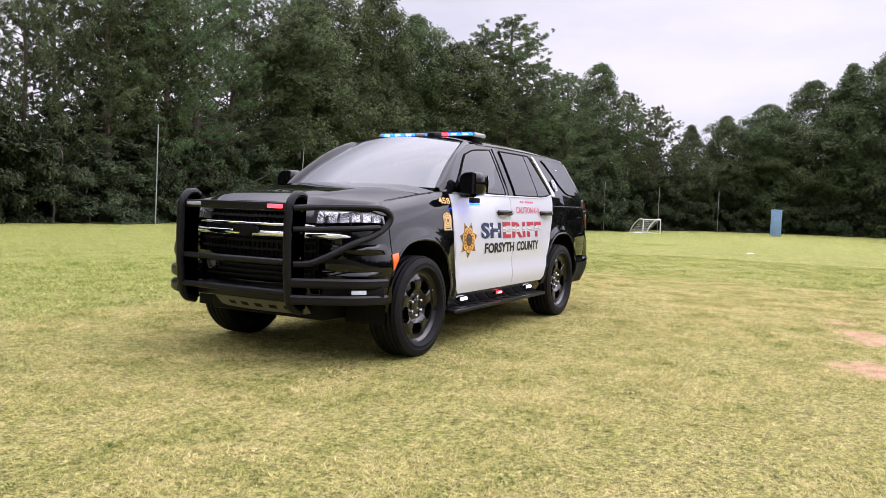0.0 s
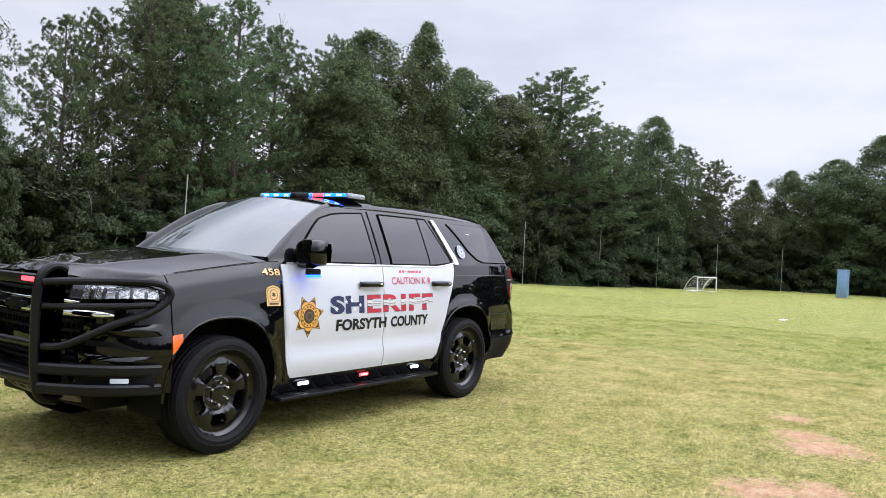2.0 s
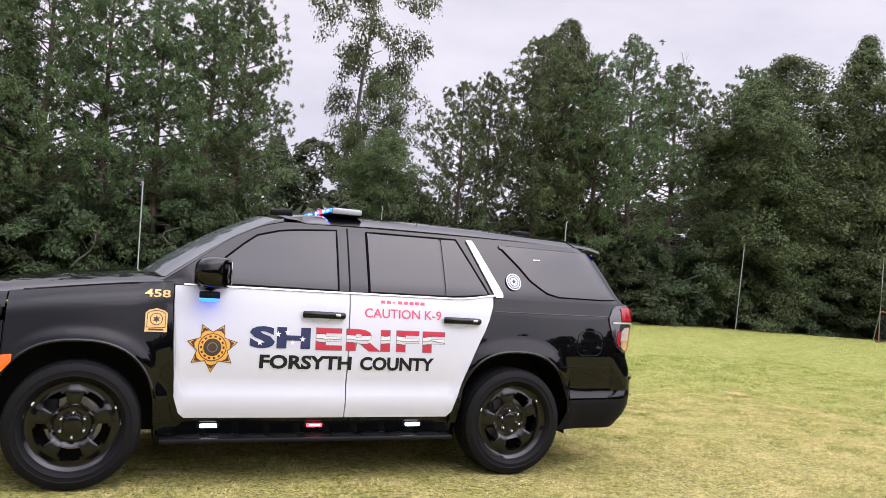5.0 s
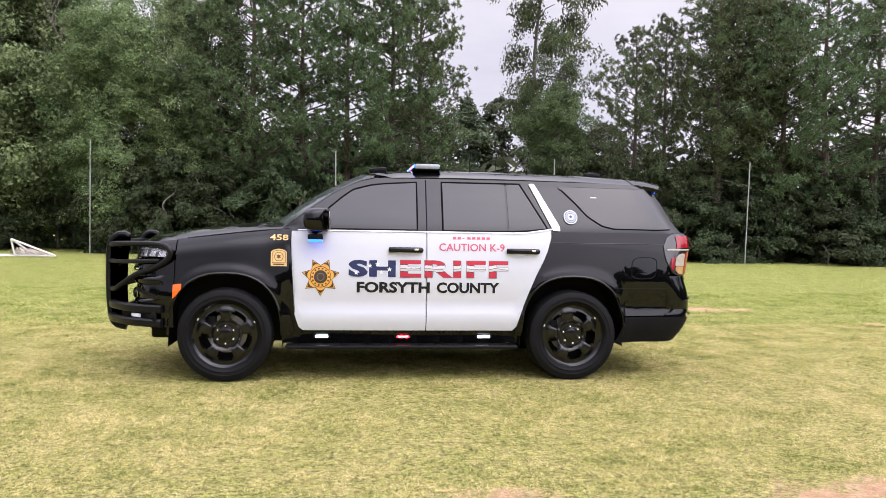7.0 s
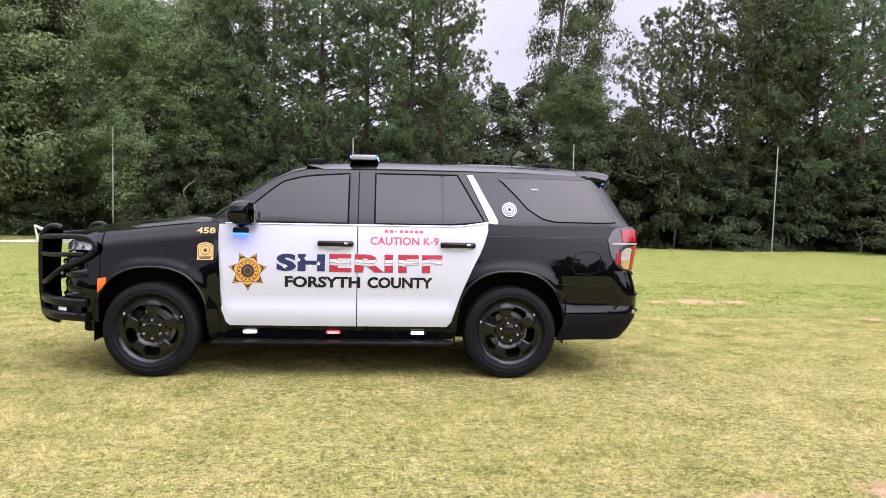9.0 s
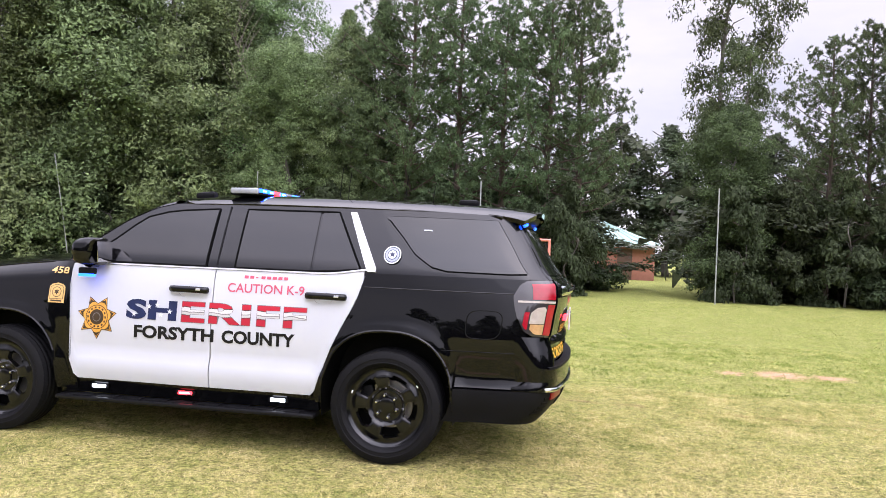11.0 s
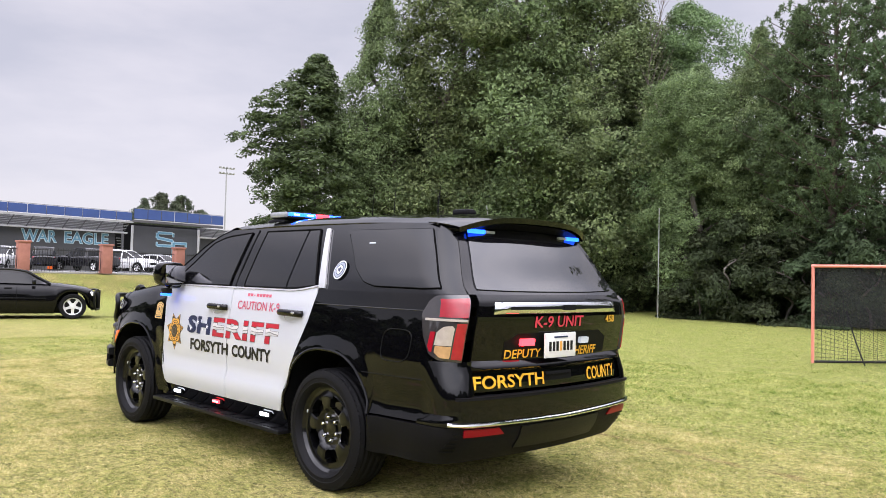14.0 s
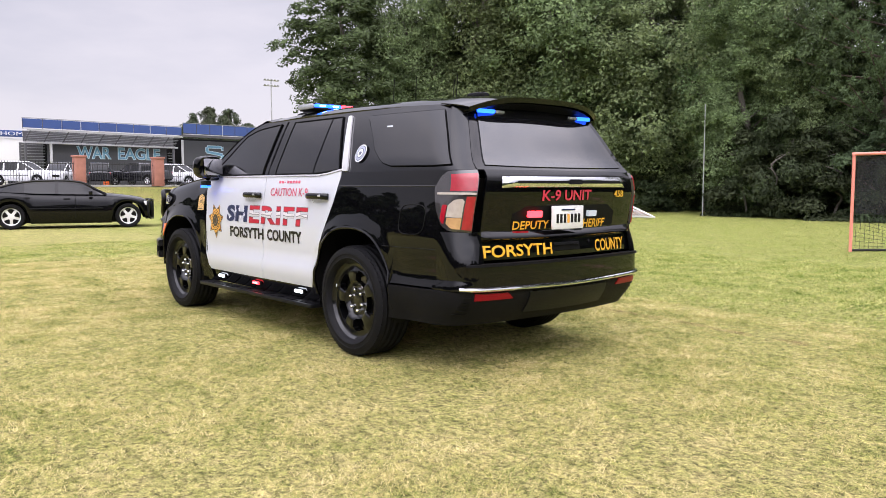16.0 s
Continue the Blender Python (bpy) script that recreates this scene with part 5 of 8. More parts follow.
    # barrel's near-black holds the shadow inside the wheel, not its enamel colour
    part("barrel", revolve([(0.290, 0.098), (0.284, 0.055), (0.263, 0.0), (0.258, -0.10)], 60), M["dark"], wheel, "inner barrel, near-black for the shade inside")
    part("tyre", tyre_bm, M["rubber"], wheel, "black tyre with worn sidewall", 30)
    part("brake_disc", revolve([(0.0, -0.02), (0.17, -0.02), (0.17, -0.04)], 40), M["steel"], wheel)
    # dark disc added to keep the wheel openings black
    part("brake_shield", revolve([(0.0, -0.06), (0.20, -0.06), (0.262, -0.055), (0.262, -0.075)], 40), M["dark"], wheel)
    part("brake_caliper", box_bm((0.10, 0.08, 0.20), (0.14, -0.02, 0.06), 0.02), M["dark"], wheel)
    for k in range(6):
        th = 2 * math.pi * (k + 0.5) / 6
        nut = revolve([(0.0, 0.088), (0.008, 0.086), (0.0145, 0.077), (0.0145, 0.048)], 8)
        part("lug_nut", nut, M["chrome"], wheel, "chrome lug nut").location = (0.078 * math.cos(th), 0, 0.078 * math.sin(th))
    part("centre_cap", revolve([(0.0, 0.066), (0.045, 0.066), (0.056, 0.062), (0.060, 0.050)], 28), M["rim"], wheel)
    for th, ln in ((2.72, 0.018), (0.52, 0.024)):
        part("balance_weight", box_bm((0.012, 0.006, ln), (0.268 * math.cos(th), 0.078, 0.268 * math.sin(th)), 0.002, turn=Matrix.Rotation(-th, 4, "Y")), M["whitevinyl"], wheel, "small pale balance weight")
    return wheel


first_wheel = wheel_thing(suv)
first_wheel.matrix_basis = pose(1.5355, 0.872, 0.403)
for x, s in ((-1.5355, 1), (1.5355, -1), (-1.5355, -1)):
    copy_thing(first_wheel, pose(x, 0.872 * s, 0.403, 0, 11 if s > 0 else -7, 0 if s > 0 else 180))


# ---- lettering ----
def letters(name, text, mat, place, x0, x1, z0, z1, parent=None, label="", weight=0.0, shear=0.0, space=1.0):
    """Flat lettering fitted into x0..x1, z0..z1 of a surface: place(x, z) gives the point."""
    cu = bpy.data.curves.new("lettering", "FONT")
    cu.body = text
    cu.size = 1.0
    cu.offset = weight
    cu.shear = shear
    cu.space_character = space
    cu.resolution_u = 3
    ob = new("lettering_tmp", cu)
    bpy.context.view_layer.update()
    mesh = bpy.data.meshes.new_from_object(ob.evaluated_get(bpy.context.evaluated_depsgraph_get()))
    bpy.data.objects.remove(ob)
    co = np.array([v.co for v in mesh.vertices])
    lo_, hi_ = co.min(axis=0), co.max(axis=0)
    for v in mesh.vertices:
        a = (v.co.x - lo_[0]) / (hi_[0] - lo_[0])
        b = (v.co.y - lo_[1]) / (hi_[1] - lo_[1])
        v.co = place(x0 + (x1 - x0) * a, z0 + (z1 - z0) * b)
    split_letters(mesh, text, mat, parent, label)


def split_letters(mesh, text, mat, parent, label):
    """Each character becomes a part of its own."""
    root = list(range(len(mesh.vertices)))

    def find(i):
        while root[i] != i:
            root[i] = root[root[i]]
            i = root[i]
        return i
    for f in mesh.polygons:
        a = find(f.vertices[0])
        for i in f.vertices[1:]:
            root[find(i)] = a
    groups = {}
    for f in mesh.polygons:
        groups.setdefault(find(f.vertices[0]), []).append(list(f.vertices))
    for faces in groups.values():
        ids = sorted({i for f in faces for i in f})
        back = {i: k for k, i in enumerate(ids)}
        m = bpy.data.meshes.new("letter")
        m.from_pydata([mesh.vertices[i].co for i in ids], [], [[back[i] for i in f] for f in faces])
        link("letter", m, mat, parent, "letter of " + label)
    bpy.data.meshes.remove(mesh)


def on_side(x, z):
    return skin(x, z) + skin_normal(x, z) * 0.0035


def on_tail(y, z):
    w = -2.82 - (1 - y / 0.78) * 0.78
    return skin(w, z) + skin_normal(w, z) * 0.006


letters("lettering", "SH", M["navy"], on_side, 0.488, 0.075, 0.918, 1.066, suv, "SHERIFF, navy first letters", weight=0.050, space=1.06)
letters("lettering", "ERIFF", M["outline"], lambda x, z: skin(x, z) + skin_normal(x, z) * 0.0022, 0.039, -0.934, 0.914, 1.070, suv, "SHERIFF, thin dark letter edge", weight=0.046, space=1.10)
letters("lettering", "ERIFF", M["flag"], on_side, 0.035, -0.930, 0.918, 1.066, suv, "SHERIFF, red and white striped letters", weight=0.036, space=1.10)
letters("lettering", "FORSYTH", M["blackvinyl"], on_side, 0.414, -0.228, 0.780, 0.876, suv, "FORSYTH in black", weight=0.038)
letters("lettering", "COUNTY", M["blackvinyl"], on_side, -0.290, -0.853, 0.780, 0.876, suv, "COUNTY in black", weight=0.038)
letters("lettering", "CAUTION K-9", M["pinkvinyl"], on_side, -0.310, -0.901, 1.153, 1.220, suv, "CAUTION K-9 in red", weight=0.012)
for k in range(8):
    w = -0.432 - 0.0435 * k
    if k == 2:
        panel("name_bar", w - 0.018, w, const(1.264), const(1.272), M["pinkvinyl"], suv, off=0.003, thick=0.003, nz=1, step=0.03)
        continue
    panel("name_bar", w - 0.030, w, const(1.258), const(1.279), M["pinkvinyl"], suv, off=0.003, thick=0.003, nz=1, step=0.03)
letters("lettering", "458", M["goldpale"], on_side, 1.171, 1.010, 1.226, 1.276, suv, "458 in gold", weight=0.02)
letters("lettering", "K-9 UNIT", M["redvinyl"], on_tail, 0.30, -0.20, 1.140, 1.212, suv, "K-9 UNIT in red", weight=0.02)
letters("lettering", "458", M["yellow"], on_tail, -0.49, -0.62, 1.158, 1.206, suv, "458 in amber", weight=0.015)
letters("lettering", "DEPUTY", M["yellow"], on_tail, 0.53, 0.21, 0.955, 1.010, suv, "DEPUTY in amber", weight=0.015)
letters("lettering", "SHERIFF", M["yellow"], on_tail, -0.108, -0.402, 0.950, 1.010, suv, "SHERIFF in amber", weight=0.015)
letters("lettering", "FORSYTH", M["yellow"], on_tail, 0.755, 0.165, 0.780, 0.858, suv, "FORSYTH in amber", weight=0.02)
letters("lettering", "COUNTY", M["yellow"], on_tail, -0.300, -0.690, 0.772, 0.858, suv, "COUNTY in amber", weight=0.02)


def decal(name, outline, mat, place, parent, label=""):
    """A flat decal: outline points in surface coordinates."""
    bm = bmesh.new()
    mid = (sum(a for a, b in outline) / len(outline), sum(b for a, b in outline) / len(outline))
    hub, rim = bm.verts.new(place(*mid)), [bm.verts.new(place(a, b)) for a, b in outline]
    for k in range(len(rim)):
        bm.faces.new((hub, rim[k - 1], rim[k]))
    return part(name, bm, mat, parent, label, None)


def ring_pts(cx, cz, r, n=28, phase=0.0):
    return [(cx + r * math.cos(phase + 2 * math.pi * k / n), cz + r * math.sin(phase + 2 * math.pi * k / n)) for k in range(n)]


def star_pts(cx, cz, r, inner, n=7, phase=math.pi / 2):
    return [(cx + (r if k % 2 == 0 else inner) * math.cos(phase + math.pi * k / n), cz + (r if k % 2 == 0 else inner) * math.sin(phase + math.pi * k / n)) for k in range(2 * n)]


def lifted(h):
    return lambda a, b: skin(a, b) + skin_normal(a, b) * h


star = decal("star_badge", star_pts(0.728, 0.914, 0.168, 0.102, 7, -math.pi / 2), M["brown"], lifted(0.0030), suv, "gold and black seven-point star badge")
decal("star_face", star_pts(0.728, 0.914, 0.158, 0.096, 7, -math.pi / 2), M["gold"], lifted(0.0042), star)
for k in range(7):
    a = -math.pi / 2 + 2 * math.pi * k / 7
    cx, cz = 0.728 + 0.122 * math.cos(a), 0.914 + 0.122 * math.sin(a)
    t = [(cx + 0.022 * math.cos(a), cz + 0.022 * math.sin(a)), (cx + 0.034 * math.cos(a + 2.0), cz + 0.034 * math.sin(a + 2.0)), (cx - 0.004 * math.cos(a), cz - 0.004 * math.sin(a)), (cx + 0.034 * math.cos(a - 2.0), cz + 0.034 * math.sin(a - 2.0))]
    decal("star_point_mark", t, M["brown"], lifted(0.0052), star)
decal("star_ring", ring_pts(0.728, 0.914, 0.092), M["brown"], lifted(0.0054), star)
decal("star_ring_gold", ring_pts(0.728, 0.914, 0.086), M["gold"], lifted(0.0064), star)
for k in range(14):
    a = 2 * math.pi * k / 14
    decal("star_text_bar", [(0.728 + r * math.cos(a + d), 0.914 + r * math.sin(a + d)) for r, d in ((0.066, -0.12), (0.079, -0.10), (0.079, 0.10), (0.066, 0.12))], M["brown"], lifted(0.0072), star)
decal("star_centre", ring_pts(0.728, 0.914, 0.058), M["brown"], lifted(0.0074), star)
decal("star_seal", ring_pts(0.728, 0.914, 0.034, 12), M["outline"], lifted(0.0084), star)
decal("star_seal_core", ring_pts(0.728, 0.914, 0.028, 12), M["brown"], lifted(0.0092), star)
shield = decal("fender_badge", [(1.157, 1.003), (1.157, 1.125), (1.137, 1.143), (1.089, 1.155), (1.041, 1.143), (1.021, 1.125), (1.021, 1.003)], M["goldpale"], lifted(0.0032), suv, "gold accreditation badge")
decal("badge_field", [(1.147, 1.030), (1.147, 1.120), (1.130, 1.134), (1.089, 1.144), (1.048, 1.134), (1.031, 1.120), (1.031, 1.030)], M["brown"], lifted(0.0042), shield)
decal("badge_gold", [(1.143, 1.034), (1.143, 1.117), (1.128, 1.130), (1.089, 1.139), (1.050, 1.130), (1.035, 1.117), (1.035, 1.034)], M["goldpale"], lifted(0.0050), shield)
decal("badge_ring", ring_pts(1.089, 1.085, 0.040, 20), M["brown"], lifted(0.0058), shield)
decal("badge_disc", ring_pts(1.089, 1.085, 0.035, 20), M["goldpale"], lifted(0.0066), shield)
decal("badge_eagle", star_pts(1.089, 1.085, 0.024, 0.012, 6), M["brown"], lifted(0.0074), shield)
decal("badge_text_bar", [(1.135, 1.012), (1.135, 1.024), (1.043, 1.024), (1.043, 1.012)], M["brown"], lifted(0.0048), shield)
seal = decal("round_badge", ring_pts(-1.523, 1.472, 0.064, 32), M["whitevinyl"], lifted(0.008), suv, "round white seal on the rear pillar")
decal("seal_ring", ring_pts(-1.523, 1.472, 0.056, 32), M["navy"], lifted(0.009), seal)
decal("seal_disc", ring_pts(-1.523, 1.472, 0.050, 32), M["sealgrey"], lifted(0.010), seal)
decal("seal_inner_ring", ring_pts(-1.523, 1.472, 0.036, 24), M["navy"], lifted(0.011), seal)
decal("seal_core", ring_pts(-1.523, 1.472, 0.030, 24), M["whitevinyl"], lifted(0.012), seal)
decal("seal_emblem", star_pts(-1.523, 1.472, 0.022, 0.012, 5), M["navy"], lifted(0.013), seal)
for cx, cz in ((0.42, 0.955), (0.30, 1.015), (0.235, 1.03), (0.20, 0.96), (0.13, 0.985)):
    decal("letter_star", star_pts(cx, cz, 0.022, 0.009, 5), M["whitevinyl"], lifted(0.0055), suv)


# ---- vegetation ----
rng = np.random.default_rng(7)
M["bark_pine"] = material("pine_bark", (0.10, 0.075, 0.06), 0.9, vary=0.4, scale=3, bump=0.6, bump_scale=14)
M["bark"] = material("grey_bark", (0.13, 0.115, 0.10), 0.9, vary=0.35, scale=3, bump=0.5, bump_scale=16)
M["dead"] = material("dead_wood", (0.20, 0.17, 0.15), 0.9, vary=0.25, scale=3)
M["leaf"] = material("broad_leaves", (0.088, 0.114, 0.046), 0.6, vary=0.9, scale=1.7, island=0.9, translucent=0.34, obj_vary=0.32, spec=0.2)
M["leaf_light"] = material("light_green_leaves", (0.162, 0.212, 0.090), 0.6, vary=0.9, scale=1.7, island=0.95, translucent=0.34, obj_vary=0.24, spec=0.2)
# darker leaf colour, lowered for the shade inside the wood
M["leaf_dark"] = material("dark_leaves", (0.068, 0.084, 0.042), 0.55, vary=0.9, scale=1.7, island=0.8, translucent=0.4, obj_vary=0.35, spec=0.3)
# shrub green darkened: the shade under the trees is put into its colour
M["under"] = material("shaded_understorey_leaves", (0.052, 0.068, 0.032), 0.6, island=0.9, translucent=0.3, obj_vary=0.45, spec=0.12)
M["needle"] = material("pine_needles", (0.122, 0.160, 0.078), 0.65, vary=0.9, scale=1.7, island=0.8, translucent=0.32, obj_vary=0.4, spec=0.12)


def leaf_mesh(name, centres, sizes, normals, ratio=0.62):
    """Small pointed leaves, each turned its own way round its normal."""
    k = len(centres)
    rnd = rng.normal(size=(k, 3))
    u = np.cross(normals, rnd)
    u /= np.linalg.norm(u, axis=1)[:, None] + 1e-9
    v = np.cross(normals, u)
    s = sizes[:, None]
    p = np.stack([centres - u * s + v * s * ratio, centres - u * s * 0.55 - v * s * ratio, centres + u * s * 1.25], 1).reshape(-1, 3)
    return array_mesh(name, p, np.arange(3 * k).reshape(-1, 3))


def crown_mesh(name, height, radius, sprays, per, base=0.06, seed=0, leaf=0.04, outline=((0, 0.55), (0.3, 1.0), (0.7, 0.85), (1, 0.12)), spray=0.42, thick=0.6):
    """A crown of leafy sprays: flattened, drooping tufts set on lobed limbs, with hollows between the tiers."""
    r = np.random.default_rng(seed)
    wide = ease(outline)
    lobes = [(r.uniform(0, 6.28), r.uniform(0.15, 0.38), r.uniform(1.5, 4.0), r.uniform(0, 6.28)) for _ in range(4)]
    limbs = []
    for k in range(max(10, sprays // 9)):
        f = (k + r.uniform(0, 1)) / max(10, sprays // 9)
        limbs.append((f, k * 2.399 + r.uniform(-0.6, 0.6), r.uniform(0.55, 1.22)))
    cs, ns, sz = [], [], []
    for k in range(sprays):
        f, th, out = limbs[k % len(limbs)]
        f = min(max(f + r.normal(scale=0.030), 0.0), 1.0)
        th = th + r.normal(scale=0.30)
        lobe = 1 + sum(a * math.sin(n * f * 3 + c) * math.cos(th - b) for b, a, n, c in lobes)
        reach = radius * wide(f) * lobe * out
        along_ = r.uniform(0.30, 1.0) ** 0.6
        off = reach * along_
        size = radius * spray * r.uniform(0.55, 1.1) * (0.55 + 0.45 * wide(f))
        c = np.array([off * math.cos(th), off * math.sin(th), height * (base + (0.985 - base) * f) - 0.10 * off])
        n = max(8, int(per * (size / (radius * spray)) ** 1.6))
        d = r.normal(size=(n, 3))
        d /= np.linalg.norm(d, axis=1)[:, None]
        q = d * size * r.uniform(0.15, 1.0, (n, 1)) ** 0.6
        q[:, 2] *= thick
        away = np.array([math.cos(th), math.sin(th)])
        q[:, 2] -= 0.32 * np.maximum(q[:, :2] @ away, -0.2 * size)
        cs.append(c + q)
        nn = d * 0.65 + np.array([away[0] * 0.5, away[1] * 0.5, 0.75]) + r.normal(scale=0.62, size=(n, 3))
        ns.append(nn / np.linalg.norm(nn, axis=1)[:, None])
        sz.append(r.uniform(0.6, 1.3, n) * leaf)
    cs, ns, sz = np.concatenate(cs), np.concatenate(ns), np.concatenate(sz)
    cs[:, 2] = np.maximum(cs[:, 2], 0.05)
    return leaf_mesh(name, cs, sz, ns)


def trunk_bm(height, r0, limbs, seed, spread, start=0.25, droop=0.0, reach=0.8):
    r = random.Random(seed)
    bm = bmesh.new()
    lean = [(r.uniform(-0.15, 0.15) * k, r.uniform(-0.15, 0.15) * k, height * k / 6) for k in range(7)]
    lean[0] = (0, 0, -0.2)
    path = smooth_path(lean, 3)
    tube_bm(path, lambda t: r0 * (1.25 - 1.15 * t) + 0.012 + 0.25 * r0 * max(0, 0.08 - t) / 0.08, 8, bm)
    for k in range(limbs):
        f = start + (0.96 - start) * (k + r.random()) / limbs
        i = min(int(f * (len(path) - 1)), len(path) - 2)
        p = path[i].lerp(path[i + 1], f * (len(path) - 1) - i)
        th = r.uniform(0, 6.28)
        ln = spread * reach * (1.05 - f) ** 0.6 * r.uniform(0.7, 1.1)
        up = r.uniform(0.35, 0.8) - droop
        q1 = p + Vector((math.cos(th) * ln * 0.5, math.sin(th) * ln * 0.5, ln * 0.5 * up + 0.1))
        q2 = p + Vector((math.cos(th + 0.2) * ln, math.sin(th + 0.2) * ln, ln * up))
        rr = r0 * 0.42 * (1.1 - f)
        tube_bm([p, q1, q2], lambda t, rr=rr: rr * (1 - 0.8 * t) + 0.006, 5, bm)
    return bm


def pine_parts(seed, height=10.0, start=0.28, spread=1.9):
    """Trunk with whorled boughs; tufts of needles along the outer part of each bough."""
    r = np.random.default_rng(seed)
    bm = bmesh.new()
    path = smooth_path([(0, 0, -0.2), (0.05, 0.02, height * 0.3), (-0.05, 0.06, height * 0.6), (0.04, 0, height * 0.99)], 6)
    tube_bm(path, lambda t: 0.16 * (1 - 0.92 * t) + 0.01, 8, bm)
    cs, ds = [], []
    count = 84
    for k in range(count):
        f = start + (0.985 - start) * (k / count) ** 0.9
        z = f * height
        g = (f - start) / (1 - start)
        ln = spread * (0.30 + 0.95 * math.sin(math.pi * min(1, 0.22 + 0.60 * g)) ** 1.2) * (1 - g ** 3.5) * r.uniform(0.6, 1.15) + 0.18
        th = k * 2.4 + r.uniform(-0.5, 0.5)
        rise = r.uniform(0.05, 0.45) + 0.35 * g
        tip = np.array([math.cos(th) * ln, math.sin(th) * ln, ln * rise])
        root = np.array([0, 0, z])
        bow = root + tip * 0.5 + np.array([0, 0, -0.06 * ln])
        tube_bm([Vector(root), Vector(bow), Vector(root + tip)], lambda t: 0.030 * (1 - 0.8 * t) * (1.2 - f) + 0.006, 4, bm)
        tufts = max(7, int(ln * 13.0))
        for j in range(tufts):
            s = r.uniform(0.30, 1.05)
            c = root + tip * s + r.normal(scale=0.15, size=3) * np.array([1, 1, 0.55]) * (0.6 + ln * 0.3)
            m = 26
            d = r.normal(size=(m, 3)) + np.array([math.cos(th), math.sin(th), 0.55]) * 0.55
            d /= np.linalg.norm(d, axis=1)[:, None]
            cs.append(np.repeat(c[None], m, 0) + d * 0.03)
            ds.append(d * r.uniform(0.06, 0.135, (m, 1)))
    cs, ds = np.concatenate(cs), np.concatenate(ds)
    side = np.cross(ds, rng.normal(size=ds.shape))
    side /= np.linalg.norm(side, axis=1)[:, None] + 1e-9
    side *= 0.042
    p = np.stack([cs - side * 0.5, cs + side * 0.5, cs + ds], 1).reshape(-1, 3)
    return bm, array_mesh("crown", p, np.arange(len(p)).reshape(-1, 3))


def tree_thing(name, label, trunk, crown, bark, leaf):
    ob = tagged(new(name), label, "tree", group="trees along the field edge")
    part("trunk", trunk, bark, ob)
    if crown is not None:
        link("crown", crown, leaf, ob)
    return ob


kinds = {"b": [], "t": [], "g": [], "p": [], "d": [], "s": [], "f": [], "h": [], "k": [], "o": []}
OVATE = ((0, 0.60), (0.18, 0.95), (0.40, 1.0), (0.65, 0.80), (0.85, 0.45), (1, 0.06))
ROUND = ((0, 0.50), (0.22, 0.88), (0.50, 1.0), (0.75, 0.88), (0.92, 0.52), (1, 0.14))
BROAD = ((0, 0.55), (0.25, 0.80), (0.55, 0.95), (0.80, 1.0), (0.94, 0.62), (1, 0.22))
for k in range(4):
    kinds["b"].append(tree_thing("broadleaf_tree", "tall green broadleaf tree, leafy to the ground", trunk_bm(9.2, 0.13, 14, k, 1.7), crown_mesh("crown", 10.0, 2.4, 700, 150, seed=10 + k, leaf=0.054, base=0.03, outline=(OVATE, ROUND, BROAD, ROUND)[k], spray=0.27), M["bark"], M["leaf"]))
for k in range(3):
    kinds["g"].append(tree_thing("broadleaf_tree", "tall light green broadleaf tree in full leaf", trunk_bm(9.2, 0.13, 14, 20 + k, 1.7), crown_mesh("crown", 10.0, 2.4, 1150, 165, seed=120 + k, leaf=0.043, base=0.02, outline=(ROUND, OVATE, ROUND)[k], spray=0.22), M["bark"], M["leaf_light"]))
POINTED = ((0, 0.75), (0.15, 1.0), (0.40, 0.95), (0.66, 0.74), (0.86, 0.42), (1, 0.05))
kinds["k"].append(tree_thing("broadleaf_tree", "dark grey-green broadleaf tree at the wood's end", trunk_bm(9.2, 0.13, 14, 41, 1.7), crown_mesh("crown", 10.0, 2.4, 900, 120, seed=141, leaf=0.066, base=0.02, outline=((0, 0.95), (0.2, 1.0), (0.45, 0.86), (0.70, 0.58), (0.9, 0.28), (1, 0.06)), spray=0.19), M["bark"], M["leaf"]))
for k in range(2):
    kinds["o"].append(tree_thing("broadleaf_tree", "tall light green broadleaf tree with a pointed top", trunk_bm(9.4, 0.13, 14, 44 + k, 1.6), crown_mesh("crown", 10.0, 2.4, 900, 150, seed=146 + 5 * k, leaf=0.045, base=0.02, outline=POINTED, spray=0.22), M["bark"], M["leaf_light"]))
kinds["t"].append(tree_thing("broadleaf_tree", "tall green broadleaf tree with a bare lower trunk", trunk_bm(9.2, 0.10, 14, 26, 1.7), crown_mesh("crown", 10.0, 2.4, 190, 140, seed=130, leaf=0.052, base=0.34, outline=ROUND, spray=0.23), M["bark"], M["leaf"]))
for k in range(3):
    tb, cm = pine_parts(30 + k, spread=(1.9, 1.7, 2.1)[k], start=(0.16, 0.24, 0.10)[k])
    kinds["p"].append(tree_thing("pine_tree", "tall dark green pine with open crown", tb, cm, M["bark_pine"], M["needle"]))
for k in range(2):
    kinds["f"].append(tree_thing("broadleaf_tree", "dark green tree deep in the wood", trunk_bm(9.6, 0.14, 12, 50 + k, 2.0), crown_mesh("crown", 10.0, 2.6, 300, 66, seed=60 + k, leaf=0.125, base=0.03, outline=(OVATE, ROUND)[k], spray=0.30), M["bark"], M["leaf_dark"]))
for k in range(2):
    kinds["h"].append(tree_thing("broadleaf_tree", "broadleaf tree out of view across the field, for reflections", trunk_bm(9.6, 0.14, 10, 55 + k, 2.0), crown_mesh("crown", 10.0, 2.6, 300, 60, seed=65 + k, leaf=0.17, base=0.03, outline=(OVATE, ROUND)[k], spray=0.34), M["bark"], M["leaf_dark"]))
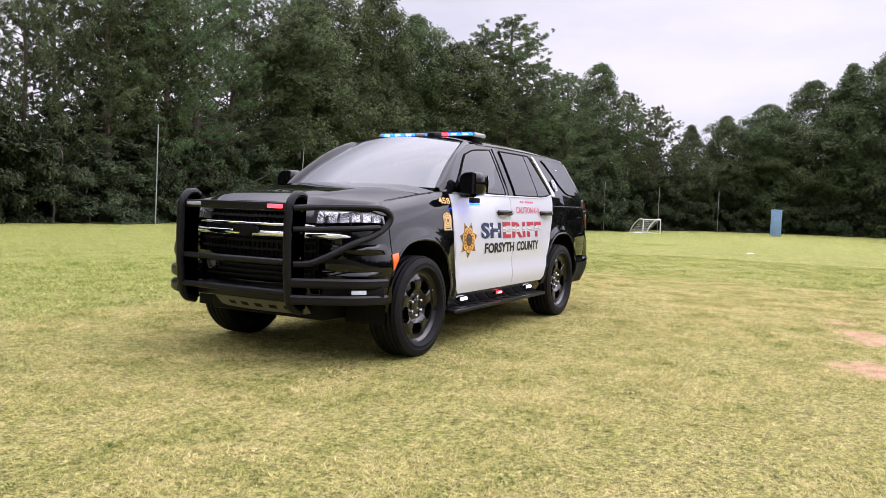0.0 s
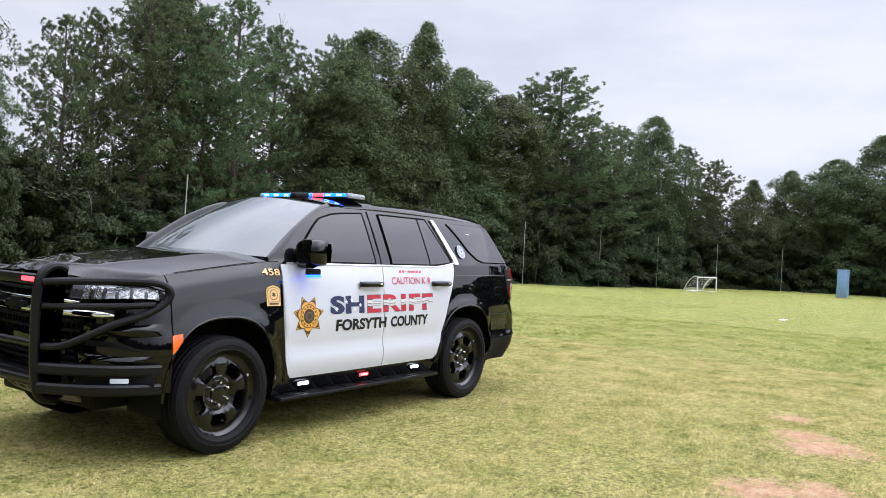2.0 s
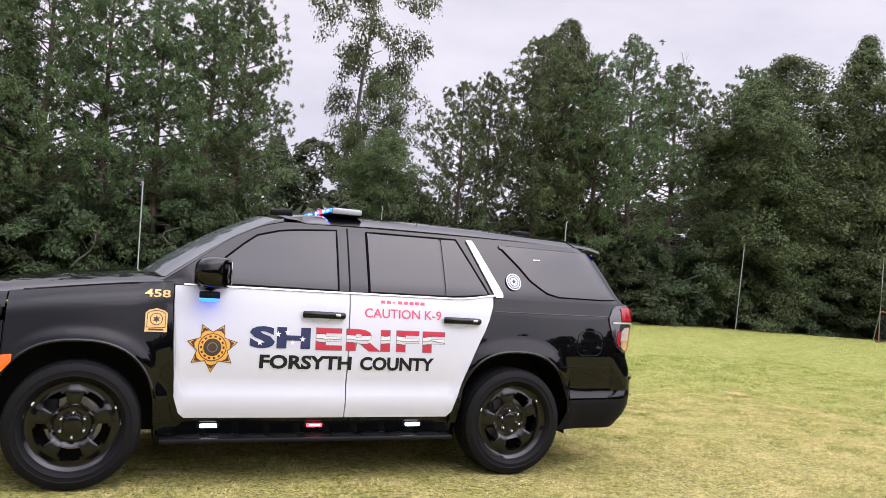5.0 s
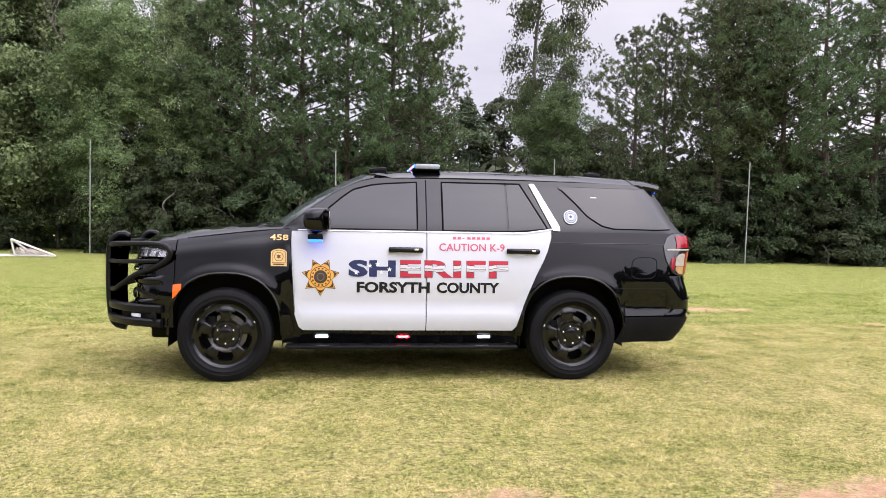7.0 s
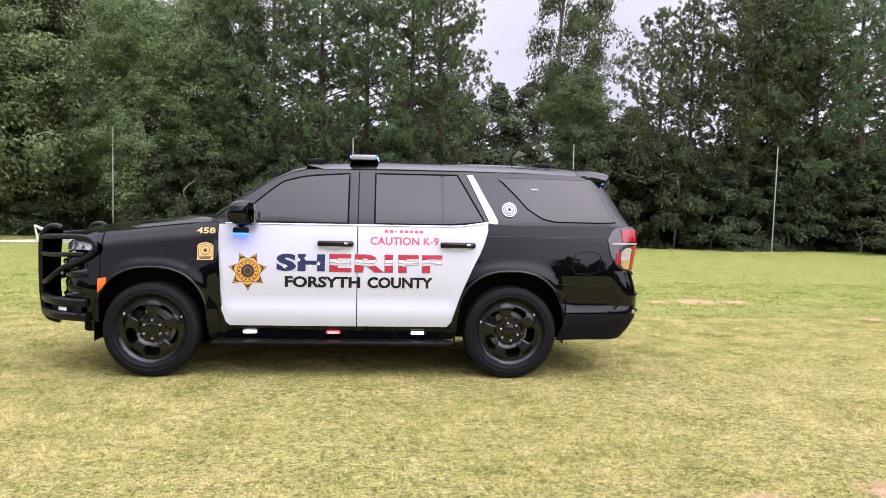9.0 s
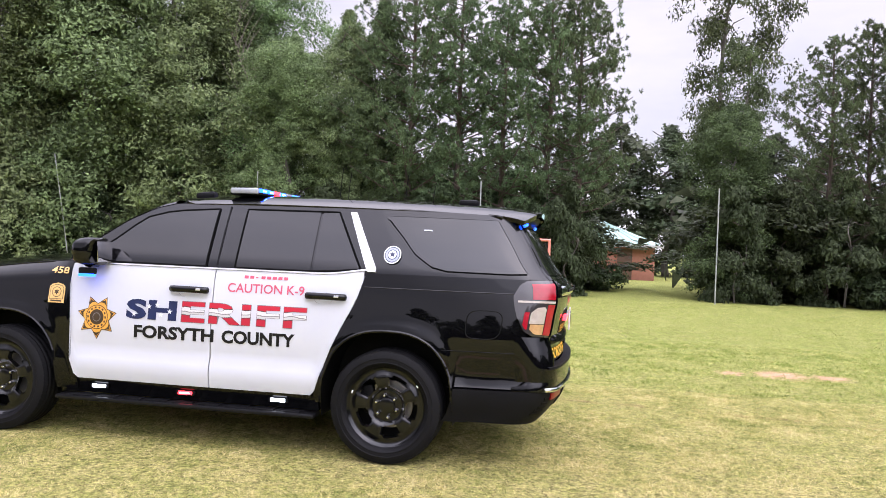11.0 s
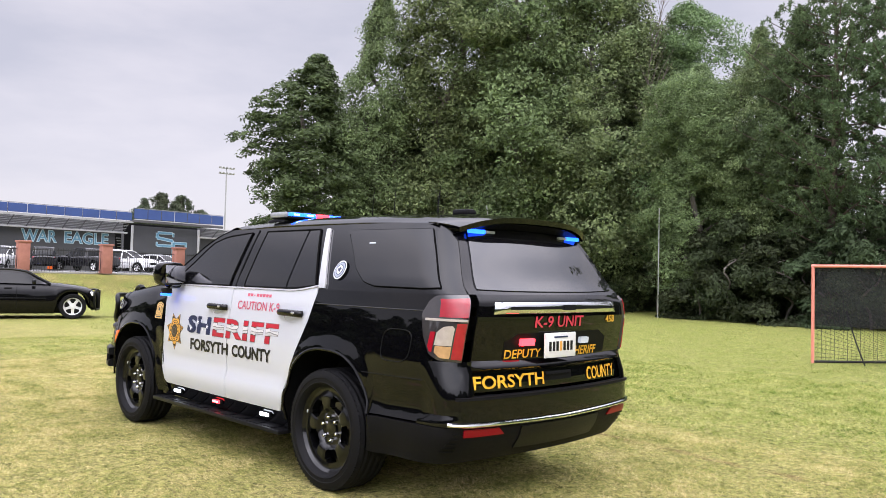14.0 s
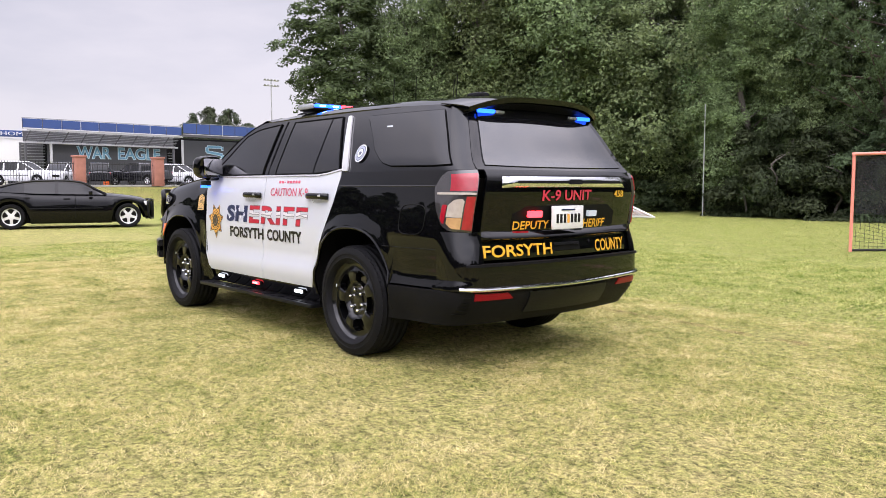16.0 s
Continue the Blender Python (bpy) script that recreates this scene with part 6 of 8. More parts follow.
for k in range(3):
    ob = tagged(new("shrub"), "dense green shrub at the foot of the wood", "shrub", group="shrubs at the wood's edge")
    part("stem", trunk_bm(2.2, 0.028, 5, 80 + k, 1.0, start=0.05), M["bark"], ob)
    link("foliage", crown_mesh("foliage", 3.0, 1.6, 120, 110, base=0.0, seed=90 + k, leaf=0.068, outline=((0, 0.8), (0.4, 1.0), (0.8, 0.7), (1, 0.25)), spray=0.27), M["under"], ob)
    kinds["s"].append(ob)
kinds["d"].append(tree_thing("dead_tree", "bare grey dead tree", trunk_bm(10.0, 0.034, 80, 5, 1.5, start=0.25, droop=-0.7, reach=1.1), None, M["dead"], None))
used, FRONT = {}, []


def plant(kind, x, y, h, r):
    """Sets one tree: h its height, r its crown's half width."""
    pool = kinds[kind]
    if kind in "bpfghtko":
        FRONT.append((x, y, h))
    r *= {"b": 1.25, "g": 1.25, "t": 1.25, "o": 1.25, "k": 1.25, "p": 1.15}.get(kind, 1.0)
    i = used.get(kind, 0)
    used[kind] = i + 1
    src = pool[i % len(pool)]
    unit_h, unit_r = (3.0, 1.7) if kind == "s" else (10.0, {"b": 2.5, "g": 2.5, "t": 2.5, "o": 2.5, "k": 2.5, "p": 2.0, "f": 2.6, "h": 2.6, "d": 1.4}[kind])
    m = pose(x, y, ground_z(x, y), 0, 0, (i * 137.5) % 360) @ Matrix.Diagonal((r / unit_r, r / unit_r, h / unit_h, 1))
    if i < len(pool):
        src.matrix_basis = m
        return src
    ob = copy_thing(src, m)
    ob.matrix_basis = m
    return ob


# front row, from the stand's side round to the far end of the field
for row in (("k", 27.6, -19.2, 12.9, 3.5), ("o", 26.8, -22.8, 17.2, 3.1), ("o", 23.8, -25.3, 21.2, 4.1), ("k", 28.6, -23.4, 11.0, 3.4), ("g", 20.6, -27.8, 21.4, 4.3), ("g", 16.8, -29.3, 19.4, 3.9), ("g", 13.6, -31.5, 15.6, 3.0), ("d", 13.6, -29.4, 16.5, 1.6),
            ("g", 10.2, -26.6, 10.8, 2.2), ("g", 8.0, -27.6, 12.2, 2.0), ("b", 6.3, -27.4, 12.6, 1.9), ("p", 4.7, -26.6, 14.4, 2.3), ("p", 2.6, -26.4, 13.4, 2.1), ("p", 0.6, -26.3, 12.2, 2.0), ("p", -1.2, -26.0, 13.6, 2.1)):
    plant(*row)
for row in (("p", -2.5, -25.8, 13.2, 1.8), ("t", -9.1, -31.0, 19.5, 2.5), ("p", -11.9, -25.3, 10.2, 1.5), ("p", -13.3, -25.5, 10.8, 1.5), ("p", -15.8, -25.4, 12.9, 2.3), ("b", -17.8, -26.4, 14.4, 2.1), ("p", -18.7, -25.2, 12.6, 2.0),
            ("p", -21.2, -25.9, 14.0, 2.3), ("d", -25.4, -27.6, 14.4, 0.9), ("b", -27.9, -24.5, 12.8, 2.5), ("b", -31.3, -26.2, 15.0, 3.4), ("b", -35.7, -24.8, 16.7, 2.8), ("p", -24.0, -26.2, 13.2, 2.4), ("p", -29.4, -26.8, 14.2, 2.4)):
    plant(*row)
for row in (("b", -39.5, -24.4, 14.6, 3.1), ("b", -43.0, -23.1, 13.3, 3.0), ("p", -48.9, -21.5, 16.4, 4.2), ("p", -46.0, -22.5, 14.6, 3.3), ("p", -53.0, -20.8, 13.6, 3.2), ("p", -56.6, -19.6, 13.0, 3.0), ("b", -61.6, -18.4, 14.9, 2.5),
            ("p", -66.3, -17.2, 12.9, 2.8), ("p", -69.6, -15.3, 12.0, 2.6), ("b", -73.9, -12.9, 10.6, 2.4), ("b", -77.1, -10.1, 11.8, 2.6), ("b", -78.6, -6.1, 13.0, 3.0), ("b", -80.1, -2.4, 15.4, 3.6)):
    plant(*row)
for row in (("b", -80.4, 1.0, 17.0, 3.7), ("b", -80.0, 4.6, 18.4, 4.0), ("b", -78.8, 9.0, 18.2, 4.2), ("b", -76.4, 13.5, 18.5, 4.2), ("b", -73.0, 19.0, 18.0, 4.4), ("b", -68.0, 26.0, 18.0, 4.4)):
    plant(*row)
EDGE_TREES = list(FRONT)
# the wood behind: shorter, closing the gaps near the ground
EDGE = ((26.5, -20.5), (22, -23), (18, -25.5), (14, -26.8), (9.7, -23.5), (1, -22.8), (-7, -21.7), (-15.3, -21.8), (-25.4, -22.8), (-33, -21.8), (-41, -20), (-52, -17), (-65, -14), (-74, -9), (-77, -1), (-76, 8), (-72, 18), (-66, 28))


def along(step, out, jitter, seed):
    """Points along the field's edge, pushed outwards."""
    r = random.Random(seed)
    pts = [Vector((a, b)) for a, b in EDGE]
    need, acc = 0.0, 0.0
    for a, b in zip(pts, pts[1:]):
        d = b - a
        n = Vector((d.y, -d.x)).normalized()
        if n.dot((a + b) / 2) < 0:
            n = -n
        while need <= acc + d.length:
            p = a + d * ((need - acc) / d.length) + n * (out + r.uniform(-jitter, jitter))
            yield p, r
            need += step * r.uniform(0.75, 1.25)
        acc += d.length


def in_gap(p, wide=0.9):
    """The opening that lets the brick building show through."""
    return -7.6 - wide < p.x < -4.0 + wide and p.y < -21.0


def wood_height(p):
    """Height of the wood's edge near a point, from the trees of the front row."""
    rows = sorted((math.hypot(p.x - a, p.y - b), h) for a, b, h in EDGE_TREES)
    w = [(1 / (d + 1.0) ** 2, h) for d, h in rows[:4]]
    return sum(a * h for a, h in w) / sum(a for a, h in w)


for p, r in along(3.6, 8.5, 1.8, 3):
    if not in_gap(p):
        thin = ss(-36, -22, p.x) * ss(11, 6, p.x)   # the pines stand more open there
        plant("f", p.x, p.y, wood_height(p) * r.uniform(0.74, 0.94) * (1 - 0.64 * thin), r.uniform(2.6, 3.5))
for p, r in along(3.4, 5.2, 1.0, 33):
    if not in_gap(p):
        thin = ss(-36, -22, p.x) * ss(11, 6, p.x)
        plant("f", p.x, p.y, wood_height(p) * r.uniform(0.50, 0.72) * (1 - 0.42 * thin), r.uniform(2.0, 2.8))
for p, r in along(2.2, 4.6, 0.9, 14):
    if not in_gap(p):
        plant("s", p.x, p.y, r.uniform(3.6, 5.6), r.uniform(1.8, 2.4))
for p, r in along(1.8, 2.0, 0.6, 4):
    if not in_gap(p):
        far = max(0.0, min(1.0, (-p.x - 20) / 40))
        plant("s", p.x, p.y, r.uniform(2.6, 5.0) + 1.5 * far, r.uniform(1.5, 2.1) + 0.6 * far)
# backdrop of large dark leaves, added where gaps between trunks showed bright
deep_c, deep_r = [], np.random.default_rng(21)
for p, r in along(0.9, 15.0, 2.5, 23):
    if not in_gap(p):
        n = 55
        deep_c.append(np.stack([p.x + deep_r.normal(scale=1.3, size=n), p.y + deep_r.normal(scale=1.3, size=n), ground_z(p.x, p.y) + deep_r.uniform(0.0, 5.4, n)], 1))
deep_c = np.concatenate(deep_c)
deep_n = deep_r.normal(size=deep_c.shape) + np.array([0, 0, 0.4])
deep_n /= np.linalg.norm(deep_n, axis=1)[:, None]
tagged(link("deep_wood", leaf_mesh("deep_wood", deep_c, deep_r.uniform(0.25, 0.5, len(deep_c)), deep_n), M["leaf_dark"]), "dark leaf backdrop added to close gaps inside the wood", "undergrowth", kind="stuff")
plant("s", -2.3, -22.9, 4.2, 1.2)
plant("s", -8.3, -23.2, 4.2, 1.4)
plant("b", -8.4, -25.0, 7.6, 1.5)
plant("t", -8.9, -28.0, 11.0, 1.6)
# trees behind the brick building, and across the field behind the walk
for x, y, h in ((-22.0, -62.0, 11.0), (-17.5, -60.0, 11.8), (-13.5, -62.0, 13.0), (-9.5, -60.0, 12.4), (-5.5, -61.0, 12.8), (-1.5, -63.0, 11.5), (4.0, -61.0, 10.5), (10.0, -62.0, 11.0)):
    plant("f", x, y, h, 4.2)
# this belt stays out of view; it shapes the car's reflections
for k in range(30):
    a = radians(20 + k * 4.9 + 1.3 * (k % 3))
    plant("h", 62 * math.cos(a) - 4, 60 * math.sin(a), 8.0 + 3.0 * ((k * 7) % 5) / 4, 6.0)


# ---- grass blades ----
def blades(mat, x0, x1, y0, y1, count, hmin, hmax, width, seed):
    r = np.random.default_rng(seed)
    x, y = r.uniform(x0, x1, count), r.uniform(y0, y1, count)
    patchy = 0.5 + 0.5 * np.sin(x * 2.1 + 1.7 * np.sin(y * 1.3)) * np.sin(y * 2.6 + 1.3 * np.sin(x * 1.9))
    tuft = np.sin(x * 19 + 2.2 * np.sin(y * 11) + 1.5 * np.sin(x * 5.3)) * np.sin(y * 23 + 2.4 * np.sin(x * 9) + 1.5 * np.sin(y * 4.1))
    keep = r.uniform(size=count) < (0.40 + 0.60 * patchy) * (0.72 + 0.28 * tuft)
    for cx, cy, rad in DIRT:
        keep &= r.uniform(size=count) < 0.06 + 0.94 * np.clip((np.hypot(x - cx, y - cy) / rad - 0.25) / 0.5, 0, 1)
    for c in WHEELS:
        for s in (1, -1):
            keep &= ~((np.abs(x - c) < 0.30) & (np.abs(y - 0.87 * s) < 0.15))
    x, y, patchy, tuft = x[keep], y[keep], patchy[keep], tuft[keep]
    k = len(x)
    h = r.uniform(hmin, hmax, k) * (0.6 + 0.6 * patchy) * (1.0 + 0.40 * tuft)
    th, lean = r.uniform(0, 2 * math.pi, k), r.uniform(0.5, 2.2, k)
    la = r.uniform(0, 2 * math.pi, k)
    base = np.stack([x, y, np.array([ground_z(a, b) for a, b in zip(x, y)]) if x0 < -11 or x1 > 30 else np.zeros(k)], 1)
    side = np.stack([np.cos(th), np.sin(th), np.zeros(k)], 1) * (width * r.uniform(0.6, 1.3, k))[:, None]
    tip = base + np.stack([np.cos(la) * lean * h, np.sin(la) * lean * h, h], 1)
    p = np.stack([base - side, base + side, tip], 1).reshape(-1, 3)
    ob = link("grass", array_mesh("grass", p, np.arange(3 * k).reshape(-1, 3)), M[mat])
    return tagged(ob, "short mown grass blades, green and straw", "grass", kind="stuff")


def blade_material(name, stops):
    m = material(name, GRASS_MID, 0.7, island=0.32, translucent=0.25, spec=0.2)
    n, l = m.node_tree.nodes, m.node_tree.links
    geo = n.new("ShaderNodeNewGeometry")
    ramp = n.new("ShaderNodeValToRGB")
    ramp.color_ramp.elements.new(0.5)
    ramp.color_ramp.elements.new(0.8)
    for e, (p, c) in zip(ramp.color_ramp.elements, stops):
        e.position, e.color = p, (*c, 1)
    tc = n.new("ShaderNodeTexCoord")
    noi = n.new("ShaderNodeTexNoise")
    noi.inputs["Scale"].default_value = 2.4
    noi.inputs["Detail"].default_value = 5
    l.new(tc.outputs["Object"], noi.inputs["Vector"])
    mm = n.new("ShaderNodeMath")
    mm.operation = "MULTIPLY_ADD"
    mm.inputs[1].default_value = 0.56
    l.new(geo.outputs["Random Per Island"], mm.inputs[0])
    off = n.new("ShaderNodeMath")
    off.operation = "MULTIPLY_ADD"
    off.inputs[1].default_value = 1.9
    off.inputs[2].default_value = -1.40
    l.new(noi.outputs["Fac"], off.inputs[0])
    fine = n.new("ShaderNodeTexNoise")
    fine.inputs["Scale"].default_value = 11.0
    fine.inputs["Detail"].default_value = 4
    fine.inputs["Roughness"].default_value = 0.65
    l.new(tc.outputs["Object"], fine.inputs["Vector"])
    both_ = n.new("ShaderNodeMath")
    both_.operation = "MULTIPLY_ADD"
    both_.inputs[1].default_value = 1.5
    l.new(fine.outputs["Fac"], both_.inputs[0])
    l.new(off.outputs[0], both_.inputs[2])
    l.new(both_.outputs[0], mm.inputs[2])
    l.new(mm.outputs[0], ramp.inputs["Fac"])
    for node in n:
        if node.type == "HUE_SAT":
            l.new(ramp.outputs["Color"], node.inputs["Color"])
    return m


M["blade"] = blade_material("grass_blades", ((0.0, (0.085, 0.125, 0.024)), (0.36, (0.29, 0.32, 0.080)), (0.66, (0.55, 0.46, 0.190)), (1.0, (0.70, 0.60, 0.30))))
M["blade_lush"] = blade_material("lush_grass_blades", ((0.0, (0.060, 0.115, 0.016)), (0.36, (0.205, 0.290, 0.050)), (0.66, (0.36, 0.38, 0.105)), (1.0, (0.54, 0.51, 0.20))))
blades("blade", -7.5, 7.5, -3.0, 5.4, 1250000, 0.007, 0.021, 0.0022, 1)
blades("blade_lush", -26, 19, -21, -3.0, 160000, 0.015, 0.035, 0.007, 2)
blades("blade_lush", -13.0, 11.0, -8.5, -3.0, 260000, 0.012, 0.030, 0.0048, 3)
blades("blade_lush", -15.0, -7.5, -3.0, 5.0, 130000, 0.012, 0.030, 0.0048, 4)
blades("blade_lush", 7.5, 11.5, -3.0, 3.5, 60000, 0.012, 0.030, 0.0048, 5)


# ---- things on the field ----
M["goalframe"] = material("faded_orange_paint", (0.72, 0.25, 0.19), 0.5, vary=0.12, scale=6)
M["net"] = material("black_net", (0.02, 0.02, 0.02), 0.8, vary=0.2)
M["screen"] = material("dark_mesh_screen", (0.010, 0.011, 0.010), 0.85, vary=0.25, scale=3)
M["whitepipe"] = material("white_pipe", (0.72, 0.72, 0.70), 0.4, vary=0.06, scale=8)
M["paleclothe"] = material("pale_pink_cloth", (0.66, 0.52, 0.46), 0.8, vary=0.12, scale=6)
M["pole"] = material("galvanised_pole", (0.36, 0.37, 0.36), 0.45, metal=0.4, vary=0.2, scale=5)
M["bluepoly"] = material("faded_blue_plastic", (0.20, 0.33, 0.52), 0.5, vary=0.15, scale=3)


def net_bm(a, b, c, d, cell, r=0.0035, bm=None, skip=None):
    """Cords of a net stretched between four corners."""
    a, b, c, d = map(Vector, (a, b, c, d))
    bm = bm or bmesh.new()
    nu = max(2, int((b - a).length / cell))
    nv = max(2, int((d - a).length / cell))

    def at(u, v):
        p = a.lerp(b, u).lerp(d.lerp(c, u), v)
        return p + Vector((0, 0, -0.05 * math.sin(math.pi * u) * v * (1 - v) * 4))
    for i in range(nu + 1):
        tube_bm([at(i / nu, j / 6) for j in range(7)], r, 3, bm)
    for j in range(nv + 1):
        tube_bm([at(i / 6, j / nv) for i in range(7)], r, 3, bm)
    return bm


goal = tagged(new("lacrosse_goal"), "faded orange lacrosse goal with a black net", "goal")
GA, GB = Vector((-0.22, -11.15, 0)), Vector((-2.10, -11.22, 0))
for p, nm in ((GA, "post"), (GB, "post")):
    part(nm, tube_bm([p, p + Vector((0, 0, 1.82))], 0.030, 12), M["goalframe"], goal)
part("crossbar", tube_bm([GA + Vector((0.03, 0, 1.82)), GB + Vector((-0.03, 0, 1.82))], 0.030, 12), M["goalframe"], goal)
apex = Vector((-1.72, -13.1, 0.03))
for p in (GA, GB):
    part("ground_pipe", tube_bm([p + Vector((0, 0, 0.03)), apex], 0.022, 8), M["net"], goal)
nb = net_bm(GA + Vector((0, 0, 1.8)), GB + Vector((0, 0, 1.8)), apex + Vector((-0.05, 0, 0)), apex + Vector((0.05, 0, 0)), 0.075)
net_bm(GA + Vector((0, 0, 0.03)), apex, apex + Vector((0, 0, 0.05)), GA + Vector((0, 0, 1.8)), 0.085, bm=nb)
net_bm(GB + Vector((0, 0, 0.03)), apex, apex + Vector((0, 0, 0.05)), GB + Vector((0, 0, 1.8)), 0.085, bm=nb)
tagged(part("net", nb, M["net"], goal, "black knotted net", None), kind="stuff")
for u, v in ((0.30, 0.46), (0.90, 0.70), (0.93, 0.95)):
    p = GA.lerp(GB, u)
    part("net_cord", tube_bm([p + Vector((0, -0.05, 1.0 if u < 0.5 else 1.3)), p.lerp(GA.lerp(GB, v), 0.5) + Vector((0, -0.08, 0.45)), GA.lerp(GB, v) + Vector((0, -0.1, 0.02))], 0.012, 6), M["net"], goal)
rows = [[GA.lerp(GB, 0.02 + 0.96 * i / 12) + Vector((0, -0.035 - 0.02 * math.sin(i * 1.3), 1.79 - 1.08 * j / 6)) for i in range(13)] for j in range(7)]
scr = M["screen"].copy()
scr.name = "see_through_screen"
sn, sl = scr.node_tree.nodes, scr.node_tree.links
tr = sn.new("ShaderNodeBsdfTransparent")
mx = sn.new("ShaderNodeMixShader")
mx.inputs[0].default_value = 0.68
sl.new(tr.outputs[0], mx.inputs[1])
sl.new(sn["Principled BSDF"].outputs[0], mx.inputs[2])
sl.new(mx.outputs[0], sn["Material Output"].inputs["Surface"])
grid_part("screen", rows, scr, goal, "dark mesh screen over the goal mouth", up=Vector((0, 1, 0)))

M["rusty"] = material("rusty_goal_paint", (0.30, 0.15, 0.11), 0.7, vary=0.3, scale=9)
small = tagged(new("practice_goal"), "small rusty goal frame with a grey net", "goal")
sx, sy = -30.6, -18.4
sz = ground_z(sx, sy)
dirn = Vector((0.80, -0.60, 0))
for s in (-0.72, 0.72):
    p = Vector((sx, sy, sz)) + dirn * s
    part("post", tube_bm([p, p + Vector((0, 0, 1.42))], 0.022, 8), M["rusty"], small)
    part("stay", tube_bm([p + Vector((0, 0, 1.40)), p + Vector((-0.5, -0.7, 0.0))], 0.02, 6), M["pole"], small)
part("crossbar", tube_bm([Vector((sx, sy, sz + 1.42)) - dirn * 0.72, Vector((sx, sy, sz + 1.42)) + dirn * 0.72], 0.022, 8), M["rusty"], small)
grid_part("net", [[Vector((sx, sy, sz)) + dirn * (-0.70 + 1.4 * i / 8) + Vector((-0.35 * j / 4, -0.5 * j / 4, 1.38 - 1.34 * j / 4 - 0.04 * math.sin(i))) for i in range(9)] for j in range(5)], scr, small, up=Vector((0.6, 0.8, 0)))

soccer = tagged(new("soccer_goal"), "small white soccer goal with a sagging net", "goal")
ox, oy = -56.2, -11.9
oz = ground_z(ox, oy)
along_y = Vector((-0.83, 0.56, 0)).normalized()
back = Vector((-0.56, -0.83, 0)).normalized()
P0, P1 = Vector((ox, oy, oz)) - along_y * 0.9, Vector((ox, oy, oz)) + along_y * 0.9
H = Vector((0, 0, 1.12))
B0, B1 = P0 + back * 1.6, P1 + back * 1.6
for nm, pts in (("post", (P0, P0 + H)), ("post", (P1, P1 + H)), ("crossbar", (P0 + H, P1 + H)), ("ground_pipe", (B0, B1)), ("ground_pipe", (P0, B0)), ("ground_pipe", (P1, B1))):
    part(nm, tube_bm(list(pts), 0.045, 8), M["whitepipe"], soccer)
for p, b in ((P0, B0), (P1, B1)):
    part("back_pipe", tube_bm(smooth_path([p + H, p + H * 1.02 + back * 0.45, p + H * 0.55 + back * 1.2, b], 6), 0.04, 8), M["whitepipe"], soccer)
part("net", net_bm(P0 + H + back * 0.2, P1 + H + back * 0.2, B1, B0, 0.20, 0.009), M["whitepipe"], soccer, smooth=None)
wg = tagged(new("folding_goal"), "pale folding goal frame lying folded at the wood's edge", "goal")
W0 = Vector((10.80, -21.2, 0.0))
for nm, pts in (("pipe", ((0, 0, 0.03), (2.9, 0.1, 0.03))), ("pipe", ((0, 0, 0.03), (1.42, 0.2, 0.62))), ("pipe", ((1.42, 0.2, 0.62), (1.36, 0.05, 0.03))), ("pipe", ((1.42, 0.2, 0.62), (0.9, -0.5, 0.03))), ("pipe", ((2.9, 0.1, 0.03), (1.36, -0.5, 0.05)))):
    part(nm, tube_bm([W0 + Vector(q) for q in pts], 0.035, 8), M["whitepipe"], wg)
part("net", net_bm(W0 + Vector((0.9, 0.1, 0.30)), W0 + Vector((1.36, 0.1, 0.34)), W0 + Vector((1.36, 0.1, 0.04)), W0 + Vector((0.2, 0.1, 0.04)), 0.09, 0.006), M["whitepipe"], wg, smooth=None)
bm = bmesh.new()
rows_ = [[W0 + Vector((0.25 + 0.16 * i, 0.05 - 0.35 * v, 0.04 + (0.20 * math.sin(1.3 * i) ** 2 + 0.10) * math.sin(math.pi * min(1, 0.2 + 0.8 * v)) * ss(0, 2, i) * ss(9, 6, i))) for v in (0, 0.25, 0.5, 0.75, 1)] for i in range(10)]
vv = [[bm.verts.new(p) for p in r_] for r_ in rows_]
for i in range(9):
    for j in range(4):
        bm.faces.new((vv[i][j], vv[i + 1][j], vv[i + 1][j + 1], vv[i][j + 1]))
bmesh.ops.solidify(bm, geom=bm.faces[:], thickness=0.012)
part("cover_sheet", bm, M["paleclothe"], wg, "crumpled pale pink cover", 60)
# blue cabin at the far end
cab = tagged(new("portable_toilet"), "faded blue portable toilet cabin", "cabin")
cx, cy = -65.0, -3.6
cz = ground_z(cx, cy)
part("body", box_bm((0.80, 0.80, 2.15), (cx, cy, cz + 1.08), 0.04), M["bluepoly"], cab)
part("roof", box_bm((0.86, 0.86, 0.12), (cx, cy, cz + 2.22), 0.06), M["bluepoly"], cab)
part("door", box_bm((0.03, 0.56, 1.8), (cx + 0.41, cy, cz + 1.05), 0.02), M["bluepoly"], cab)
part("skid", box_bm((0.84, 0.84, 0.08), (cx, cy, cz + 0.04), 0.02), M["pole"], cab)
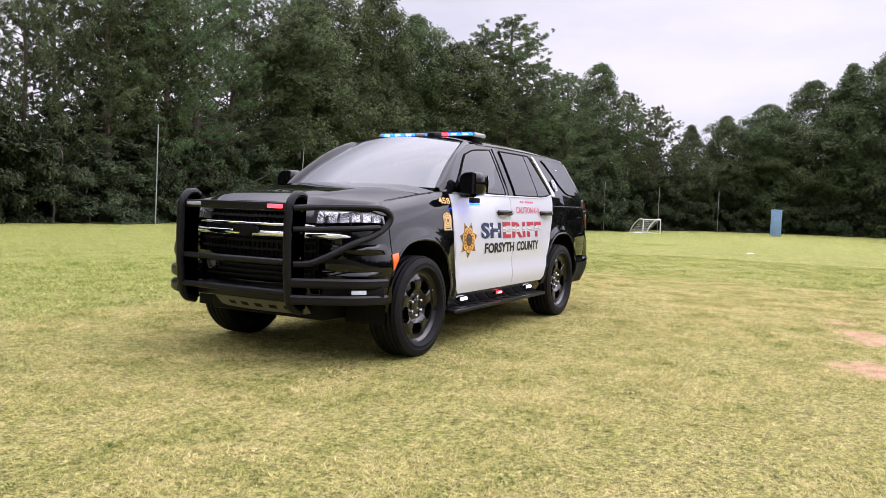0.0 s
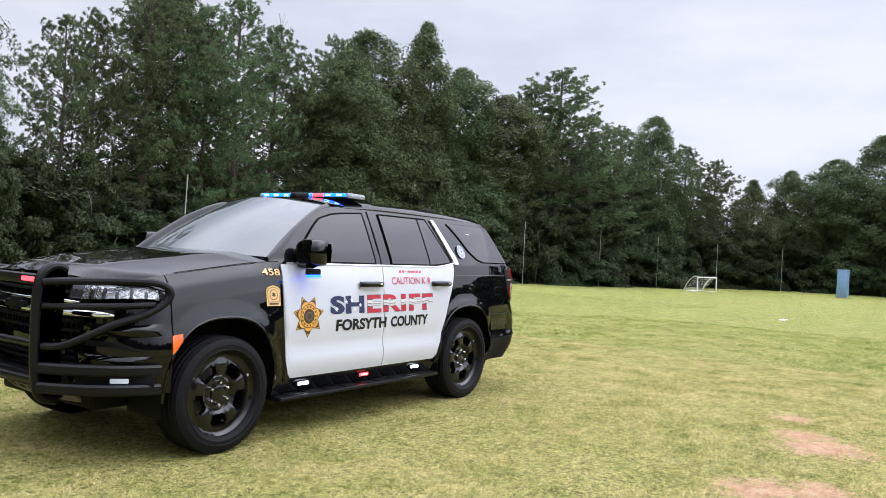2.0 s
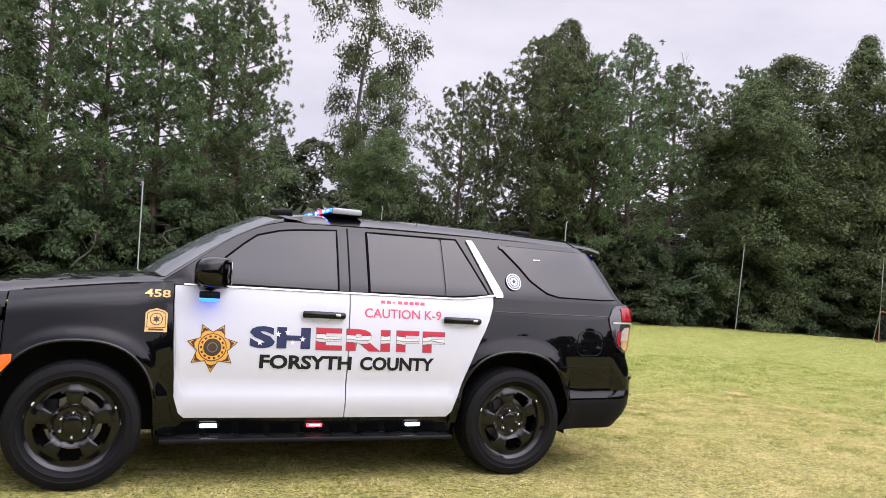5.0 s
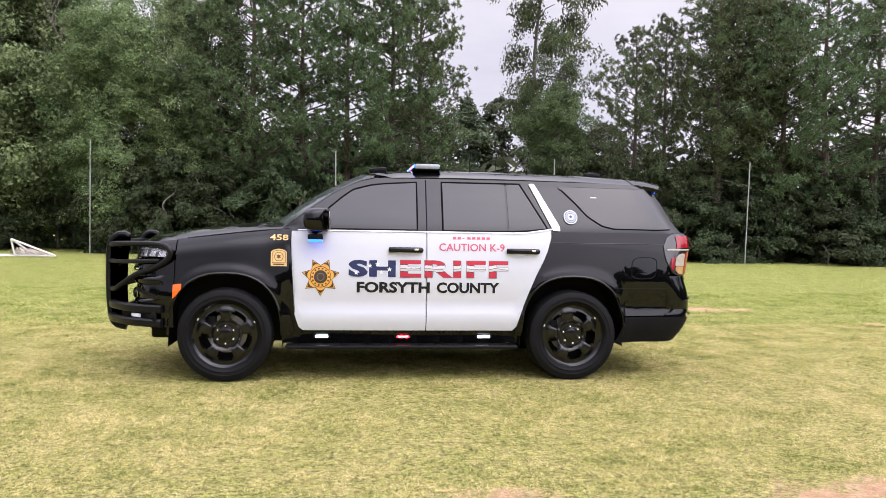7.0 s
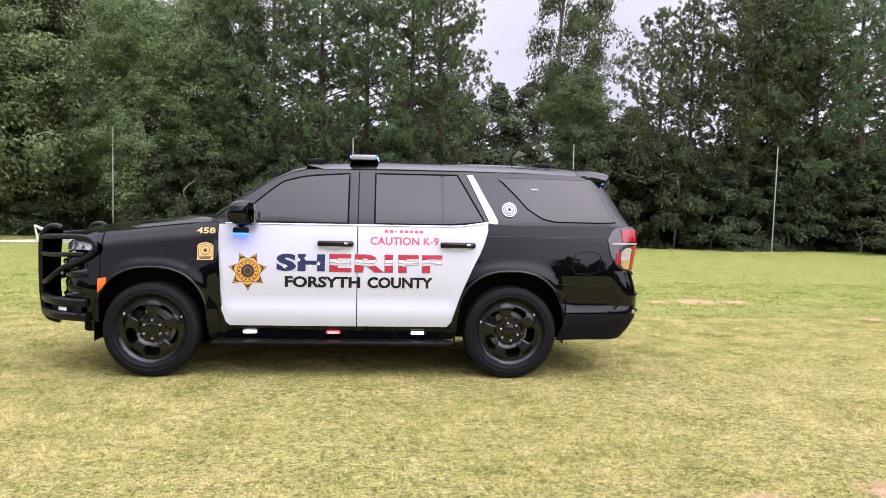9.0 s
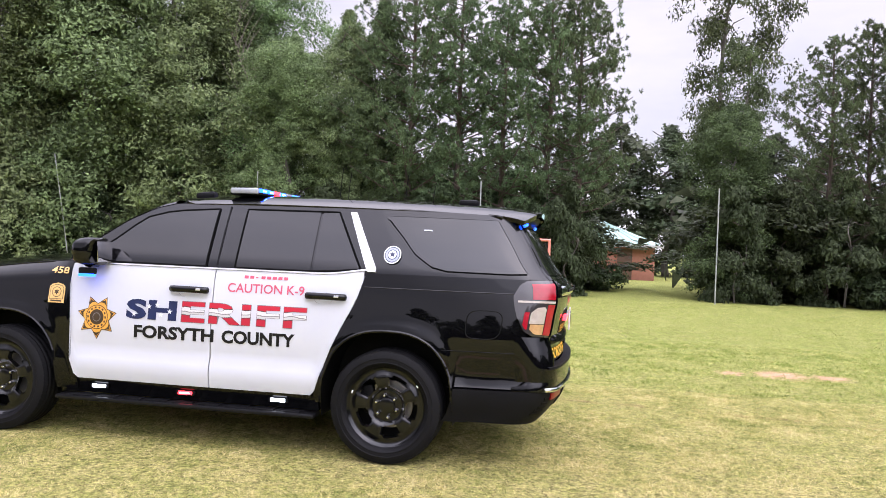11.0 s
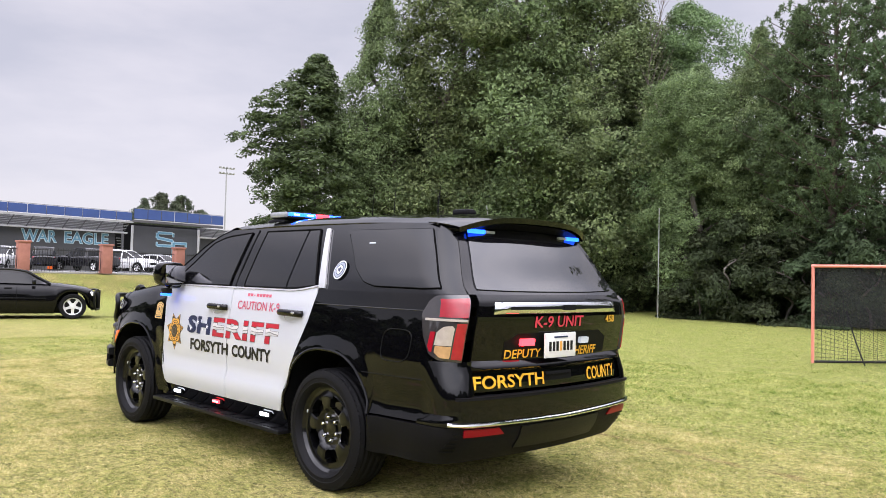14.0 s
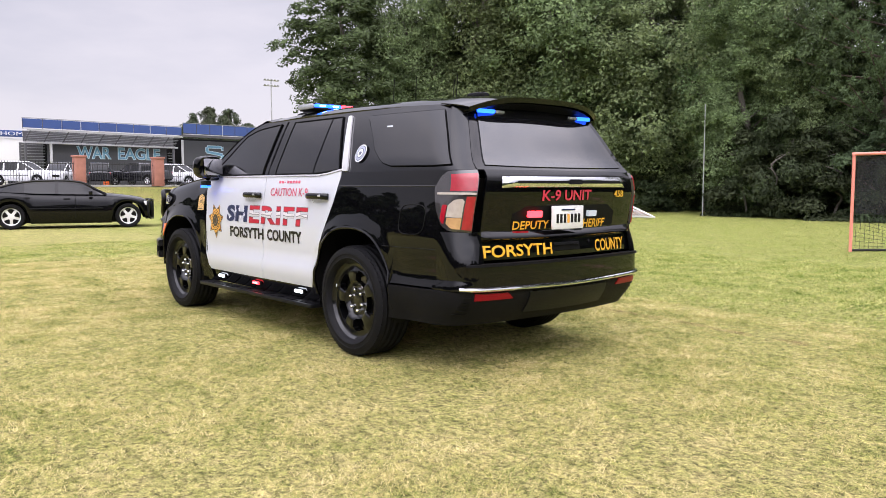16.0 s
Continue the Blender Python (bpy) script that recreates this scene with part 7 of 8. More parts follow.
# tall thin poles of the ball net
for x, y, h, lx, ly in ((10.6, -24.2, 4.45, 0.0, 0.0), (1.0, -22.9, 4.15, 0.06, 0.0), (-7.35, -21.7, 4.0, 0.0, 0.0), (-15.3, -21.8, 4.1, -0.10, 0.0), (-25.4, -22.7, 4.1, -0.22, 0.1), (-33.2, -21.4, 4.1, -0.12, 0.0), (-41.0, -19.8, 4.2, 0.0, 0.0), (-50.0, -18.2, 4.2, 0.0, 0.0),
                        (-56.5, -16.0, 4.1, 0.0, 0.0), (-65.0, -13.6, 4.0, 0.0, 0.0), (-72.0, -9.6, 4.0, 0.0, 0.0), (19.4, -24.6, 5.0, 0.55, 0.55)):
    z = ground_z(x, y)
    ob = part("net_pole", tube_bm([(x, y, z - 0.1), (x + lx * 0.5, y + ly * 0.5, z + h * 0.5), (x + lx, y + ly, z + h)], 0.024, 8), M["pole"])
    tagged(ob, "thin galvanised net pole before the wood", "pole", group="net poles")
tagged(part("paper_scrap", box_bm((0.55, 0.16, 0.012), (-19.5, 0.6, ground_z(-19.5, 0.6) + 0.03), 0.003), M["whitepipe"]), "white marker strip lying on the grass", "marker")


# ---- brick building behind the trees ----
M["brick"] = material("red_brick", (0.36, 0.155, 0.115), 0.85, vary=0.25, scale=5, bump=0.3, bump_scale=30)
M["greenroof"] = material("pale_green_metal_roof", (0.30, 0.46, 0.40), 0.4, vary=0.12, scale=1.5)
M["concrete"] = material("pale_concrete", (0.46, 0.45, 0.43), 0.85, vary=0.15, scale=0.6, bump=0.2, bump_scale=20)
M["asphalt"] = material("worn_asphalt", (0.10, 0.10, 0.105), 0.9, vary=0.25, scale=0.5, bump=0.3, bump_scale=60)
M["hutdoor"] = material("brown_door_paint", (0.12, 0.07, 0.05), 0.5, vary=0.15, scale=2)
hut = tagged(new("brick_building"), "low brick building with a pale green hip roof", "building")
hx0, hx1, hy0, hy1 = -7.4, 8.5, -46.0, -54.0
part("wall", box_bm((hx1 - hx0, hy0 - hy1, 2.3), ((hx0 + hx1) / 2, (hy0 + hy1) / 2, 1.15), 0.02), M["brick"], hut)
bm = bmesh.new()
e = 0.5
base = [bm.verts.new(v) for v in ((hx0 - e, hy0 + e, 2.3), (hx1 + e, hy0 + e, 2.3), (hx1 + e, hy1 - e, 2.3), (hx0 - e, hy1 - e, 2.3))]
top = [bm.verts.new(v) for v in ((hx0 + 3.2, -50, 3.9), (hx1 - 3.2, -50, 3.9))]
for f in ((base[0], base[1], top[1], top[0]), (base[1], base[2], top[1]), (base[2], base[3], top[0], top[1]), (base[3], base[0], top[0]), tuple(reversed(base))):
    bm.faces.new(f)
bmesh.ops.recalc_face_normals(bm, faces=bm.faces)
roof_ob = part("roof", bm, M["greenroof"], hut, smooth=None)
for k in range(24):
    x = hx0 + 0.3 + k * 0.68
    part("roof_seam", tube_bm([(x, hy0 + e - 0.02, 2.33), (min(max(x, hx0 + 3.2), hx1 - 3.2), -50, 3.93)], 0.02, 4), M["greenroof"], roof_ob)
part("fascia", box_bm((hx1 - hx0 + 1.02, 0.05, 0.18), ((hx0 + hx1) / 2, hy0 + e + 0.02, 2.22), 0.005), M["concrete"], hut)
for x in (-5.5, -1.0, 3.5, 7.0):
    door = part("door", box_bm((0.95, 0.05, 2.0), (x, hy0 + 0.025, 1.0), 0.01), M["hutdoor"], hut)
# ---- car park on the bank ----
lot = link("car_park", array_mesh("car_park", [(36.0, -70, 1.215), (88, -70, 1.215), (88, 60, 1.215), (36.0, 60, 1.215)], [(0, 1, 2, 3)]), M["asphalt"])
tagged(lot, "grey asphalt car park on the bank", "car park", kind="structure")
tagged(part("pavement", box_bm((1.2, 110, 0.12), (35.7, -5, 1.20), 0.02), M["concrete"]), "pale concrete kerb path beside the fence", "pavement", kind="structure")
M["iron"] = material("black_iron", (0.012, 0.012, 0.012), 0.5, vary=0.2)
FX = 34.75
for k, y in enumerate((-19.3, -15.4, -11.5, -7.6, -3.7, 0.2, 4.1)):
    pil = tagged(new("brick_pillar"), "square red brick fence pillar with a stone cap", "pillar", group="fence pillars")
    body = part("body", box_bm((0.50, 0.50, 1.42), (FX, y, 1.20 + 0.71), 0.01), M["brick"], pil)
    part("cap", box_bm((0.60, 0.60, 0.09), (FX, y, 1.20 + 1.46), 0.02), M["brick"], pil)
    if y < 4:
        fen = tagged(new("iron_fence"), "black iron picket fence panel between brick pillars", "fence", group="fence panels")
        y0, y1 = y + 0.26, y + 3.9 - 0.26
        for z in (1.35, 2.30):
            part("rail", box_bm((0.03, y1 - y0, 0.035), (FX, (y0 + y1) / 2, z), 0.004), M["iron"], fen)
        n = 28
        for i in range(n + 1):
            yy = y0 + (y1 - y0) * i / n
            part("picket", box_bm((0.018, 0.018, 1.16), (FX + 0.003, yy, 1.22 + 0.60)), M["iron"], fen, smooth=None)


# ---- parked cars ----
M["car_black"] = material("car_black_paint", (0.003, 0.003, 0.0035), 0.3, coat=1.0, coat_ior=1.36, vary=0.2, spec=0.0)
M["car_white"] = material("car_white_paint", (0.74, 0.74, 0.74), 0.3, coat=0.6, vary=0.03)
M["car_grey"] = material("car_dark_grey_paint", (0.008, 0.008, 0.010), 0.25, coat=0.7, vary=0.1)
M["alloy"] = material("silver_alloy", (0.80, 0.80, 0.81), 0.35, metal=0.35, vary=0.06)
M["carglass"] = material("car_glass", (0.012, 0.013, 0.014), 0.03, spec=0.3, vary=0.1)


def slot_bm(wheel_r, th):
    """Opening between two spokes: a wedge, wider at the rim."""
    bm = bmesh.new()
    corners = [(0.26, -0.20), (0.58, -0.44), (0.62, -0.15), (0.62, 0.15), (0.58, 0.44), (0.26, 0.20)]
    lo, up = ([bm.verts.new((wheel_r * q * math.cos(th + a), y, wheel_r * q * math.sin(th + a))) for q, a in corners] for y in (0.03, 0.056))
    bm.faces.new(up)
    bm.faces.new(list(reversed(lo)))
    for i in range(6):
        bm.faces.new((lo[i], lo[(i + 1) % 6], up[(i + 1) % 6], up[i]))
    bmesh.ops.recalc_face_normals(bm, faces=bm.faces)
    return bm


def plain_car(name, label, m, paint, L0, L1, width, base, top_profile, roof_profile, belt_profile, wheel_r, axle, rim_mat, cab=None, guard_bar=False, lamp=True, win=None):
    """A parked car lofted from its side profile: L0..L1 from tail to nose."""
    ob = tagged(new(name), label, "car")
    top, belt, roof = ease(top_profile), ease(belt_profile), ease(roof_profile)
    w2 = width / 2
    plan = ease([(L0, w2 * 0.78), (L0 + 0.25, w2 * 0.93), (L0 + 0.8, w2 * 0.99), (0, w2), (L1 - 0.9, w2 * 0.99), (L1 - 0.3, w2 * 0.92), (L1 - 0.1, w2 * 0.84), (L1, w2 * 0.74)])
    rows = []
    xs_ = sorted({L0 + (L1 - L0) * i / 46 for i in range(47)} | {a + wheel_r * 1.14 * math.cos(math.pi * k / 14) for a in axle for k in range(15)})
    for x in xs_:
        w, t = plan(x), top(x)
        lo_z = base + 0.10 * ss(L1 - 0.5, L1, x) + 0.12 * ss(L0 + 0.5, L0, x)
        for a in axle:
            d = abs(x - a) / (wheel_r * 1.15)
            if d < 1:
                lo_z = max(lo_z, wheel_r + wheel_r * 1.15 * math.sqrt(1 - d * d))
        lo_z = min(lo_z, t - 0.1)
        h = t - lo_z
        half = [(w * 0.93, lo_z), (w * 0.99, lo_z + 0.12 * h), (w * 1.0, lo_z + 0.45 * h), (w * 0.985, lo_z + 0.72 * h), (w * 0.955, lo_z + 0.9 * h), (w * 0.90, lo_z + 0.98 * h), (w * 0.80, t + 0.015), (w * 0.4, t + 0.045), (0, t + 0.052)]
        rows.append([Vector((x, -y, z)) for y, z in half] + [Vector((x, y, z)) for y, z in reversed(half[:-1])])
    bm = bmesh.new()
    v = [[bm.verts.new(p) for p in r] for r in rows]
    for i in range(len(v) - 1):
        for j in range(len(v[0]) - 1):
            bm.faces.new((v[i][j], v[i + 1][j], v[i + 1][j + 1], v[i][j + 1]))
    bm.faces.new(v[0])
    bm.faces.new(v[-1])
    bmesh.ops.recalc_face_normals(bm, faces=bm.faces)
    body = part("body", bm, paint, ob, smooth=38)
    part("underbody", box_bm((L1 - L0 - 0.7, width * 0.74, 0.3), ((L0 + L1) / 2, 0, base + 0.16), 0.03), M["dark"], ob)
    part("inner_wings", box_bm((L1 - L0 - 0.9, width * 0.60, 0.56), ((L0 + L1) / 2, 0, base + 0.38), 0.03), M["dark"], ob)
    r0, r1 = roof_profile[0][0], roof_profile[-1][0]
    if r0 > r1:
        r0, r1 = r1, r0
    gx = [r0 + (r1 - r0) * i / 30 for i in range(31)]

    def gw(x, f):
        return plan(x) * (0.90 - 0.20 * f)
    for s in (1, -1):
        def sheet(xs, f0=0.0, f1=1.0):
            return [[Vector((x, s * gw(x, f), belt(x) + 0.012 + (max(roof(x), belt(x) + 0.02) - belt(x) - 0.02) * f)) for f in [f0 + (f1 - f0) * j / 5 for j in range(6)]] for x in xs]
        wa, wb = win or (r0, r1)
        pane_xs = [wa + (wb - wa) * i / 24 for i in range(25)]
        grid_part("side_window", sheet(pane_xs, 0.0, 0.80 if win else 0.90), M["carglass"], ob, up=Vector((0, s, 0.2)))
        grid_part("roof_rail", sheet(pane_xs, 0.80 if win else 0.90, 1.0), paint, ob, up=Vector((0, s, 0.2)))
        if win:
            grid_part("rear_pillar", sheet([r0 + (wa - r0) * i / 8 for i in range(9)]), paint, ob, up=Vector((0, s, 0.2)))
            grid_part("front_pillar", sheet([wb + (r1 - wb) * i / 5 for i in range(6)]), paint, ob, up=Vector((0, s, 0.2)))
        part("roof_edge", tube_bm([(x, s * gw(x, 1.0), max(roof(x), belt(x) + 0.02)) for x in gx], 0.032, 6), paint, ob)
        for px, wd in (cab or ((0.5, 0.07),)):
            grid_part("door_pillar", [[Vector((px + d, s * (gw(px + d, f) + 0.006), belt(px) + 0.012 + (roof(px) - belt(px) - 0.02) * f)) for f in [j / 5 for j in range(6)]] for d in (-wd / 2, wd / 2)], paint, ob, up=Vector((0, s, 0.2)))
        mx_ = r1 - 0.42
        part("door_mirror", box_bm((0.10, 0.20, 0.14), (mx_, s * (plan(mx_) + 0.06), belt(mx_) + 0.07), 0.04), paint, ob)
        part("door_seam", tube_bm([(0.12, s * (plan(0.1) + 0.002), base + 0.15), (0.12, s * (plan(0.1) * 0.985), top(0.1) - 0.05)], 0.006, 4), M["dark"], ob)
        part("side_moulding", box_bm((1.9, 0.012, 0.035), (-0.1, s * (plan(0) + 0.004), base + 0.43), 0.004), M["plastic"], ob)
        for hx in (-0.10, -1.13):
            part("door_handle", box_bm((0.18, 0.03, 0.03), (hx, s * plan(hx) * 0.985, top(hx) - 0.11), 0.01), paint, ob)
        if lamp:
            part("headlamp", box_bm((0.28, 0.16, 0.14), (L1 - 0.20, s * plan(L1 - 0.2) * 0.84, top(L1 - 0.2) - 0.12), 0.04), M["clearlens"], ob)
            part("tail_lamp", box_bm((0.14, 0.20, 0.18), (L0 + 0.10, s * plan(L0 + 0.1) * 0.84, top(L0 + 0.1) - 0.14), 0.04), M["redlens"], ob)
        for a in axle:
            wh = part("wheel", revolve([(0.0, 0.055), (0.06, 0.055), (0.07, 0.045), (wheel_r * 0.58, 0.035), (wheel_r * 0.66, 0.06), (wheel_r * 0.69, 0.075), (wheel_r * 0.70, -0.06)], 30), rim_mat, ob)
            part("tyre", revolve([(wheel_r * 0.68, 0.07), (wheel_r * 0.78, 0.10), (wheel_r * 0.95, 0.10), (wheel_r, 0.075), (wheel_r, -0.075), (wheel_r * 0.9, -0.10)], 36), M["rubber"], wh)
            for k in range(5):
                th = 2 * math.pi * k / 5 + 0.3
                part("wheel_slot", slot_bm(wheel_r, th), M["dark"], wh, smooth=None)
            wh.matrix_basis = pose(a, s * (w2 - 0.10), wheel_r, 0, 0, 0 if s > 0 else 180)
    roof_a = max(top(r0), belt(r0))
    steps = [[Vector((x, -gw(x, 1.0) + 2 * gw(x, 1.0) * j / 10, max(roof(x), belt(x) + 0.02) + 0.03 * (1 - (2 * j / 10 - 1) ** 2))) for j in range(11)] for x in gx]
    hi = max(roof(x) for x in gx)
    front_i = max(i for i, x in enumerate(gx) if roof(x) > hi - 0.10)
    rear_i = min(i for i, x in enumerate(gx) if roof(x) > hi - 0.10)
    grid_part("roof", steps[rear_i:front_i + 1], paint, ob)
    if front_i < len(gx) - 1:
        grid_part("windshield", steps[front_i:], M["carglass"], ob)
    if rear_i > 0:
        grid_part("rear_window", steps[:rear_i + 1], M["carglass"], ob)
    part("grille", box_bm((0.05, width * 0.52, 0.20), (L1 - 0.02, 0, top(L1 - 0.1) - 0.20), 0.02), M["plastic"], ob)
    if guard_bar:
        gd = part("push_bar", box_bm((0.10, 0.9, 0.54), (L1 + 0.10, 0, 0.53), 0.04), M["guard"], ob)
        for s in (1, -1):
            part("bar_loop", tube_bm(smooth_path([(L1 + 0.12, s * 0.42, 0.80), (L1 + 0.10, s * 0.70, 0.80), (L1 - 0.02, s * 0.88, 0.78), (L1 - 0.04, s * 0.90, 0.52), (L1 + 0.0, s * 0.84, 0.28), (L1 + 0.12, s * 0.42, 0.26)], 5), 0.03, 8), M["guard"], gd)
    ob.matrix_basis = m
    return ob


SEDAN = dict(L0=-2.72, L1=2.12, width=1.89, base=0.15, wheel_r=0.355, axle=(1.525, -1.525),
             top_profile=[(-2.72, 0.82), (-2.62, 0.99), (-2.1, 1.06), (-1.4, 1.02), (-0.8, 0.985), (0.2, 0.965), (0.95, 0.955), (1.5, 0.905), (1.85, 0.845), (2.04, 0.78), (2.12, 0.69)],
             belt_profile=[(-2.3, 1.05), (-1.6, 1.03), (-0.8, 0.99), (0.2, 0.97), (1.1, 0.955)],
             roof_profile=[(-2.3, 1.06), (-1.93, 1.15), (-1.4, 1.295), (-0.8, 1.37), (-0.2, 1.38), (0.28, 1.33), (0.62, 1.15), (0.95, 0.97)], cab=((-0.36, 0.09),), win=(-1.18, 0.58))
head = math.degrees(math.atan2(-2.99, -0.92))
plain_car("dark_sedan", "black four-door sedan with silver wheels and push bar, on the grass", pose(18.62, -2.72, 0, 0, 0, head), M["car_black"], rim_mat=M["alloy"], guard_bar=True, **SEDAN)
BIG = dict(L0=-2.6, L1=2.45, width=2.0, base=0.34, wheel_r=0.39, axle=(1.50, -1.50),
           top_profile=[(-2.6, 1.0), (-2.5, 1.12), (-1.0, 1.14), (0.9, 1.14), (1.2, 1.16), (2.2, 1.08), (2.45, 0.80)],
           belt_profile=[(-2.55, 1.14), (1.3, 1.15)],
           roof_profile=[(-2.52, 1.18), (-2.35, 1.72), (-2.0, 1.82), (-0.5, 1.86), (0.1, 1.80), (0.75, 1.45), (1.15, 1.18)], cab=((0.0, 0.12), (-1.1, 0.12), (-2.2, 0.16)))
TRUCK = dict(L0=-2.9, L1=2.65, width=2.0, base=0.40, wheel_r=0.40, axle=(1.75, -1.80),
             top_profile=[(-2.9, 1.0), (-2.8, 1.20), (-0.9, 1.20), (0.9, 1.16), (1.4, 1.20), (2.4, 1.12), (2.65, 0.85)],
             belt_profile=[(-1.0, 1.18), (1.5, 1.18)],
             roof_profile=[(-0.95, 1.22), (-0.75, 1.78), (-0.2, 1.86), (0.4, 1.82), (1.0, 1.46), (1.35, 1.22)], cab=((0.15, 0.12),))
for label, spec_, paint, x, y, turn in (("white estate car in the car park", BIG, "car_white", 60.0, -10.9, 226), ("white SUV in the car park", BIG, "car_white", 63.0, -14.2, 148), ("dark SUV in the car park", BIG, "car_grey", 62.0, -17.0, -16),
                                        ("dark grey pickup truck in the car park", TRUCK, "car_grey", 60.0, -19.6, 25), ("white SUV with dark grille in the car park", BIG, "car_white", 60.5, -23.2, 216), ("white pickup truck in the car park", TRUCK, "car_white", 61.5, -6.0, 215),
                                        ("white estate car in the car park", BIG, "car_white", 75.0, -33.0, 200), ("silver car in the car park", BIG, "car_white", 69.0, -3.0, 110)):
    plain_car("parked_truck" if spec_ is TRUCK else "parked_suv", label, pose(x, y, 1.216, 0, 0, turn), M[paint], rim_mat=M["alloy"], **spec_)
part_bm = box_bm((0.5, 0.5, 0.9), (66.5, -19.0, 1.67), 0.08)
tagged(part("orange_barrel", part_bm, M["amber"]), "orange traffic barrel in the car park", "barrel")

# ---- stadium stand ----
M["bluefabric"] = material("blue_windscreen_fabric", (0.040, 0.078, 0.22), 0.75, vary=0.2, scale=0.7)
M["standsteel"] = material("grey_stand_steel", (0.24, 0.25, 0.25), 0.55, vary=0.2, scale=0.6)
M["standdark"] = material("dark_stand_frame", (0.085, 0.085, 0.09), 0.7, vary=0.2, scale=0.6)
M["wallgrey"] = material("charcoal_wall_banner", (0.060, 0.062, 0.068), 0.75, vary=0.15, scale=0.5)
M["skyletters"] = material("light_blue_banner_print", (0.13, 0.30, 0.42), 0.6, vary=0.1, scale=1)
M["letteredge"] = material("pale_blue_letter_edge", (0.46, 0.60, 0.66), 0.6, vary=0.1, scale=1)
M["standpale"] = material("pale_painted_steel", (0.46, 0.46, 0.46), 0.55, vary=0.15, scale=0.6)
stand = tagged(new("stadium_stand"), "grey stadium stand with blue rail screens and banner wall", "stadium")
SA, SB = Vector((91.3, -18.0, 1.2)), Vector((94.9, -49.0, 1.2))
sd = (SB - SA).normalized()
sn_ = Vector((-sd.y, sd.x, 0))
if sn_.x < 0:
    sn_ = -sn_


def st(u, v, z):
    return SA + sd * u + sn_ * v + Vector((0, 0, z - 1.2))


def slab(name, u0, u1, v0, v1, z0, z1, mat, label=""):
    bm = bmesh.new()
    vs = [bm.verts.new(st(u, v, z)) for u in (u0, u1) for v in (v0, v1) for z in (z0, z1)]
    for f in ((0, 1, 3, 2), (4, 6, 7, 5), (0, 4, 5, 1), (2, 3, 7, 6), (0, 2, 6, 4), (1, 5, 7, 3)):
        bm.faces.new([vs[i] for i in f])
    bmesh.ops.recalc_face_normals(bm, faces=bm.faces)
    bmesh.ops.bevel(bm, geom=list(bm.edges), offset=0.02, segments=1, affect="EDGES")
    return part(name, bm, mat, stand, label, None)


slab("banner_wall", 3.6, 18.6, 2.6, 2.8, 1.2, 6.3, M["wallgrey"], "charcoal banner wall")
slab("left_wall", 0.8, 3.4, 3.4, 3.6, 1.2, 6.2, M["standdark"])
slab("right_wall", 20.4, 30.0, 1.6, 1.9, 1.2, 7.2, M["wallgrey"], "charcoal banner wall")
slab("end_wall", 30.3, 41.0, 2.6, 2.8, 1.2, 6.3, M["wallgrey"])
slab("beam", 0.6, 19.6, 1.4, 1.8, 6.06, 6.26, M["standpale"])
slab("beam", 30.3, 41.0, 1.4, 1.8, 6.06, 6.26, M["standpale"])
slab("upper_beam", 0.6, 19.6, 0.0, 0.4, 7.42, 7.58, M["standpale"])
slab("upper_beam", 33.4, 41.0, 0.0, 0.4, 7.30, 7.46, M["standpale"])
slab("right_beam", 19.4, 33.2, 0.0, 0.5, 7.55, 7.85, M["standdark"])
# near-black slab stands in for the shade behind the open seating
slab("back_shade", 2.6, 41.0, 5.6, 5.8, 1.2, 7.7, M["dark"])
for a, b in ((0.7, 19.3), (30.3, 41.0)):
    slab("seat_soffit", a, b, 2.0, 2.05, 6.1, 7.5, M["standdark"])
    for k in range(6):
        slab("seat_riser", a, b, 0.45 + 0.24 * k, 0.49 + 0.24 * k, 7.24 - 0.185 * k, 7.29 - 0.185 * k, M["standsteel"])
    for u in np.arange(a + 0.2, b, 2.1):
        part("raker", tube_bm([st(u, 0.15, 7.4), st(u - 0.2, 1.5, 6.2)], 0.06, 6), M["standdark"], stand)
for k in range(9):
    slab("wall_plank", 0.8, 3.4, 2.9, 3.0, 3.2 + 0.34 * k, 3.27 + 0.34 * k, M["standsteel"])
for u, mat in ((0.6, "standdark"), (3.4, "standpale"), (18.8, "standdark"), (20.1, "standpale"), (30.0, "standpale")):
    slab("column", u, u + 0.22, 1.2, 1.5, 1.2, 7.2 if u > 19 else 6.06, M[mat])
for k in range(12):
    slab("stair_tread", 18.95, 19.75, 1.7 + 0.1 * k, 1.95 + 0.1 * k, 1.5 + 0.36 * k, 1.56 + 0.36 * k, M["standsteel"])
for a, b, z0, z1, n in ((0.0, 19.4, 7.72, 8.74, 9), (19.6, 33.2, 8.02, 9.28, 7)):
    for i in range(n):
        u0, u1 = a + (b - a) * i / n, a + (b - a) * (i + 1) / n
        slab("rail_screen", u0 + 0.04, u1 - 0.04, -0.02, 0.04, z0, z1, M["bluefabric"], "blue fabric rail screen")
        slab("rail_post", u0 - 0.025, u0 + 0.025, -0.05, 0.03, z0 - 0.1, z1 + 0.1, M["standpale" if i % 4 == 3 else "standdark"])
    slab("top_rail", a, b, -0.04, 0.04, z1 + 0.05, z1 + 0.12, M["standsteel"])
    slab("mid_rail", a, b, -0.04, 0.04, z0 - 0.16, z0 - 0.06, M["standpale"])


def on_wall(u, z):
    return st(u, 2.55, z)


def on_print(u, z):
    return st(u, 2.53, z)


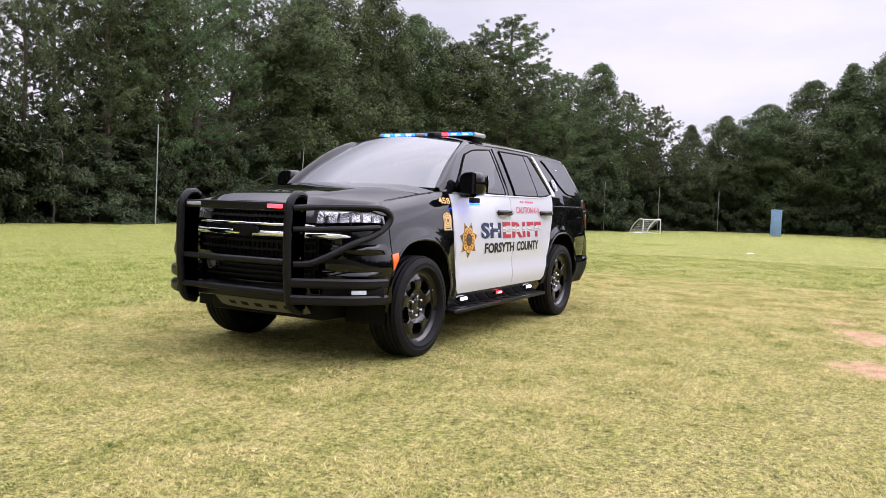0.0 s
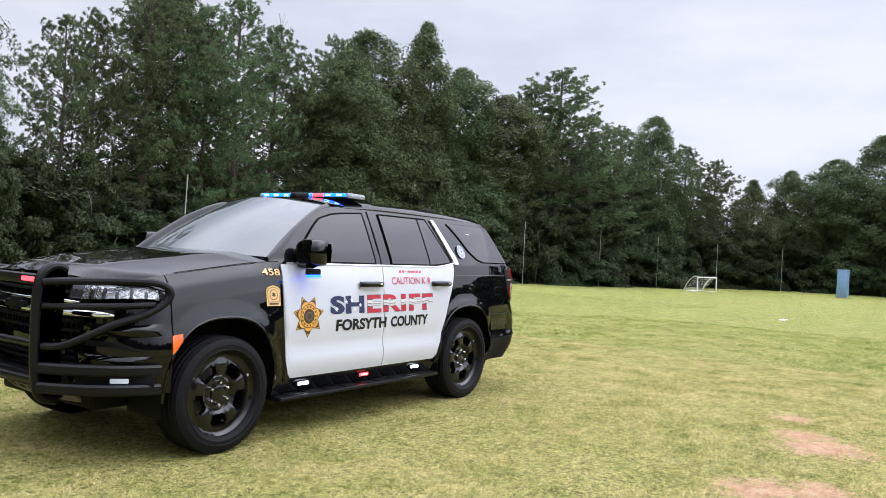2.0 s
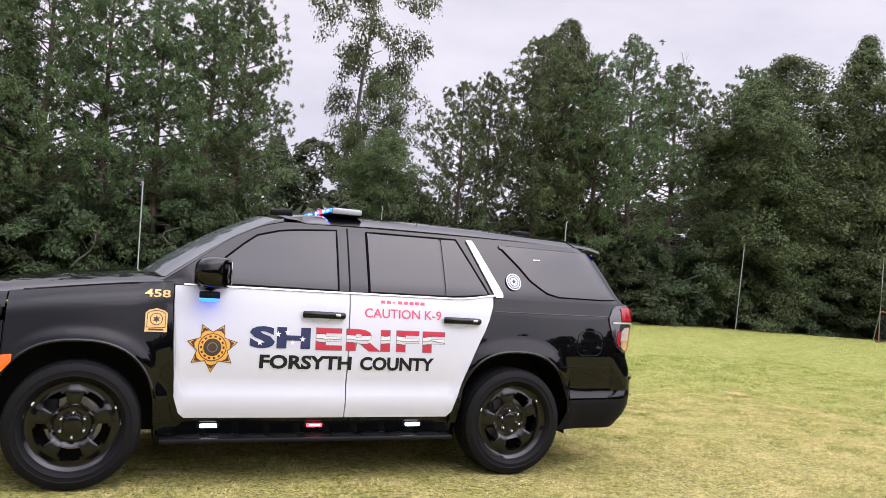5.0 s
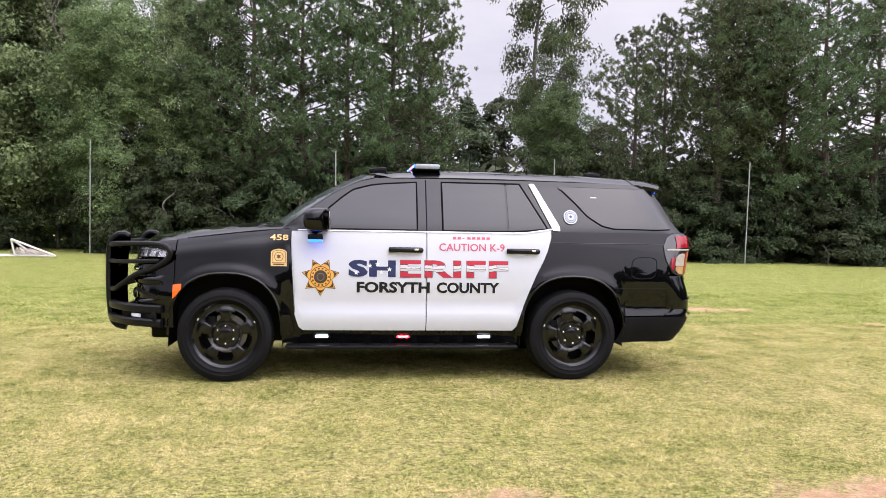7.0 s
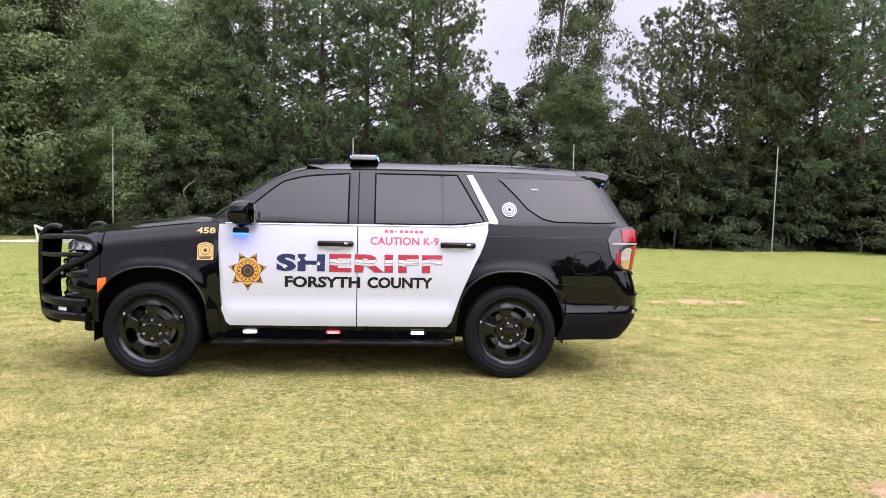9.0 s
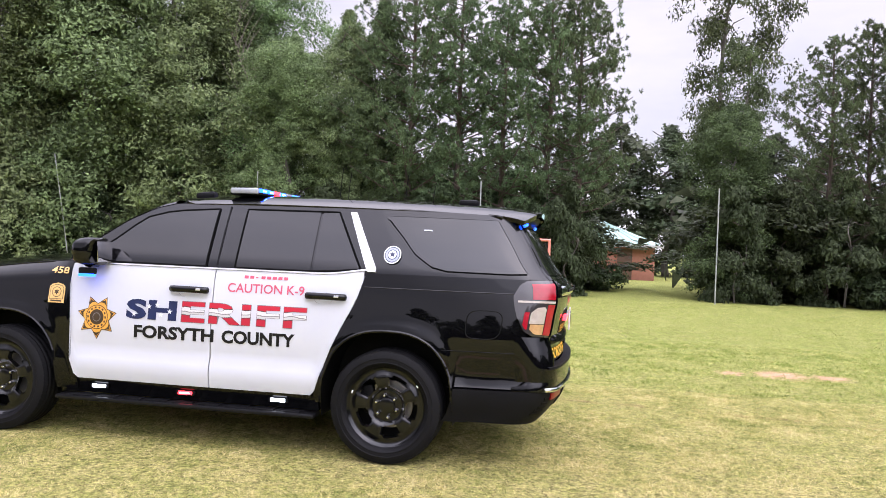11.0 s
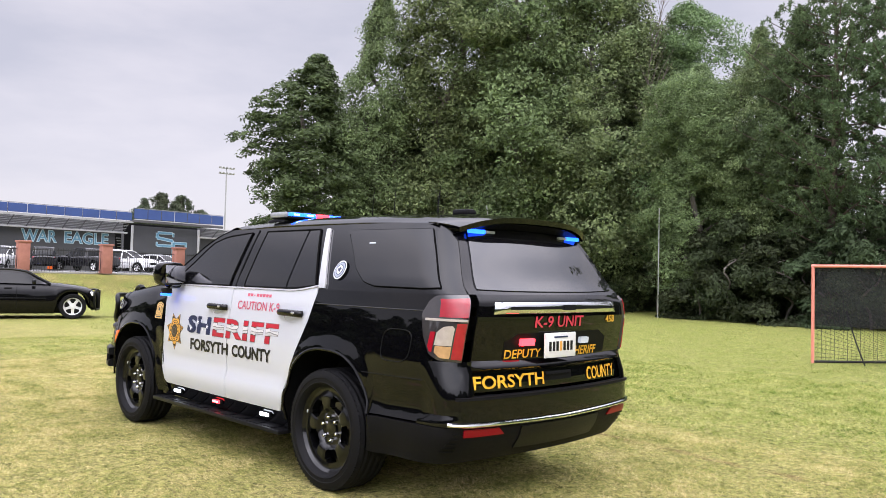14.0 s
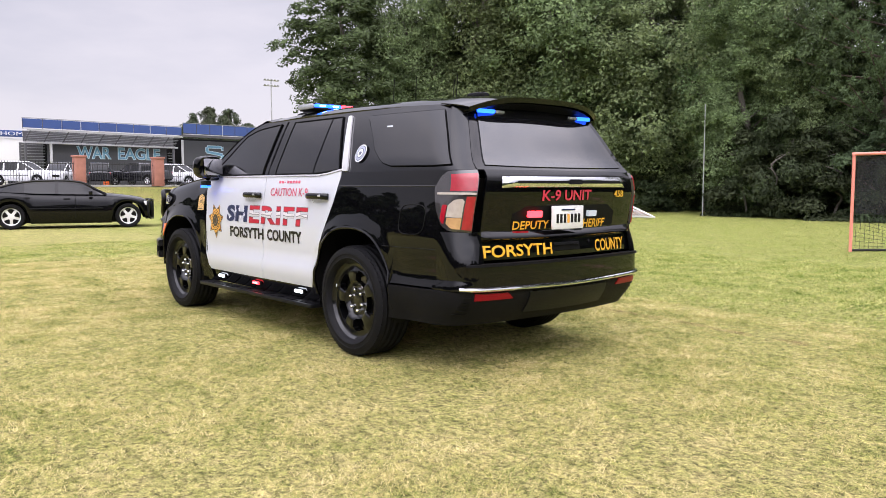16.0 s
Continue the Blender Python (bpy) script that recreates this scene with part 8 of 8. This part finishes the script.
for text, u0, u1 in (("WAR", 6.9, 11.2), ("EAGLE", 12.0, 17.7)):
    letters("lettering", text, M["letteredge"], on_wall, u0, u1, 4.45, 6.0, stand, text + " in pale blue", weight=0.05)
    letters("lettering", text, M["skyletters"], on_print, u0 + 0.09, u1 - 0.09, 4.54, 5.91, stand, text + " in blue", weight=0.005)


def emblem(name, strokes, v, grow, mat, label):
    """Block shape of straight strokes: each runs from (u, z) to (u, z) with a half width."""
    bm = bmesh.new()
    for u0, z0, u1, z1, h in strokes:
        d = Vector((u1 - u0, z1 - z0)).normalized()
        n = Vector((-d.y, d.x)) * (h + grow)
        a, b = Vector((u0, z0)) - d * (h + grow), Vector((u1, z1)) + d * (h + grow)
        bm.faces.new([bm.verts.new(st(p.x, v, p.y)) for p in (a - n, b - n, b + n, a + n)])
        v -= 0.004
    part(name, bm, mat, stand, label, None)


CURL = ((24.15, 6.45, 26.0, 6.45, 0.13), (23.95, 6.2, 23.95, 5.95, 0.17), (24.1, 5.75, 26.1, 5.45, 0.15), (26.25, 5.2, 26.25, 5.0, 0.17), (24.1, 4.75, 26.0, 4.75, 0.13), (26.3, 6.35, 26.3, 6.15, 0.10), (23.9, 5.05, 23.9, 4.85, 0.10))
FLAG = ((26.35, 5.05, 26.35, 3.5, 0.18), (26.5, 5.15, 28.2, 5.15, 0.13), (26.5, 4.45, 27.5, 4.45, 0.12), (28.25, 5.05, 28.25, 4.85, 0.10), (26.1, 3.4, 26.7, 3.4, 0.11))
for k, strokes in enumerate((CURL, FLAG)):
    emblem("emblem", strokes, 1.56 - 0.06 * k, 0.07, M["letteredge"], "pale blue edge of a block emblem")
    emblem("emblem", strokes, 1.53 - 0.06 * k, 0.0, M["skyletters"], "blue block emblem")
# pale building and sign beyond
side = tagged(new("white_building"), "white building with a blue sign beyond the stand", "building")
part("wall", box_bm((6, 18, 6.2), (112, -16.0, 1.2 + 3.1), 0.05), M["whitepipe"], side)
sg = part("sign", box_bm((0.2, 7.0, 0.85), (108.8, -20.0, 8.0), 0.03), M["bluefabric"], side, "blue sign with white letters")
letters("lettering", "HOME", M["whitevinyl"], lambda a, z: Vector((108.6, a, z)), -19.35, -22.6, 7.76, 8.24, sg, "HOME in white")
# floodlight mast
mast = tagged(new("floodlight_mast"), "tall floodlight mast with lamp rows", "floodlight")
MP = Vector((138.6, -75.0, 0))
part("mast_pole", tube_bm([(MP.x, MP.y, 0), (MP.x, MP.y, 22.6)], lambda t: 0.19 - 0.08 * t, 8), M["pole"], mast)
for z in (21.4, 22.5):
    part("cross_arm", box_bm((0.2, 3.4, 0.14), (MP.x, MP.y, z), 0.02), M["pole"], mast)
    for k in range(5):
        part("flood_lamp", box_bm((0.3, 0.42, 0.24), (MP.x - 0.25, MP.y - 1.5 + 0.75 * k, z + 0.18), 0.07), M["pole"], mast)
for k in range(7):
    plant("f", 140 + 4 * (k % 2), -58.6 - 1.9 * k, (13.6, 15.4, 16.6, 16.0, 16.4, 15.2, 13.8)[k], 4.0)
